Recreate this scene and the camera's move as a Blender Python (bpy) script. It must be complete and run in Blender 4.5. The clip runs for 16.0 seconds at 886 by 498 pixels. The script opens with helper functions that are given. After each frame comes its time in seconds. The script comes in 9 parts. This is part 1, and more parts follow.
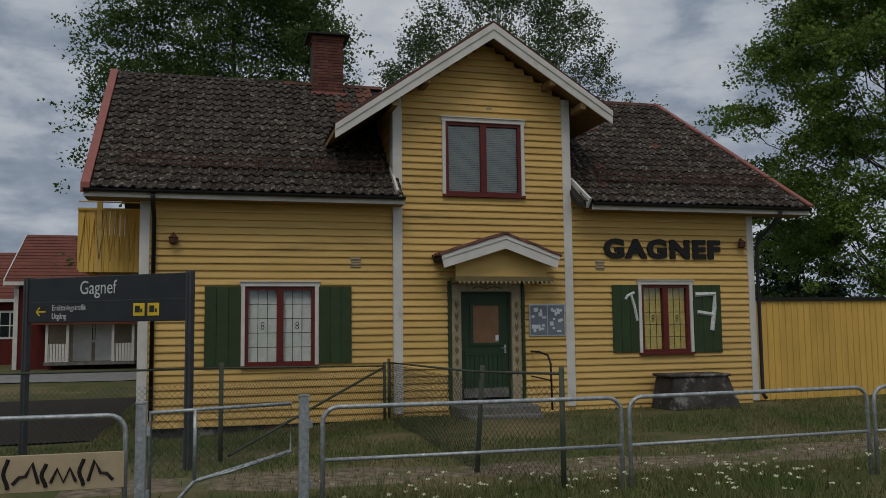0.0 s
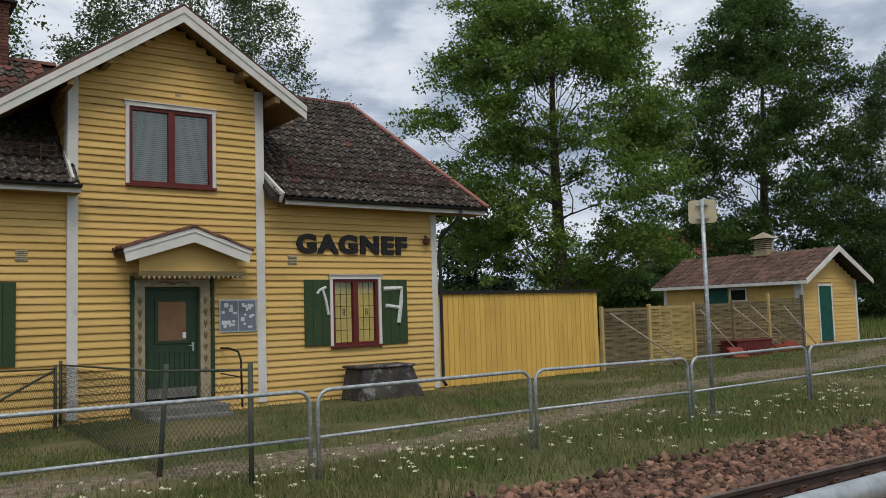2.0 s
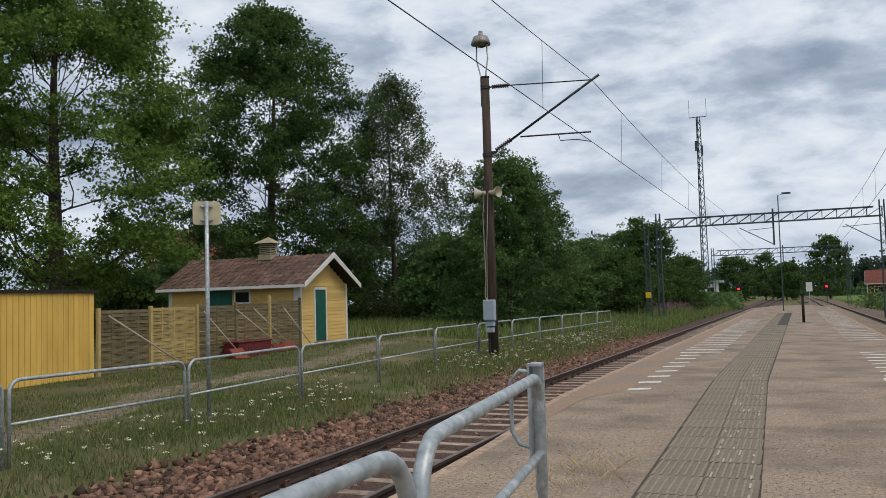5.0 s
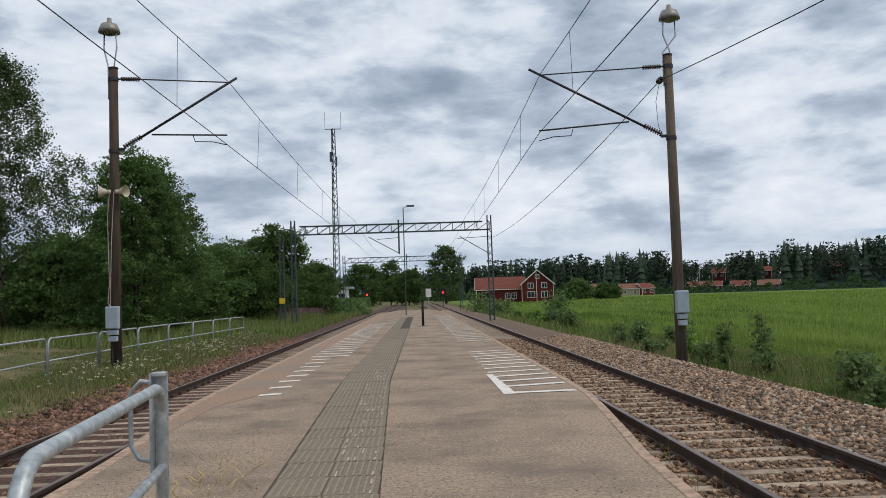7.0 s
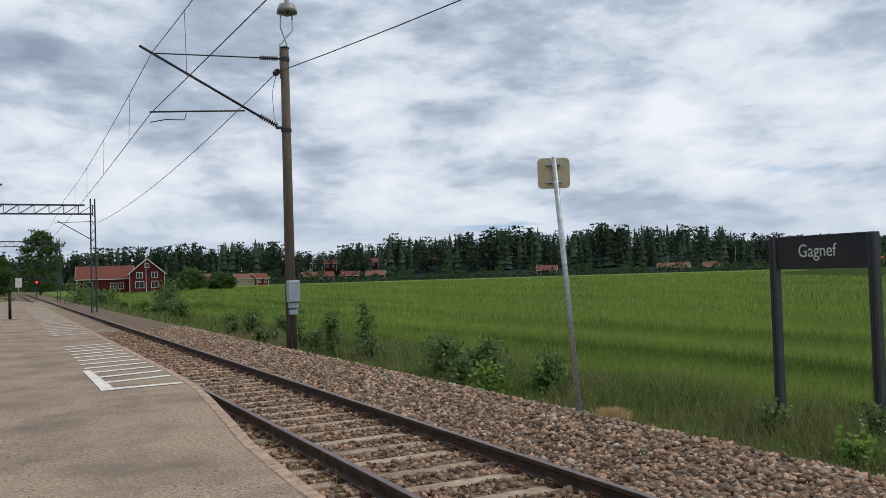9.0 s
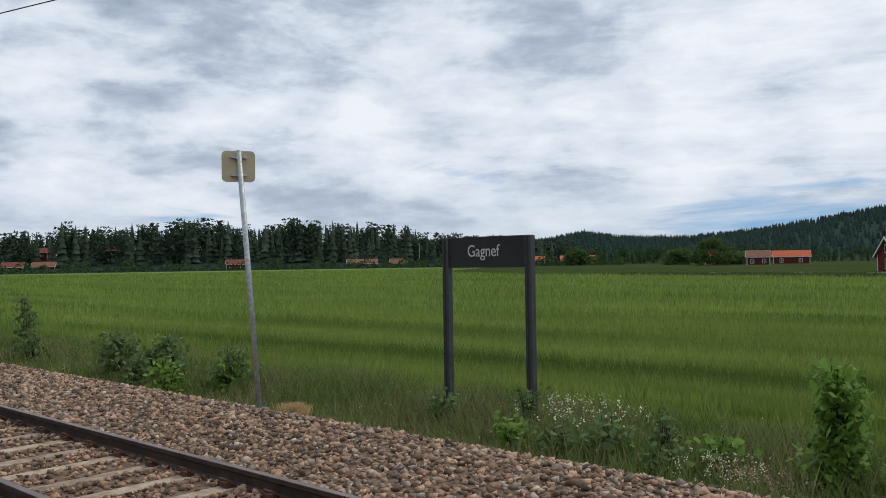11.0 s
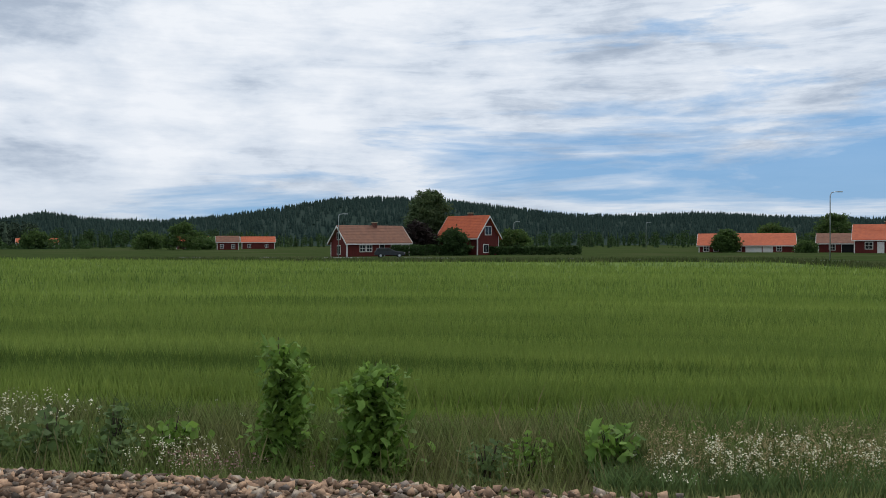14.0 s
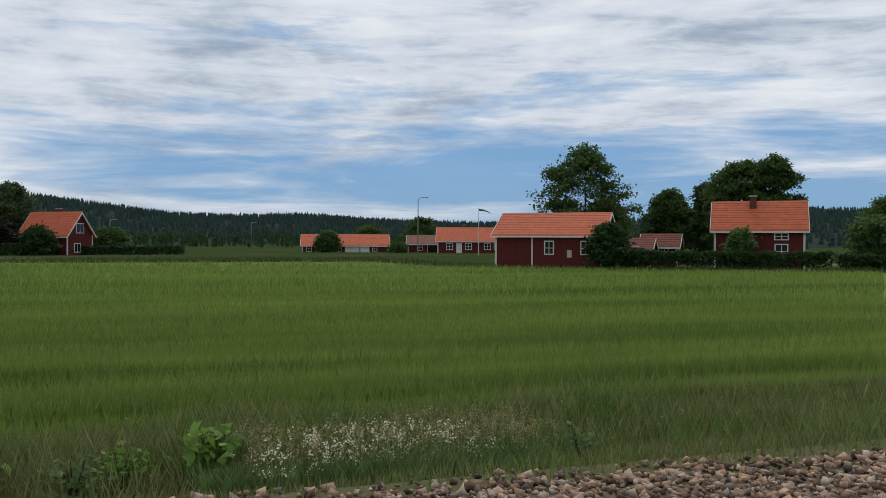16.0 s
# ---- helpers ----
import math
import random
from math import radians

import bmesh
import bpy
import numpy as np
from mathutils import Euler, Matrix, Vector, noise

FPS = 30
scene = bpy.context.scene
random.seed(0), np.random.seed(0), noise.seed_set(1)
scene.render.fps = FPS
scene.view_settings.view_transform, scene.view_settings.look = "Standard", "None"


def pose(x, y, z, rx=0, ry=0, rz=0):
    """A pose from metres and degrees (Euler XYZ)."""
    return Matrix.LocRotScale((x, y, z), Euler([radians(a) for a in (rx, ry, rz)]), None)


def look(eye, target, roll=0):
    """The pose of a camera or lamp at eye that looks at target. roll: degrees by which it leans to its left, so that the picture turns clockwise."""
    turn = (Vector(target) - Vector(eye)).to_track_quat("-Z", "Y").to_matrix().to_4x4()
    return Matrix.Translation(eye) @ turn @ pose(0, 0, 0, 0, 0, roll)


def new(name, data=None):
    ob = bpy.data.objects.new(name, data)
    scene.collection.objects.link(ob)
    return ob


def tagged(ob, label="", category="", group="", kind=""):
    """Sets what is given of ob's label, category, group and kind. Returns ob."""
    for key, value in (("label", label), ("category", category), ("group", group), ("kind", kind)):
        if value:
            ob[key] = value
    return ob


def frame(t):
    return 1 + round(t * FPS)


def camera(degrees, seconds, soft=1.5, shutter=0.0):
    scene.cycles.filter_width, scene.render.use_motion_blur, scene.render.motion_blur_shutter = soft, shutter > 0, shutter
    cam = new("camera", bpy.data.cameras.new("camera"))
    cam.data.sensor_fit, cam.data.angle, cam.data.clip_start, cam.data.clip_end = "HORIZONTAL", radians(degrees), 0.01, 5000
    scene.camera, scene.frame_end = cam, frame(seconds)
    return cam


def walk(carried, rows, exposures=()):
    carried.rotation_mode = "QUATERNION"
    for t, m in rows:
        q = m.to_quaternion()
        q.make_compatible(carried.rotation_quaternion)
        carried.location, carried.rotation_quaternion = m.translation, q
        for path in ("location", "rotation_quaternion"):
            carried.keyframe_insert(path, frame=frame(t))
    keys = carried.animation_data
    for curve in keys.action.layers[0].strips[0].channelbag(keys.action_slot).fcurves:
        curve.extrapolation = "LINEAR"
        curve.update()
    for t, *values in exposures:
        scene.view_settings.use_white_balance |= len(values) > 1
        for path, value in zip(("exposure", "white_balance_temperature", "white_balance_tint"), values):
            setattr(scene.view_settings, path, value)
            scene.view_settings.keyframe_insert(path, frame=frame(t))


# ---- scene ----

# ---------------------------------------------------------------- camera
cam = camera(55.14, 16.0, soft=0.9)
PATH = [  # seconds, x, y, z, rx, ry, rz
    (0.0, -0.021, -0.271, 1.559, 95.146, 0.634, 75.224),
    (0.5, -0.018, -0.278, 1.560, 95.072, 0.880, 72.465),
    (1.0, -0.005, -0.279, 1.562, 94.767, 1.288, 67.121),
    (1.5, 0.008, -0.275, 1.555, 94.310, 1.654, 60.743),
    (2.0, -0.008, -0.232, 1.555, 94.385, 1.699, 54.827),
    (2.5, -0.031, -0.170, 1.556, 94.505, 1.645, 48.890),
    (3.0, -0.034, -0.109, 1.556, 94.179, 1.737, 43.208),
    (3.5, -0.034, -0.054, 1.552, 93.998, 1.895, 38.425),
    (6.0, -0.007, -0.013, 1.554, 93.331, 1.509, 10.605),
    (6.5, -0.004, -0.009, 1.552, 93.261, 1.663, 4.435),
    (7.0, 0.000, -0.000, 1.551, 93.194, 1.864, -1.750),
    (7.5, 0.007, 0.003, 1.548, 92.913, 2.030, -8.011),
    (8.0, 0.026, 0.013, 1.543, 92.434, 1.981, -14.439),
    (8.5, 0.051, 0.023, 1.539, 92.011, 1.877, -21.017),
    (9.0, 0.077, 0.012, 1.542, 91.710, 1.740, -27.306),
    (11.5, 0.219, -0.074, 1.550, 90.783, 0.672, -52.909),
    (12.0, 0.303, -0.104, 1.546, 90.634, 0.504, -58.054),
    (12.5, 0.344, -0.118, 1.542, 90.298, 0.417, -63.178),
    (13.0, 0.360, -0.113, 1.533, 89.910, 0.651, -69.133),
    (13.5, 0.368, -0.101, 1.535, 89.630, 0.562, -75.582),
    (14.0, 0.380, -0.108, 1.530, 89.559, 0.168, -82.526),
    (14.5, 0.386, -0.123, 1.528, 89.683, 0.066, -89.160),
    (15.0, 0.380, -0.131, 1.528, 89.793, 0.049, -95.412),
    (15.5, 0.364, -0.132, 1.529, 89.828, 0.030, -101.719),
    (16.0, 0.350, -0.145, 1.530, 89.557, -0.216, -108.720),
]
EXPOSURES = [(0.0, -0.86), (0.15, -0.76), (0.5, -0.20), (1.5, -0.10), (6.0, -0.05), (12.5, -0.03), (14.5, -0.02), (16.0, -0.18)]
walk(cam, [(r[0], pose(*r[1:])) for r in PATH], EXPOSURES)

# ---------------------------------------------------------------- sky and sun
SUN_EL, SUN_AZ = 55.0, 112.0   # degrees; azimuth clockwise from +y


def build_world():
    w = bpy.data.worlds.new("sky")
    scene.world = w
    w.use_nodes = True
    nt = w.node_tree
    nt.nodes.clear()
    N, K = nt.nodes.new, nt.links.new

    def math_(op, a, b=None, c=None):
        n = N("ShaderNodeMath")
        n.operation = op
        for i, v in enumerate((a, b, c)):
            if v is None:
                continue
            if isinstance(v, (int, float)):
                n.inputs[i].default_value = v
            else:
                K(v, n.inputs[i])
        return n.outputs[0]

    def ramp(src, stops):
        n = N("ShaderNodeValToRGB")
        e = n.color_ramp.elements
        while len(e) < len(stops):
            e.new(0.5)
        for el, (p, c) in zip(e, stops):
            el.position, el.color = p, (*c, 1) if not isinstance(c, (int, float)) else (c, c, c, 1)
        K(src, n.inputs[0])
        return n.outputs[0]

    def mix(f, a, b):
        n = N("ShaderNodeMix")
        n.data_type = "RGBA"
        K(f, n.inputs[0])
        for i, v in ((6, a), (7, b)):
            if isinstance(v, tuple):
                n.inputs[i].default_value = (*v, 1)
            else:
                K(v, n.inputs[i])
        return n.outputs[2]

    sky = N("ShaderNodeTexSky")
    sky.sky_type, sky.sun_disc = "NISHITA", False
    sky.sun_elevation, sky.sun_rotation = radians(SUN_EL), radians(SUN_AZ)
    blue = N("ShaderNodeVectorMath")
    blue.operation = "SCALE"
    K(sky.outputs[0], blue.inputs[0])
    blue.inputs[3].default_value = SKY_BLUE

    tc = N("ShaderNodeTexCoord")
    sep = N("ShaderNodeSeparateXYZ")
    K(tc.outputs["Generated"], sep.inputs[0])
    x, y, z = sep.outputs
    up = math_("MAXIMUM", z, 0.0)
    # cloud layers: drawn out along the horizon, a little larger overhead
    com = N("ShaderNodeCombineXYZ")
    K(x, com.inputs[0])
    K(y, com.inputs[1])
    K(math_("MULTIPLY", math_("POWER", up, 0.85), 2.5), com.inputs[2])

    def noise_(scale, detail, rough, stretch=(1, 1, 1), dist=0.0, off=(0, 0, 0), rot=0.0):
        mp = N("ShaderNodeMapping")
        mp.inputs["Scale"].default_value = stretch
        mp.inputs["Location"].default_value = off
        mp.inputs["Rotation"].default_value = (0, 0, rot)
        K(com.outputs[0], mp.inputs[0])
        n = N("ShaderNodeTexNoise")
        n.inputs["Scale"].default_value, n.inputs["Detail"].default_value = scale, detail
        n.inputs["Roughness"].default_value, n.inputs["Distortion"].default_value = rough, dist
        K(mp.outputs[0], n.inputs["Vector"])
        return n.outputs[0]

    big = noise_(2.6, 4.0, 0.50, (1, 1, 0.95), 0.35, (3.1, 0.7, 0), 0.0)
    puffs = noise_(8.5, 6.0, 0.54, (1, 1, 0.85), 0.30, (5.3, 1.2, 0), 0.0)
    wisps = noise_(15.0, 9.0, 0.60, (1, 1, 1.05), 0.20, (0.3, 2.2, 0), 0.0)
    body = math_("ADD", math_("MULTIPLY", big, 0.44), math_("ADD", math_("MULTIPLY", puffs, 0.36), math_("MULTIPLY", wisps, 0.20)))
    side = math_("ADD", math_("MULTIPLY", x, 0.80), math_("MULTIPLY", y, -0.60))
    # towards the south-east the cover turns into brighter, drawn-out layers
    layers = noise_(6.0, 10.0, 0.64, (1, 1, 2.8), 0.3, (2.0, 4.4, 0), 0.0)
    east = math_("MULTIPLY", math_("MAXIMUM", side, 0.0), 0.52)
    calm = math_("ADD", math_("MULTIPLY", layers, 0.72), 0.184)
    body = math_("ADD", body, math_("MULTIPLY", math_("SUBTRACT", calm, body), east))
    cloud = ramp(body, [(0.37, (0.29, 0.36, 0.47)), (0.45, (0.46, 0.54, 0.66)), (0.515, (0.71, 0.78, 0.88)),
                        (0.60, (0.90, 0.94, 1.0))])
    # the cover is thinner towards the south-east, where blue shows through low down
    gap = math_("ADD", math_("MULTIPLY", side, 0.245), noise_(2.6, 8.0, 0.58, (1.0, 1.0, 2.6), 0.35, (7.0, 1.0, 0), 0.0))
    gap = math_("SUBTRACT", gap, math_("MULTIPLY", up, 1.15))
    clear = ramp(gap, [(0.555, 0.0), (0.615, 0.45), (0.70, 0.92)])
    half = N("ShaderNodeMath")
    half.operation = "ADD"
    half.inputs[0].default_value, half.inputs[1].default_value = 0.45, 0.40
    open_sky = mix(half.outputs[0], blue.outputs[0], (0.18, 0.42, 0.76))
    col = mix(clear, cloud, open_sky)
    haze = ramp(up, [(0.0, 0.65), (0.04, 0.35), (0.10, 0.0)])
    hz = mix(clear, (0.50, 0.60, 0.72), (0.27, 0.48, 0.70))
    col = mix(haze, col, hz)
    # an overcast sky is brighter overhead than near the horizon
    high = N("ShaderNodeVectorMath")
    high.operation = "SCALE"
    K(col, high.inputs[0])
    K(ramp(up, [(0.40, 0.5), (1.0, 0.60)]), high.inputs[3])
    bg = N("ShaderNodeBackground")
    K(high.outputs[0], bg.inputs[0])
    bg.inputs[1].default_value = SKY_STRENGTH
    K(bg.outputs[0], N("ShaderNodeOutputWorld").inputs[0])


SKY_BLUE, SKY_STRENGTH = 0.070, 1.94
build_world()
_sun = bpy.data.lights.new("sun", "SUN")
_sun.energy, _sun.angle, _sun.color = 1.35, radians(22), (1.0, 0.91, 0.78)
sun = new("sun", _sun)
sun.matrix_world = look((math.sin(radians(SUN_AZ)) * 50, math.cos(radians(SUN_AZ)) * 50, 50 * math.tan(radians(SUN_EL))), (0, 0, 0))

# ---------------------------------------------------------------- materials
def mat(name, color, rough=0.7, metal=0.0, color2=None, scale=6.0, detail=5.0, bump=0.0, bump_scale=40.0, per_object=0.0,
        island=0.0, stains=None, stain_scale=0.6, stain_amount=(0.55, 0.7), stretch=(1, 1, 1), spec=0.3, world=True, leaf=0.0, grit=0.55):
    """A surface with two scales of variation: a blend of color and color2, larger stains, and a fine relief."""
    m = bpy.data.materials.new(name)
    m.use_nodes = True
    nt = m.node_tree
    N, K = nt.nodes.new, nt.links.new
    b = nt.nodes["Principled BSDF"]
    b.inputs["Roughness"].default_value, b.inputs["Metallic"].default_value = rough, metal
    b.inputs["Specular IOR Level"].default_value = spec
    if leaf:
        b.inputs["Specular IOR Level"].default_value = 0.12
    color2 = color2 or tuple(c * 0.82 for c in color)
    if world:
        src = N("ShaderNodeNewGeometry").outputs["Position"]
    else:
        src = N("ShaderNodeTexCoord").outputs["Object"]
    mp = N("ShaderNodeMapping")
    mp.inputs["Scale"].default_value = stretch
    K(src, mp.inputs[0])

    def noise_(s, d, r=0.55):
        n = N("ShaderNodeTexNoise")
        n.inputs["Scale"].default_value, n.inputs["Detail"].default_value, n.inputs["Roughness"].default_value = s, d, r
        K(mp.outputs[0], n.inputs["Vector"])
        return n.outputs[0]

    def mixc(f, a, c2):
        n = N("ShaderNodeMix")
        n.data_type = "RGBA"
        for i, v in ((0, f), (6, a), (7, c2)):
            if isinstance(v, tuple):
                n.inputs[i].default_value = (*v, 1)
            elif isinstance(v, float):
                n.inputs[i].default_value = v
            else:
                K(v, n.inputs[i])
        return n.outputs[2]

    def span(src_, lo, hi):
        n = N("ShaderNodeMapRange")
        K(src_, n.inputs[0])
        n.inputs[1].default_value, n.inputs[2].default_value = lo, hi
        return n.outputs[0]

    g = noise_(scale, detail, grit)
    col = mixc(span(g, 0.35, 0.65), color, color2)
    if stains:
        col = mixc(span(noise_(stain_scale, 6.0, 0.62), *stain_amount), col, stains)
    for kind, amount in (("object", per_object), ("island", island)):
        if amount:
            if kind == "object":
                rnd = N("ShaderNodeObjectInfo").outputs["Random"]
            else:
                rnd = N("ShaderNodeNewGeometry").outputs["Random Per Island"]
            h = N("ShaderNodeHueSaturation")
            K(col, h.inputs["Color"])
            mr = N("ShaderNodeMapRange")
            K(rnd, mr.inputs[0])
            mr.inputs[3].default_value, mr.inputs[4].default_value = 1 - amount, 1 + amount
            K(mr.outputs[0], h.inputs["Value"])
            col = h.outputs[0]
    K(col, b.inputs["Base Color"])
    if bump:
        n = N("ShaderNodeBump")
        n.inputs["Strength"].default_value, n.inputs["Distance"].default_value = min(1.0, bump), 0.02
        K(noise_(bump_scale, 4.0), n.inputs["Height"])
        K(n.outputs[0], b.inputs["Normal"])
    if leaf:
        tr = N("ShaderNodeBsdfTranslucent")
        K(col, tr.inputs[0])
        ms = N("ShaderNodeMixShader")
        ms.inputs[0].default_value = leaf
        K(b.outputs[0], ms.inputs[1])
        K(tr.outputs[0], ms.inputs[2])
        K(ms.outputs[0], nt.nodes["Material Output"].inputs[0])
    return m


def glass(name, tint=(0.9, 0.95, 0.95)):
    m = bpy.data.materials.new(name)
    m.use_nodes = True
    b = m.node_tree.nodes["Principled BSDF"]
    b.inputs["Base Color"].default_value = (*tint, 1)
    b.inputs["Roughness"].default_value = 0.03
    b.inputs["Transmission Weight"].default_value = 1.0
    b.inputs["IOR"].default_value = 1.45
    return m


# ---------------------------------------------------------------- mesh tools
class Shape:
    """Collects boxes, bars and tubes into one mesh."""

    def __init__(self):
        self.v, self.f = [], []

    def add(self, verts, faces):
        k = len(self.v)
        self.v += [tuple(p) for p in verts]
        self.f += [tuple(i + k for i in q) for q in faces]
        return self

    def box(self, x0, x1, y0, y1, z0, z1):
        return self.add([(x, y, z) for x in (x0, x1) for y in (y0, y1) for z in (z0, z1)],
                        [(0, 1, 3, 2), (4, 6, 7, 5), (0, 4, 5, 1), (2, 3, 7, 6), (0, 2, 6, 4), (1, 5, 7, 3)])

    def prism(self, poly, off):
        """A flat polygon pushed along off."""
        n, o = len(poly), Vector(off)
        vs = [Vector(p) for p in poly]
        vs += [p + o for p in vs]
        return self.add(vs, [tuple(range(n))[::-1], tuple(range(n, 2 * n))] + [(i, (i + 1) % n, n + (i + 1) % n, n + i) for i in range(n)])

    def bar(self, p, q, w, h, up=(0, 0, 1)):
        p, q = Vector(p), Vector(q)
        d = (q - p).normalized()
        s = d.cross(Vector(up))
        if s.length < 1e-4:
            s = d.cross(Vector((1, 0, 0)))
        s.normalize()
        u = s.cross(d)
        c = [s * a * w / 2 + u * b_ * h / 2 for a, b_ in ((-1, -1), (1, -1), (1, 1), (-1, 1))]
        return self.add([p + k for k in c] + [q + k for k in c],
                        [(3, 2, 1, 0), (4, 5, 6, 7)] + [(i, (i + 1) % 4, 4 + (i + 1) % 4, 4 + i) for i in range(4)])

    def tube(self, pts, r, n=8, r2=None, cap=True):
        pts = [Vector(p) for p in pts]
        m = len(pts)
        vs, fs = [], []
        side = None
        for i, p in enumerate(pts):
            d = (pts[min(i + 1, m - 1)] - pts[max(i - 1, 0)]).normalized()
            if side is None:
                side = d.cross(Vector((0.3, 0.2, 1)) if abs(d.z) < 0.9 else Vector((1, 0, 0))).normalized()
            else:
                side = (side - d * side.dot(d)).normalized()
            u = d.cross(side)
            rr = r if r2 is None else r + (r2 - r) * i / (m - 1)
            vs += [p + (side * math.cos(a) + u * math.sin(a)) * rr for a in (2 * math.pi * k / n for k in range(n))]
        for i in range(m - 1):
            fs += [(i * n + k, i * n + (k + 1) % n, (i + 1) * n + (k + 1) % n, (i + 1) * n + k) for k in range(n)]
        if cap:
            fs += [tuple(range(n))[::-1], tuple((m - 1) * n + k for k in range(n))]
        return self.add(vs, fs)

    def rings(self, centre, profile, n=12):
        """A turned form about the vertical: profile is a list of (radius, height)."""
        cx, cy, cz = centre
        vs = [(cx + r * math.cos(2 * math.pi * k / n), cy + r * math.sin(2 * math.pi * k / n), cz + h) for r, h in profile for k in range(n)]
        fs = [(i * n + k, i * n + (k + 1) % n, (i + 1) * n + (k + 1) % n, (i + 1) * n + k) for i in range(len(profile) - 1) for k in range(n)]
        fs += [tuple(range(n))[::-1], tuple((len(profile) - 1) * n + k for k in range(n))]
        return self.add(vs, fs)

    def mesh(self, name, material=None, bevel=0.0, smooth=False):
        me = bpy.data.meshes.new(name)
        me.from_pydata(self.v, [], self.f)
        if bevel:
            bm = bmesh.new()
            bm.from_mesh(me)
            bmesh.ops.bevel(bm, geom=bm.edges[:], offset=bevel, segments=1, affect="EDGES", clamp_overlap=True)
            bm.to_mesh(me)
            bm.free()
        if smooth:
            me.shade_smooth()
        if material:
            me.materials.append(material)
        me.update()
        return me


def thing(name, label, category, at=(0, 0, 0), group="", kind="", rz=0.0):
    ob = new(name)
    ob.empty_display_size = 0.2
    ob.matrix_world = pose(*at, 0, 0, rz)
    return tagged(ob, label, category, group, kind)


def part(name, shape, material, parent=None, label="", bevel=0.0, smooth=False):
    """One mesh object under a thing or under a part; shape is a Shape or ready mesh data, in the parent's own coordinates."""
    me = shape if isinstance(shape, bpy.types.Mesh) else shape.mesh(name, material, bevel, smooth)
    ob = new(name, me)
    if parent:
        ob.parent = parent
    if label:
        ob["label"] = label
    return ob


def solid(name, shape, material, label, category, group="", kind="", bevel=0.0, smooth=False):
    return tagged(part(name, shape, material, None, "", bevel, smooth), label, category, group, kind)


def lettering(name, text, size, depth, m, material, parent, spacing=1.0, bold=0.0, squeeze=1.0):
    """Raised letters from the built-in font, turned into a mesh at the pose m."""
    cu = bpy.data.curves.new(name, "FONT")
    cu.body, cu.size, cu.extrude, cu.space_character, cu.offset = text, size, depth, spacing, bold
    cu.align_x = "LEFT"
    tmp = bpy.data.objects.new(name, cu)
    scene.collection.objects.link(tmp)
    dg = bpy.context.evaluated_depsgraph_get()
    me = bpy.data.meshes.new_from_object(tmp.evaluated_get(dg))
    bpy.data.objects.remove(tmp)
    me.transform(m @ Matrix.Diagonal((squeeze, 1, 1, 1)))
    me.materials.clear()
    me.materials.append(material)
    return part(name, me, material, parent)


def soup(name, verts, faces, material, smooth=False):
    """Mesh data from numpy arrays: verts (n, 3), faces (m, 3 or 4)."""
    me = bpy.data.meshes.new(name)
    verts, faces = np.asarray(verts, np.float32), np.asarray(faces, np.int32)
    k = faces.shape[1]
    me.vertices.add(len(verts))
    me.vertices.foreach_set("co", verts.ravel())
    me.loops.add(faces.size)
    me.loops.foreach_set("vertex_index", faces.ravel())
    me.polygons.add(len(faces))
    me.polygons.foreach_set("loop_start", np.arange(0, faces.size, k, dtype=np.int32))
    me.update(calc_edges=True)
    if smooth:
        me.shade_smooth()
    me.materials.append(material)
    return me


def fbm(x, y, scale, seed=0.0):
    """A cheap smooth unevenness from a few sines, for arrays."""
    r = np.zeros_like(np.asarray(x, float))
    for i, (a, b) in enumerate(((1.0, 0.37), (-0.61, 1.13), (1.93, -0.83), (0.71, 2.17), (-2.9, 1.7))):
        r += np.sin((a * x + b * y) / scale + 1.7 * i + seed) / (1.0 + 0.6 * i)
    return r / 3.0


def step(a, b, x):
    t = np.clip((np.asarray(x, float) - a) / (b - a), 0, 1)
    return t * t * (3 - 2 * t)

# ---------------------------------------------------------------- materials of the place
M_SOIL = mat("grassy_soil", (0.080, 0.098, 0.036), 0.95, color2=(0.128, 0.112, 0.058), scale=1.6, detail=8, bump=0.8, bump_scale=30,
             stains=(0.215, 0.168, 0.095), stain_scale=0.35, stain_amount=(0.48, 0.68), spec=0.05)
M_FIELD = mat("crop_floor", (0.125, 0.185, 0.045), 0.95, color2=(0.100, 0.155, 0.035), spec=0.05, scale=2.2, detail=8, bump=0.7, bump_scale=12,
              stains=(0.14, 0.20, 0.042), stain_scale=0.05, stain_amount=(0.45, 0.6), stretch=(1.0, 0.25, 1))
M_BALLAST = mat("ballast_bed", (0.21, 0.145, 0.098), 0.95, color2=(0.075, 0.052, 0.037), scale=14, detail=6, bump=1.0, bump_scale=22)
M_BALLAST_RED = mat("ballast_bed_rusty", (0.11, 0.058, 0.042), 0.95, color2=(0.045, 0.028, 0.023), scale=18, detail=6, bump=1.0, bump_scale=22)
M_STONE = mat("ballast_stone", (0.345, 0.225, 0.145), 0.9, color2=(0.19, 0.122, 0.080), scale=9, island=0.75, bump=0.3, bump_scale=60)
M_STONE_GREY = mat("grey_ballast_stone", (0.37, 0.295, 0.215), 0.9, color2=(0.16, 0.13, 0.115), scale=9, island=0.75, bump=0.3, bump_scale=60)
M_STONE_RED = mat("ballast_stone_rusty", (0.225, 0.122, 0.080), 0.9, color2=(0.100, 0.058, 0.043), scale=9, island=0.75, bump=0.3, bump_scale=60)
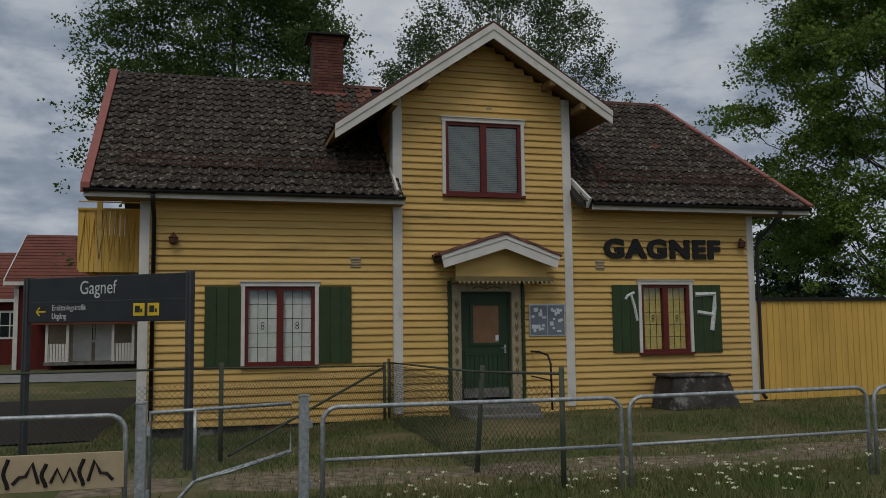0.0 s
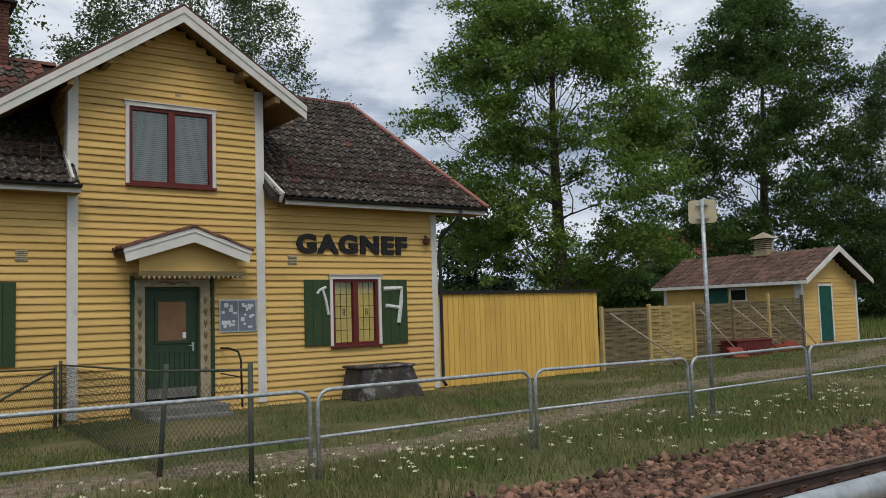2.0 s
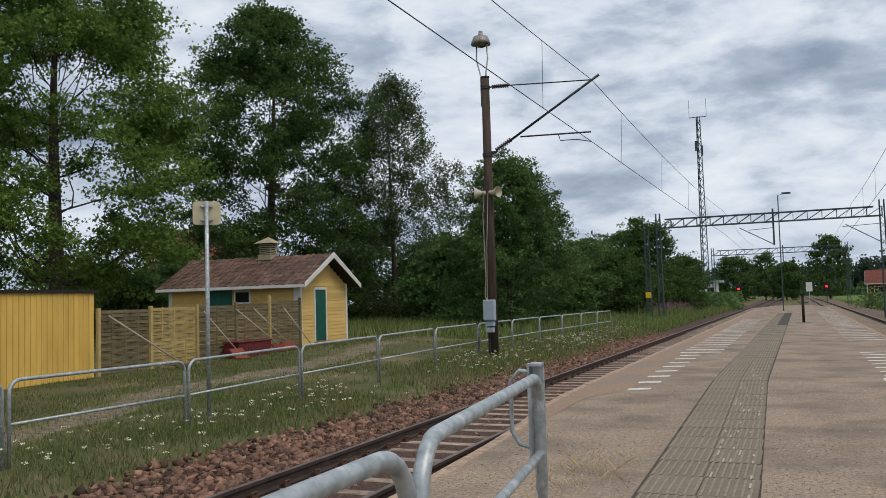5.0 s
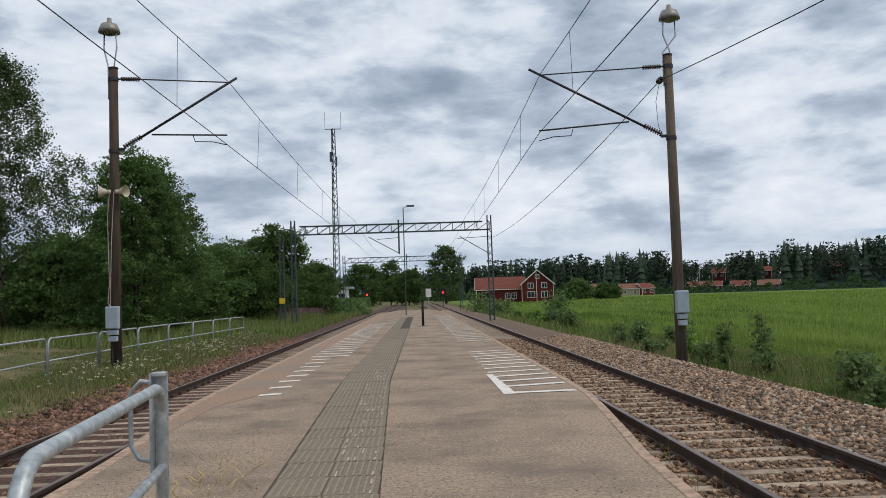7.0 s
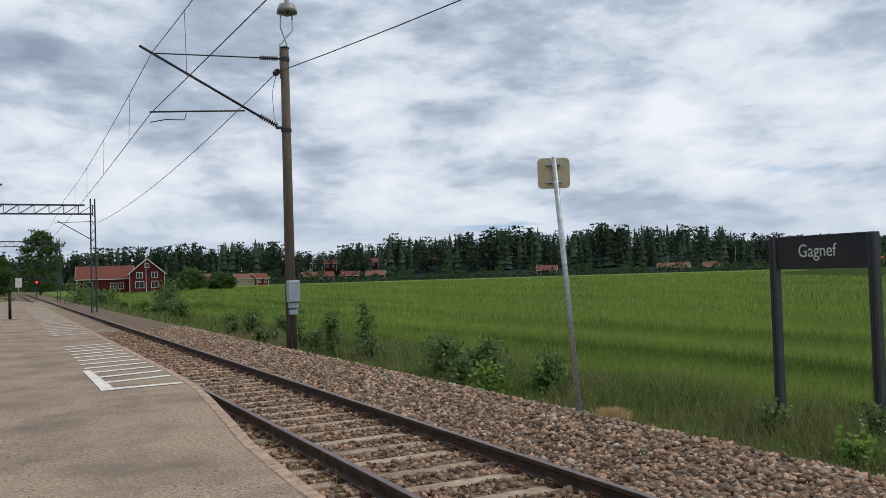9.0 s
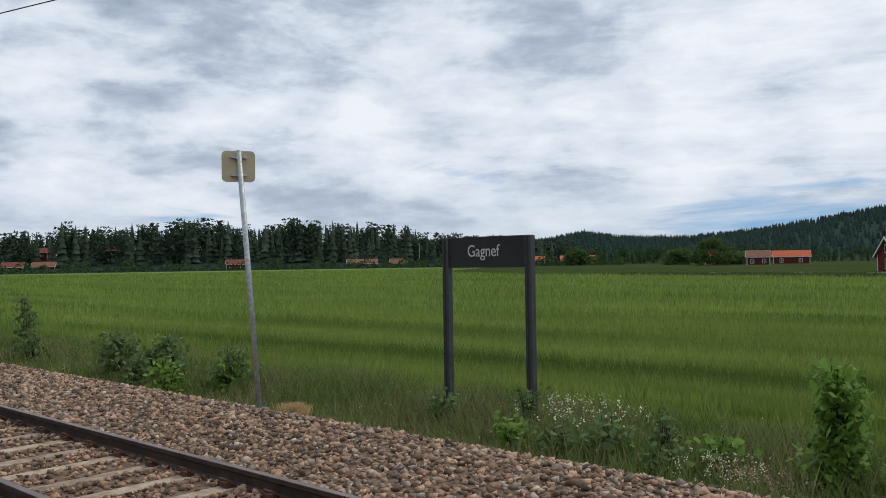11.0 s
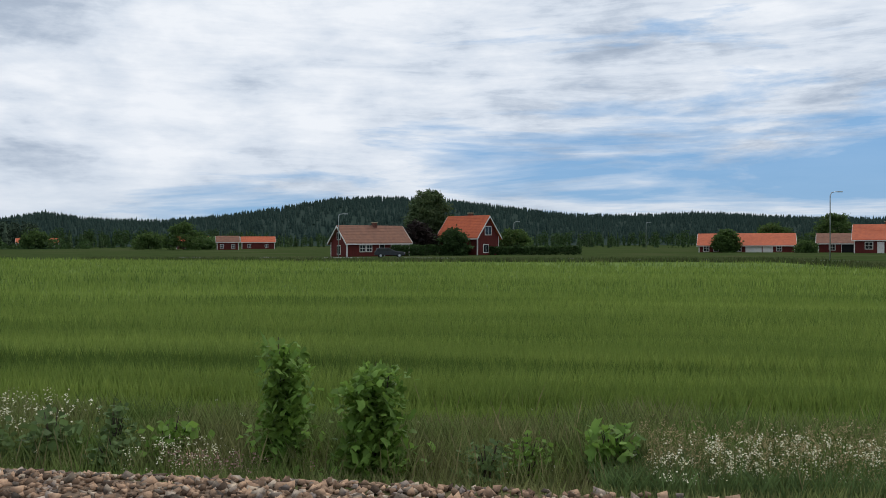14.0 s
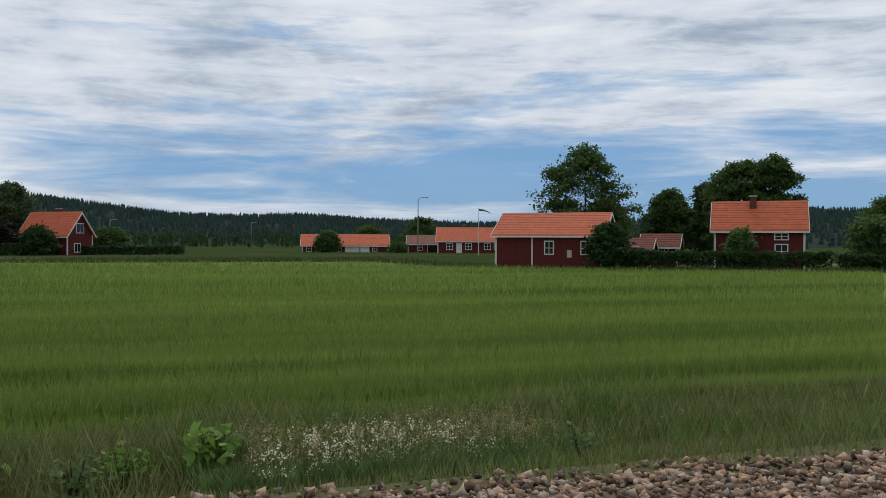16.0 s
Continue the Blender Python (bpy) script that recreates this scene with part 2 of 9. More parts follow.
M_PLAT = mat("platform_asphalt", (0.51, 0.385, 0.280), 0.92, color2=(0.125, 0.097, 0.075), scale=27, detail=8, grit=0.80, bump=0.18, bump_scale=160,
             stains=(0.165, 0.130, 0.103), stain_scale=0.75, stain_amount=(0.43, 0.70), spec=0.15)
M_PLAT_RUST = mat("platform_asphalt_rusty", (0.46, 0.305, 0.205), 0.92, color2=(0.17, 0.118, 0.085), scale=17, detail=12, grit=0.9, bump=0.5, bump_scale=120,
                  stains=(0.24, 0.20, 0.165), stain_scale=0.5, stain_amount=(0.45, 0.7))
M_EDGE = mat("edge_concrete", (0.50, 0.35, 0.25), 0.9, color2=(0.27, 0.195, 0.145), scale=9, detail=7, bump=0.5, bump_scale=60)
M_SLAB = mat("tactile_concrete", (0.275, 0.222, 0.160), 0.92, color2=(0.135, 0.112, 0.082), scale=17, detail=12, grit=0.9, bump=0.3, bump_scale=120, per_object=0.04)
M_GUIDE = mat("worn_guide_paint", (0.46, 0.40, 0.32), 0.9, color2=(0.38, 0.33, 0.27), scale=20)
M_JOINT = mat("mossy_joint", (0.085, 0.072, 0.050), 0.95, color2=(0.048, 0.042, 0.032), scale=8)
M_PAINT = mat("worn_white_paint", (0.82, 0.78, 0.72), 0.85, color2=(0.55, 0.50, 0.44), scale=12, detail=8,
              stains=(0.30, 0.26, 0.22), stain_scale=5.0, stain_amount=(0.66, 0.76))
M_RAIL = mat("rusty_rail", (0.075, 0.05, 0.04), 0.75, 0.2, color2=(0.045, 0.032, 0.028), scale=6, bump=0.2)
M_RAILTOP = mat("worn_rail_head", (0.22, 0.17, 0.15), 0.45, 0.7, color2=(0.15, 0.115, 0.10), scale=3)
M_SLEEPER = mat("sleeper_concrete", (0.41, 0.325, 0.24), 0.92, color2=(0.24, 0.185, 0.135), scale=7, detail=8, bump=0.4, per_object=0.2,
                stains=(0.16, 0.11, 0.08), stain_scale=3.0, stain_amount=(0.52, 0.68))
M_CLIP = mat("rusty_clip", (0.12, 0.06, 0.04), 0.8, 0.3, scale=20)
M_ROAD = mat("dark_asphalt", (0.055, 0.047, 0.040), 0.95, color2=(0.032, 0.028, 0.025), spec=0.05, scale=8, detail=7, bump=0.6, bump_scale=50)
M_GRAVEL = mat("gravel_road", (0.26, 0.25, 0.24), 0.92, color2=(0.20, 0.195, 0.19), scale=3, detail=7, bump=0.3)
M_GALV = mat("galvanized_steel", (0.47, 0.50, 0.51), 0.50, 0.55, color2=(0.30, 0.33, 0.34), scale=22, detail=6, stains=(0.62, 0.64, 0.64),
             stain_scale=9.0, stain_amount=(0.55, 0.7), bump=0.1)


# ---------------------------------------------------------------- ground
def ground(x, y):
    """Height of the terrain; the platform's surface is 0."""
    x, y = np.asarray(x, float), np.asarray(y, float)
    left = -0.31 + 0.12 * step(10, 22, y) + 0.20 * step(20, 29, y) * step(-11, -15, x) - 0.34 * step(5, -4, y) * step(-11, -17, x)
    left = left + 0.35 * step(-28, -45, x) - 0.20 * step(38, 60, y) * step(-14, -8, x)
    bed_l = -0.47
    bed_r = -0.37
    right = -0.62 - 0.12 * step(9.2, 11.5, x) + 0.03 * fbm(x, y, 2.3)
    z = bed_l + (left - bed_l) * step(-6.6, -8.2, x)
    z = np.where(x > -0.5, bed_r + 0.08 * step(4.9, 6.0, x) * step(7.2, 6.4, x), z)
    z = np.where(x > 6.2, np.minimum(z, -0.29) + (right + 0.29) * step(6.5, 7.9, x), z)
    z = z - 0.60 * step(15, 80, x) * step(98, 89, x) * step(50, -30, y)   # the field falls a little towards the road
    uneven = 0.025 * fbm(x, y, 1.1) * (step(-8.2, -9.0, x) + step(7.5, 9.0, x))
    return z + uneven


def axis(dense_lo, dense_hi, fine, far, mid):
    a = np.arange(dense_lo, dense_hi + 1e-6, fine)
    lo, hi, s = [], [], fine
    p = dense_lo
    while p > -far:
        s = min(s * 1.22, mid)
        p -= s
        lo.append(p)
    p, s = dense_hi, fine
    while p < far:
        s = min(s * 1.22, mid)
        p += s
        hi.append(p)
    return np.array(lo[::-1] + list(a) + hi)


def sheet(xs, ys, fn, lift=0.0):
    gx, gy = np.meshgrid(xs, ys, indexing="ij")
    gz = fn(gx, gy) + lift
    v = np.stack([gx.ravel(), gy.ravel(), gz.ravel()], -1)
    n, m = len(xs), len(ys)
    i, j = np.meshgrid(np.arange(n - 1), np.arange(m - 1), indexing="ij")
    a = (i * m + j).ravel()
    return v, np.stack([a, a + m, a + m + 1, a + 1], -1)


v, f = sheet(axis(-22, 14, 0.30, 3500, 260), axis(-14, 50, 0.5, 3500, 260), ground)
tagged(part("ground", soup("ground", v, f, M_SOIL, True), M_SOIL), "dry patchy grass ground of the station yard", "ground", kind="structure")

# ballast beds of both tracks
v, f = sheet(np.arange(-7.2, -2.4, 0.24), np.arange(-60, 230, 0.8), ground, 0.012)
tagged(part("ballast_west", soup("ballast_west", v, f, M_BALLAST_RED, True), M_BALLAST_RED), "rust-brown crushed stone ballast under the track", "ballast", kind="structure")
def ballast_edge(y):
    """Where the eastern ballast ends and the verge begins."""
    return 6.40 + 0.095 * np.clip(y, -8, 11)


v, f = sheet(np.arange(0, 1.001, 0.05), np.arange(-60, 230, 0.8), lambda x, y: 0 * x)
v[:, 0] = 1.6 + v[:, 0] * (ballast_edge(v[:, 1]) - 0.22 - 1.6)
v[:, 2] = ground(v[:, 0], v[:, 1]) + 0.012
tagged(part("ballast_east", soup("ballast_east", v, f, M_BALLAST, True), M_BALLAST), "grey-brown crushed stone ballast under the track", "ballast", kind="structure")


# the field's own floor
def field_end(y):
    """Far edge of the field: slanting in before the red house and the barn, along the road, then away to the wood."""
    return np.interp(y, [-75, -24.3, 20, 60, 80, 130, 200, 420], [51.6, 96, 96, 103, 110, 140, 245, 415])


v, f = sheet(np.concatenate([np.arange(0, 0.40, 0.0125), np.arange(0.40, 1.001, 0.05)]), np.arange(-75, 421, 3.0), lambda x, y: 0 * x)
v[:, 0] = 10.6 + v[:, 0] * (field_end(v[:, 1]) - 10.6)
v[:, 2] = ground(v[:, 0], v[:, 1]) + 0.05 + 0.10 * step(10.5, 44, v[:, 0])
tagged(part("field", soup("field", v, f, M_FIELD, True), M_FIELD), "floor of a green grain field", "field", kind="structure")
M_MEADOW = mat("meadow_grass", (0.050, 0.072, 0.024), 0.95, color2=(0.034, 0.052, 0.018), scale=0.4, detail=8, spec=0.0, stains=(0.062, 0.072, 0.032), stain_scale=0.04, stain_amount=(0.5, 0.65))
v, f = sheet(np.concatenate([np.arange(55, 101, 3.0), np.arange(106, 700, 12.0)]), np.arange(-420, 430, 6.0), ground, 0.10)
tagged(part("meadow", soup("meadow", v, f, M_MEADOW, True), M_MEADOW), "green meadow round the far houses", "meadow", kind="structure")
# ---------------------------------------------------------------- platform
LEFT_EDGE = [(-40, -3.05), (3.0, -3.08), (7.2, -3.13), (9.6, -3.24), (12.2, -3.55), (14.5, -3.62), (90, -3.62), (104, -2.2)]
RIGHT_EDGE = [(-40, 2.0), (3.0, 2.0), (6.4, 2.08), (8.0, 2.16), (11.2, 2.48), (13.0, 2.63), (15.0, 2.66), (90, 2.66), (104, 1.4)]


def edge_at(edge, y):
    return float(np.interp(y, [p[0] for p in edge], [p[1] for p in edge]))


ys = sorted({p[0] for p in LEFT_EDGE + RIGHT_EDGE} | set(np.arange(-6, 40, 1.0)))
s = Shape()
rows_ = [(edge_at(LEFT_EDGE, y) + 0.13, edge_at(RIGHT_EDGE, y) - 0.13, y) for y in ys]
for (a, b, y), (c, d, y2) in zip(rows_, rows_[1:]):
    s.add([(a, y, 0), (b, y, 0), (d, y2, 0), (c, y2, 0)], [(0, 1, 2, 3)])
platform = tagged(part("platform", s, M_PLAT), "worn grey-brown asphalt island platform with fine gravel", "platform", kind="structure")
# rust-tinted strip of the asphalt along the western edge
s = Shape()
for (a, b, y), (c, d, y2) in zip(rows_, rows_[1:]):
    if y2 <= 9:
        continue
    w1, w2 = ((0.85 + 0.18 * math.sin(q * 0.9) + 0.1 * math.sin(q * 2.3)) * float(step(8, 17, q)) for q in (y, y2))
    s.add([(a, y, 0.004), (a + w1, y, 0.004), (c + w2, y2, 0.004), (c, y2, 0.004)], [(0, 1, 2, 3)])
part("rusty_strip", s, M_PLAT_RUST, platform, "rust-stained asphalt strip")
# edge stones
for side, edge in (("west", LEFT_EDGE), ("east", RIGHT_EDGE)):
    y = -6.0
    while y < 103:
        y2 = y + (1.0 if y < 45 else 6.0)
        sg = -1 if side == "west" else 1
        a, c = edge_at(edge, y), edge_at(edge, y2)
        g = 0.008
        s = Shape()
        lo, hi = -0.46, 0.006 + 0.006 * math.sin(y * 3.1)
        top = [(a, y + g, hi), (a - sg * 0.128, y + g, hi), (c - sg * 0.128, y2 - g, hi), (c, y2 - g, hi)]
        s.prism([(p[0], p[1], lo) for p in top], (0, 0, hi - lo))
        part("edge_stone", s, M_EDGE, platform, "", bevel=0.012)
        y = y2
# tactile slabs in two rows, with their joints
s = Shape()
for i in range(67):
    y, y2 = 0.4 + i * 1.0, 1.4 + i * 1.0
    a, b = (-1.26 - 0.022 * (min(q, 16) - 7) + (0.004 * (q - 16) if q > 16 else 0) for q in (y, y2))
    s.add([(a - 0.018, y, 0.0035), (a + 0.918, y, 0.0035), (b + 0.918, y2, 0.0035), (b - 0.018, y2, 0.0035)], [(0, 1, 2, 3)])
part("slab_bed", s, M_JOINT, platform, "dark mossy joints")
for r in range(2):
    for i in range(96):
        y = 0.5 + i * 0.7
        x0 = -1.26 - 0.022 * (min(y, 16) - 7) + r * 0.45
        if y > 16:
            x0 += 0.004 * (y - 16)
        if i < 60 or r == 0:
            s = Shape()
            s.box(x0 + 0.004, x0 + 0.446, y + 0.0012, y + 0.6988, -0.03, 0.012 + 0.003 * math.sin(i * 2.3 + r))
            part("tactile_slab", s, M_SLAB, platform)
# low ribs that run along the slabs
M_RIB = mat("rib_concrete", (0.33, 0.275, 0.205), 0.92, color2=(0.19, 0.158, 0.118), scale=14, detail=10, grit=0.85)
for k in range(14):
    s = Shape()
    for i in range(44):
        y = 0.5 + i * 0.7
        x0 = -1.26 - 0.022 * (min(y + 0.35, 16) - 7) + (0.03 + 0.066 * k if k < 7 else 0.48 + 0.060 * (k - 7))
        s.box(x0, x0 + 0.020, y + 0.02, y + 0.68, 0.008, 0.0185)
    part("guide_rib", s, M_RIB, platform)
# worn guide lines on the slabs
s = Shape()
random.seed(4)
for i in range(46):
    y = 4.0 + i * 0.35
    for k in range(6):
        if random.random() < 0.22:
            x = -1.26 - 0.022 * (min(y, 16) - 7) + 0.50 + k * 0.065
            s.box(x, x + 0.016, y, y + random.uniform(0.1, 0.28), 0.012, 0.0215)
part("guide_marks", s, M_GUIDE, platform, "worn pale guide ribs")
# painted hatching on both sides
s = Shape()
for i in range(44):
    y = 13.3 + i * (0.9 if i < 12 else 1.3)
    xr = edge_at(RIGHT_EDGE, y) - 0.16
    tilt = 0.35 if i else 0.06
    s.add([(1.36, y, 0.009), (xr, y + tilt, 0.009), (xr, y + tilt + 0.20, 0.009), (1.36, y + 0.20, 0.009)], [(0, 1, 2, 3)])
s.add([(1.30, 13.25, 0.0085), (1.50, 13.25, 0.0085), (1.42, 16.6, 0.0085), (1.30, 16.6, 0.0085)], [(0, 1, 2, 3)])
part("hatching", s, M_PAINT, platform, "worn white hatched safety marking")
s = Shape()
for i in range(34):
    y = 14.2 + i * 1.15
    w = 0.42 if i < 8 else 0.9
    s.add([(-2.68 - 0.02 * i if i < 8 else -2.95, y, 0.0085), (-2.68 + w * 0.85, y + 0.12, 0.0085), (-2.68 + w * 0.85, y + 0.36, 0.0085),
           (-2.68 - 0.02 * i if i < 8 else -2.95, y + 0.24, 0.0085)], [(0, 1, 2, 3)])
part("dashes", s, M_PAINT, platform, "worn white dashed marking")


# ---------------------------------------------------------------- tracks
def track(tag, xa, xb, top, near_lo, near_hi):
    t = thing("railway_track_" + tag, "rusty steel railway track on concrete sleepers", "track", kind="structure")
    prof = [(-0.036, 0), (-0.036, -0.035), (-0.012, -0.05), (-0.012, -0.12), (-0.065, -0.14), (-0.065, -0.15),
            (0.065, -0.15), (0.065, -0.14), (0.012, -0.12), (0.012, -0.05), (0.036, -0.035), (0.036, 0)]
    for x in (xa, xb):
        s = Shape()
        s.prism([(x + a, -60, top + b) for a, b in prof], (0, 330, 0))
        rail = part("rail", s, M_RAIL, t)
        part("rail_head", Shape().box(x - 0.030, x + 0.030, -60, 270, top - 0.004, top + 0.003), M_RAILTOP, rail, "worn running surface")
    mid = (xa + xb) / 2
    s = Shape()
    s.prism([(-1.25, -0.105, -0.16), (1.25, -0.105, -0.16), (1.25, 0.105, -0.16), (-1.25, 0.105, -0.16)], (0, 0, 0.16))
    me = s.mesh("sleeper", M_SLEEPER, 0.02)
    cl = Shape()
    for x in (xa - mid, xb - mid):
        for sg in (-1, 1):
            cl.box(x + sg * 0.10 - 0.035, x + sg * 0.10 + 0.035, -0.05, 0.05, 0.0, 0.045)
            cl.tube([(x + sg * 0.07, -0.06, 0.03), (x + sg * 0.13, -0.05, 0.075), (x + sg * 0.13, 0.05, 0.075), (x + sg * 0.07, 0.06, 0.03)], 0.012, 5)
    clm = cl.mesh("rail_clips", M_CLIP)
    y = -8.0
    while y < 120:
        ob = part("sleeper", me, M_SLEEPER, t)
        ob.location = (mid + 0.02 * math.sin(y * 9), y, top - 0.152)
        ob.rotation_euler = (0, 0, 0.012 * math.sin(y * 5))
        if near_lo < y < near_hi:
            part("rail_clips", clm, M_CLIP, ob)
        y += 0.62
    return t


track("east", 2.925, 4.43, -0.20, 3, 45)
track("west", -5.44, -3.93, -0.30, 3, 45)

# worn earth path through the yard
M_PATH = mat("worn_gravelly_earth", (0.27, 0.215, 0.15), 0.95, color2=(0.115, 0.092, 0.068), scale=7, detail=10, bump=0.7, bump_scale=45, spec=0.05,
             stains=(0.12, 0.125, 0.055), stain_scale=1.1, stain_amount=(0.50, 0.66))
TRAIL = [(-10.9, -2), (-10.7, 3), (-10.5, 7), (-11.4, 11), (-12.9, 14.2), (-13.1, 17), (-13.0, 21), (-14.0, 26), (-15.2, 31)]


def trail_x(y):
    return np.interp(y, [p[1] for p in TRAIL], [p[0] for p in TRAIL])


s = Shape()
for i in range(66):
    y0_, y1_ = -2 + 0.5 * i, -1.5 + 0.5 * i
    w0_, w1_ = (0.72 + 0.22 * math.sin(1.7 * q) + 0.12 * math.sin(4.1 * q) for q in (y0_, y1_))
    a_, b_ = float(trail_x(y0_)), float(trail_x(y1_))
    for k in range(6):
        u0, u1 = k / 3 - 1, (k + 1) / 3 - 1
        z0_, z1_ = (-0.05 if abs(u) > 0.9 else 0.014 for u in (u0, u1))
        s.add([(a_ + w0_ * u0, y0_, z0_), (a_ + w0_ * u1, y0_, z1_), (b_ + w1_ * u1, y1_, z1_), (b_ + w1_ * u0, y1_, z0_)], [(0, 1, 2, 3)])
s.v = [(x, y, float(ground(x, y)) + z) for x, y, z in s.v]
tagged(part("path", s, M_PATH), "worn gravelly earth path through the yard grass", "path", kind="structure")

# paths and the dark asphalt yard beside the house
s = Shape()
for i in range(14):
    a, b = i / 14, (i + 1) / 14
    s.add([(-29 + 11 * a, -6.9 + 1.6 * a, 0.02), (-29 + 11 * b, -6.9 + 1.6 * b, 0.02), (-29 + 11 * b, -2.5 - 0.1 * b, 0.02), (-29 + 11 * a, -2.5 - 0.1 * a, 0.02)], [(0, 1, 2, 3)])
s.v = [(x, y, float(ground(x, y)) + 0.02) for x, y, z in s.v]
tagged(part("yard", s, M_ROAD), "dark asphalt yard beside the station house", "yard", kind="structure")
s = Shape()
for i in range(20):
    x0, x1 = -40.5, -36.0
    s.add([(x0, -40 + 4 * i, 0), (x1, -40 + 4 * i, 0), (x1, -36 + 4 * i, 0), (x0, -36 + 4 * i, 0)], [(0, 1, 2, 3)])
s.v = [(x, y, float(ground(x, y)) + 0.03) for x, y, z in s.v]
tagged(part("road", s, M_GRAVEL), "grey road behind the station house", "road", kind="structure")

# ---------------------------------------------------------------- station house
M_YELLOW = mat("ochre_paint", (0.69, 0.46, 0.160), 0.75, color2=(0.60, 0.395, 0.130), scale=2.2, detail=7, bump=0.25, bump_scale=35, per_object=0.07,
               stains=(0.40, 0.27, 0.11), stain_scale=1.3, stain_amount=(0.60, 0.78), stretch=(1, 0.25, 1.6))
M_YELLOW_FENCE = mat("ochre_paint_fence", (0.74, 0.48, 0.12), 0.8, color2=(0.64, 0.41, 0.10), scale=3, detail=7, bump=0.3, per_object=0.08, stretch=(1, 1, 0.3))
M_WHITE = mat("white_paint", (0.72, 0.70, 0.66), 0.6, color2=(0.62, 0.60, 0.56), scale=2.5, detail=7, bump=0.15, stains=(0.42, 0.39, 0.34), stain_scale=2.0,
              stain_amount=(0.62, 0.8))
M_REDFRAME = mat("oxblood_frame_paint", (0.145, 0.024, 0.020), 0.5, color2=(0.105, 0.018, 0.015), scale=6)
M_GREEN = mat("dark_green_paint", (0.040, 0.068, 0.026), 0.6, color2=(0.030, 0.054, 0.021), scale=5, detail=6, bump=0.15, per_object=0.08)
M_GREEN_DOOR = mat("green_door_paint", (0.030, 0.060, 0.030), 0.5, color2=(0.024, 0.05, 0.026), scale=5, detail=6)
M_TILE = mat("mossy_roof_tile", (0.078, 0.058, 0.047), 0.9, color2=(0.026, 0.024, 0.022), scale=18, detail=9, grit=0.7, bump=0.8, bump_scale=45, per_object=0.34, spec=0.10,
             stains=(0.19, 0.175, 0.15), stain_scale=11.0, stain_amount=(0.53, 0.64))
M_RUST = mat("rust_brown_iron", (0.115, 0.052, 0.034), 0.8, 0.2, color2=(0.07, 0.036, 0.026), scale=9)
M_TILE_RED = mat("red_roof_tile", (0.165, 0.066, 0.045), 0.85, color2=(0.095, 0.048, 0.038), scale=5, detail=6, bump=0.5, per_object=0.3)
M_VERGE = mat("red_sheet_metal", (0.33, 0.11, 0.085), 0.5, 0.0, color2=(0.27, 0.09, 0.07), scale=4)
M_DECK = mat("roof_deck", (0.035, 0.03, 0.026), 0.95, scale=8)
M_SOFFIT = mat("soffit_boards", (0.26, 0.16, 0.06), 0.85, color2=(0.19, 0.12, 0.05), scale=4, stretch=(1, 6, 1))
M_BRICK = mat("chimney_brick", (0.17, 0.065, 0.045), 0.9, color2=(0.12, 0.05, 0.04), scale=8, bump=0.5, per_object=0.28)
M_MORTAR = mat("mortar", (0.10, 0.075, 0.06), 0.95, scale=15)
M_BLACK = mat("black_metal", (0.022, 0.021, 0.022), 0.55, 0.2, scale=10)
# near-black colour stands in for unlit space behind openings
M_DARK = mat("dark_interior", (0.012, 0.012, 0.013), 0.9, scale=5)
M_CURTAIN = mat("white_blind_cloth", (0.70, 0.72, 0.72), 0.8, color2=(0.62, 0.64, 0.64), scale=8)
M_CURTAIN_Y = mat("yellowed_blind_cloth", (0.62, 0.50, 0.18), 0.8, color2=(0.55, 0.44, 0.16), scale=5)
M_SLAT = mat("grey_blind_slat", (0.50, 0.53, 0.53), 0.5, color2=(0.46, 0.49, 0.49), scale=4)
M_PANE = glass("window_glass")
M_BROWN = mat("brown_board", (0.24, 0.135, 0.07), 0.7, color2=(0.20, 0.11, 0.06), scale=4)
M_CREAM = mat("weathered_cream_paint", (0.40, 0.335, 0.225), 0.8, color2=(0.30, 0.25, 0.17), scale=9, detail=7, bump=0.3)
M_OLIVE = mat("faded_olive_paint", (0.17, 0.135, 0.06), 0.8, scale=9)
M_CONC = mat("old_concrete", (0.22, 0.21, 0.19), 0.95, color2=(0.13, 0.125, 0.115), scale=5, detail=8, bump=0.7, bump_scale=25)
M_DARKCONC = mat("blackened_concrete", (0.075, 0.068, 0.062), 0.95, color2=(0.04, 0.037, 0.034), scale=4, detail=8, bump=0.7, bump_scale=25,
                 stains=(0.26, 0.25, 0.235), stain_scale=3.2, stain_amount=(0.56, 0.66))
M_PAPER = mat("white_paper", (0.72, 0.74, 0.76), 0.6, color2=(0.66, 0.68, 0.70), scale=3)
M_BOARDGREY = mat("notice_board_grey", (0.20, 0.23, 0.27), 0.4, scale=4)
M_ALU = mat("aluminium", (0.62, 0.64, 0.66), 0.35, 0.8, scale=10)
M_CHALK = mat("white_spray_paint", (0.72, 0.74, 0.72), 0.7, color2=(0.55, 0.58, 0.55), scale=14)

WX = -17.5            # front wall
Y0, Y1 = -1.75, 11.90  # its ends
EAVE_X, EAVE_Z, RIDGE_X, RIDGE_Z = -17.0, 4.26, -21.0, 7.62
BAY0, BAY1 = 3.28, 7.27
house = thing("station_house", "ochre lap-sided timber station house with dark tiled roof and white trim", "house", (0, 0, 0))


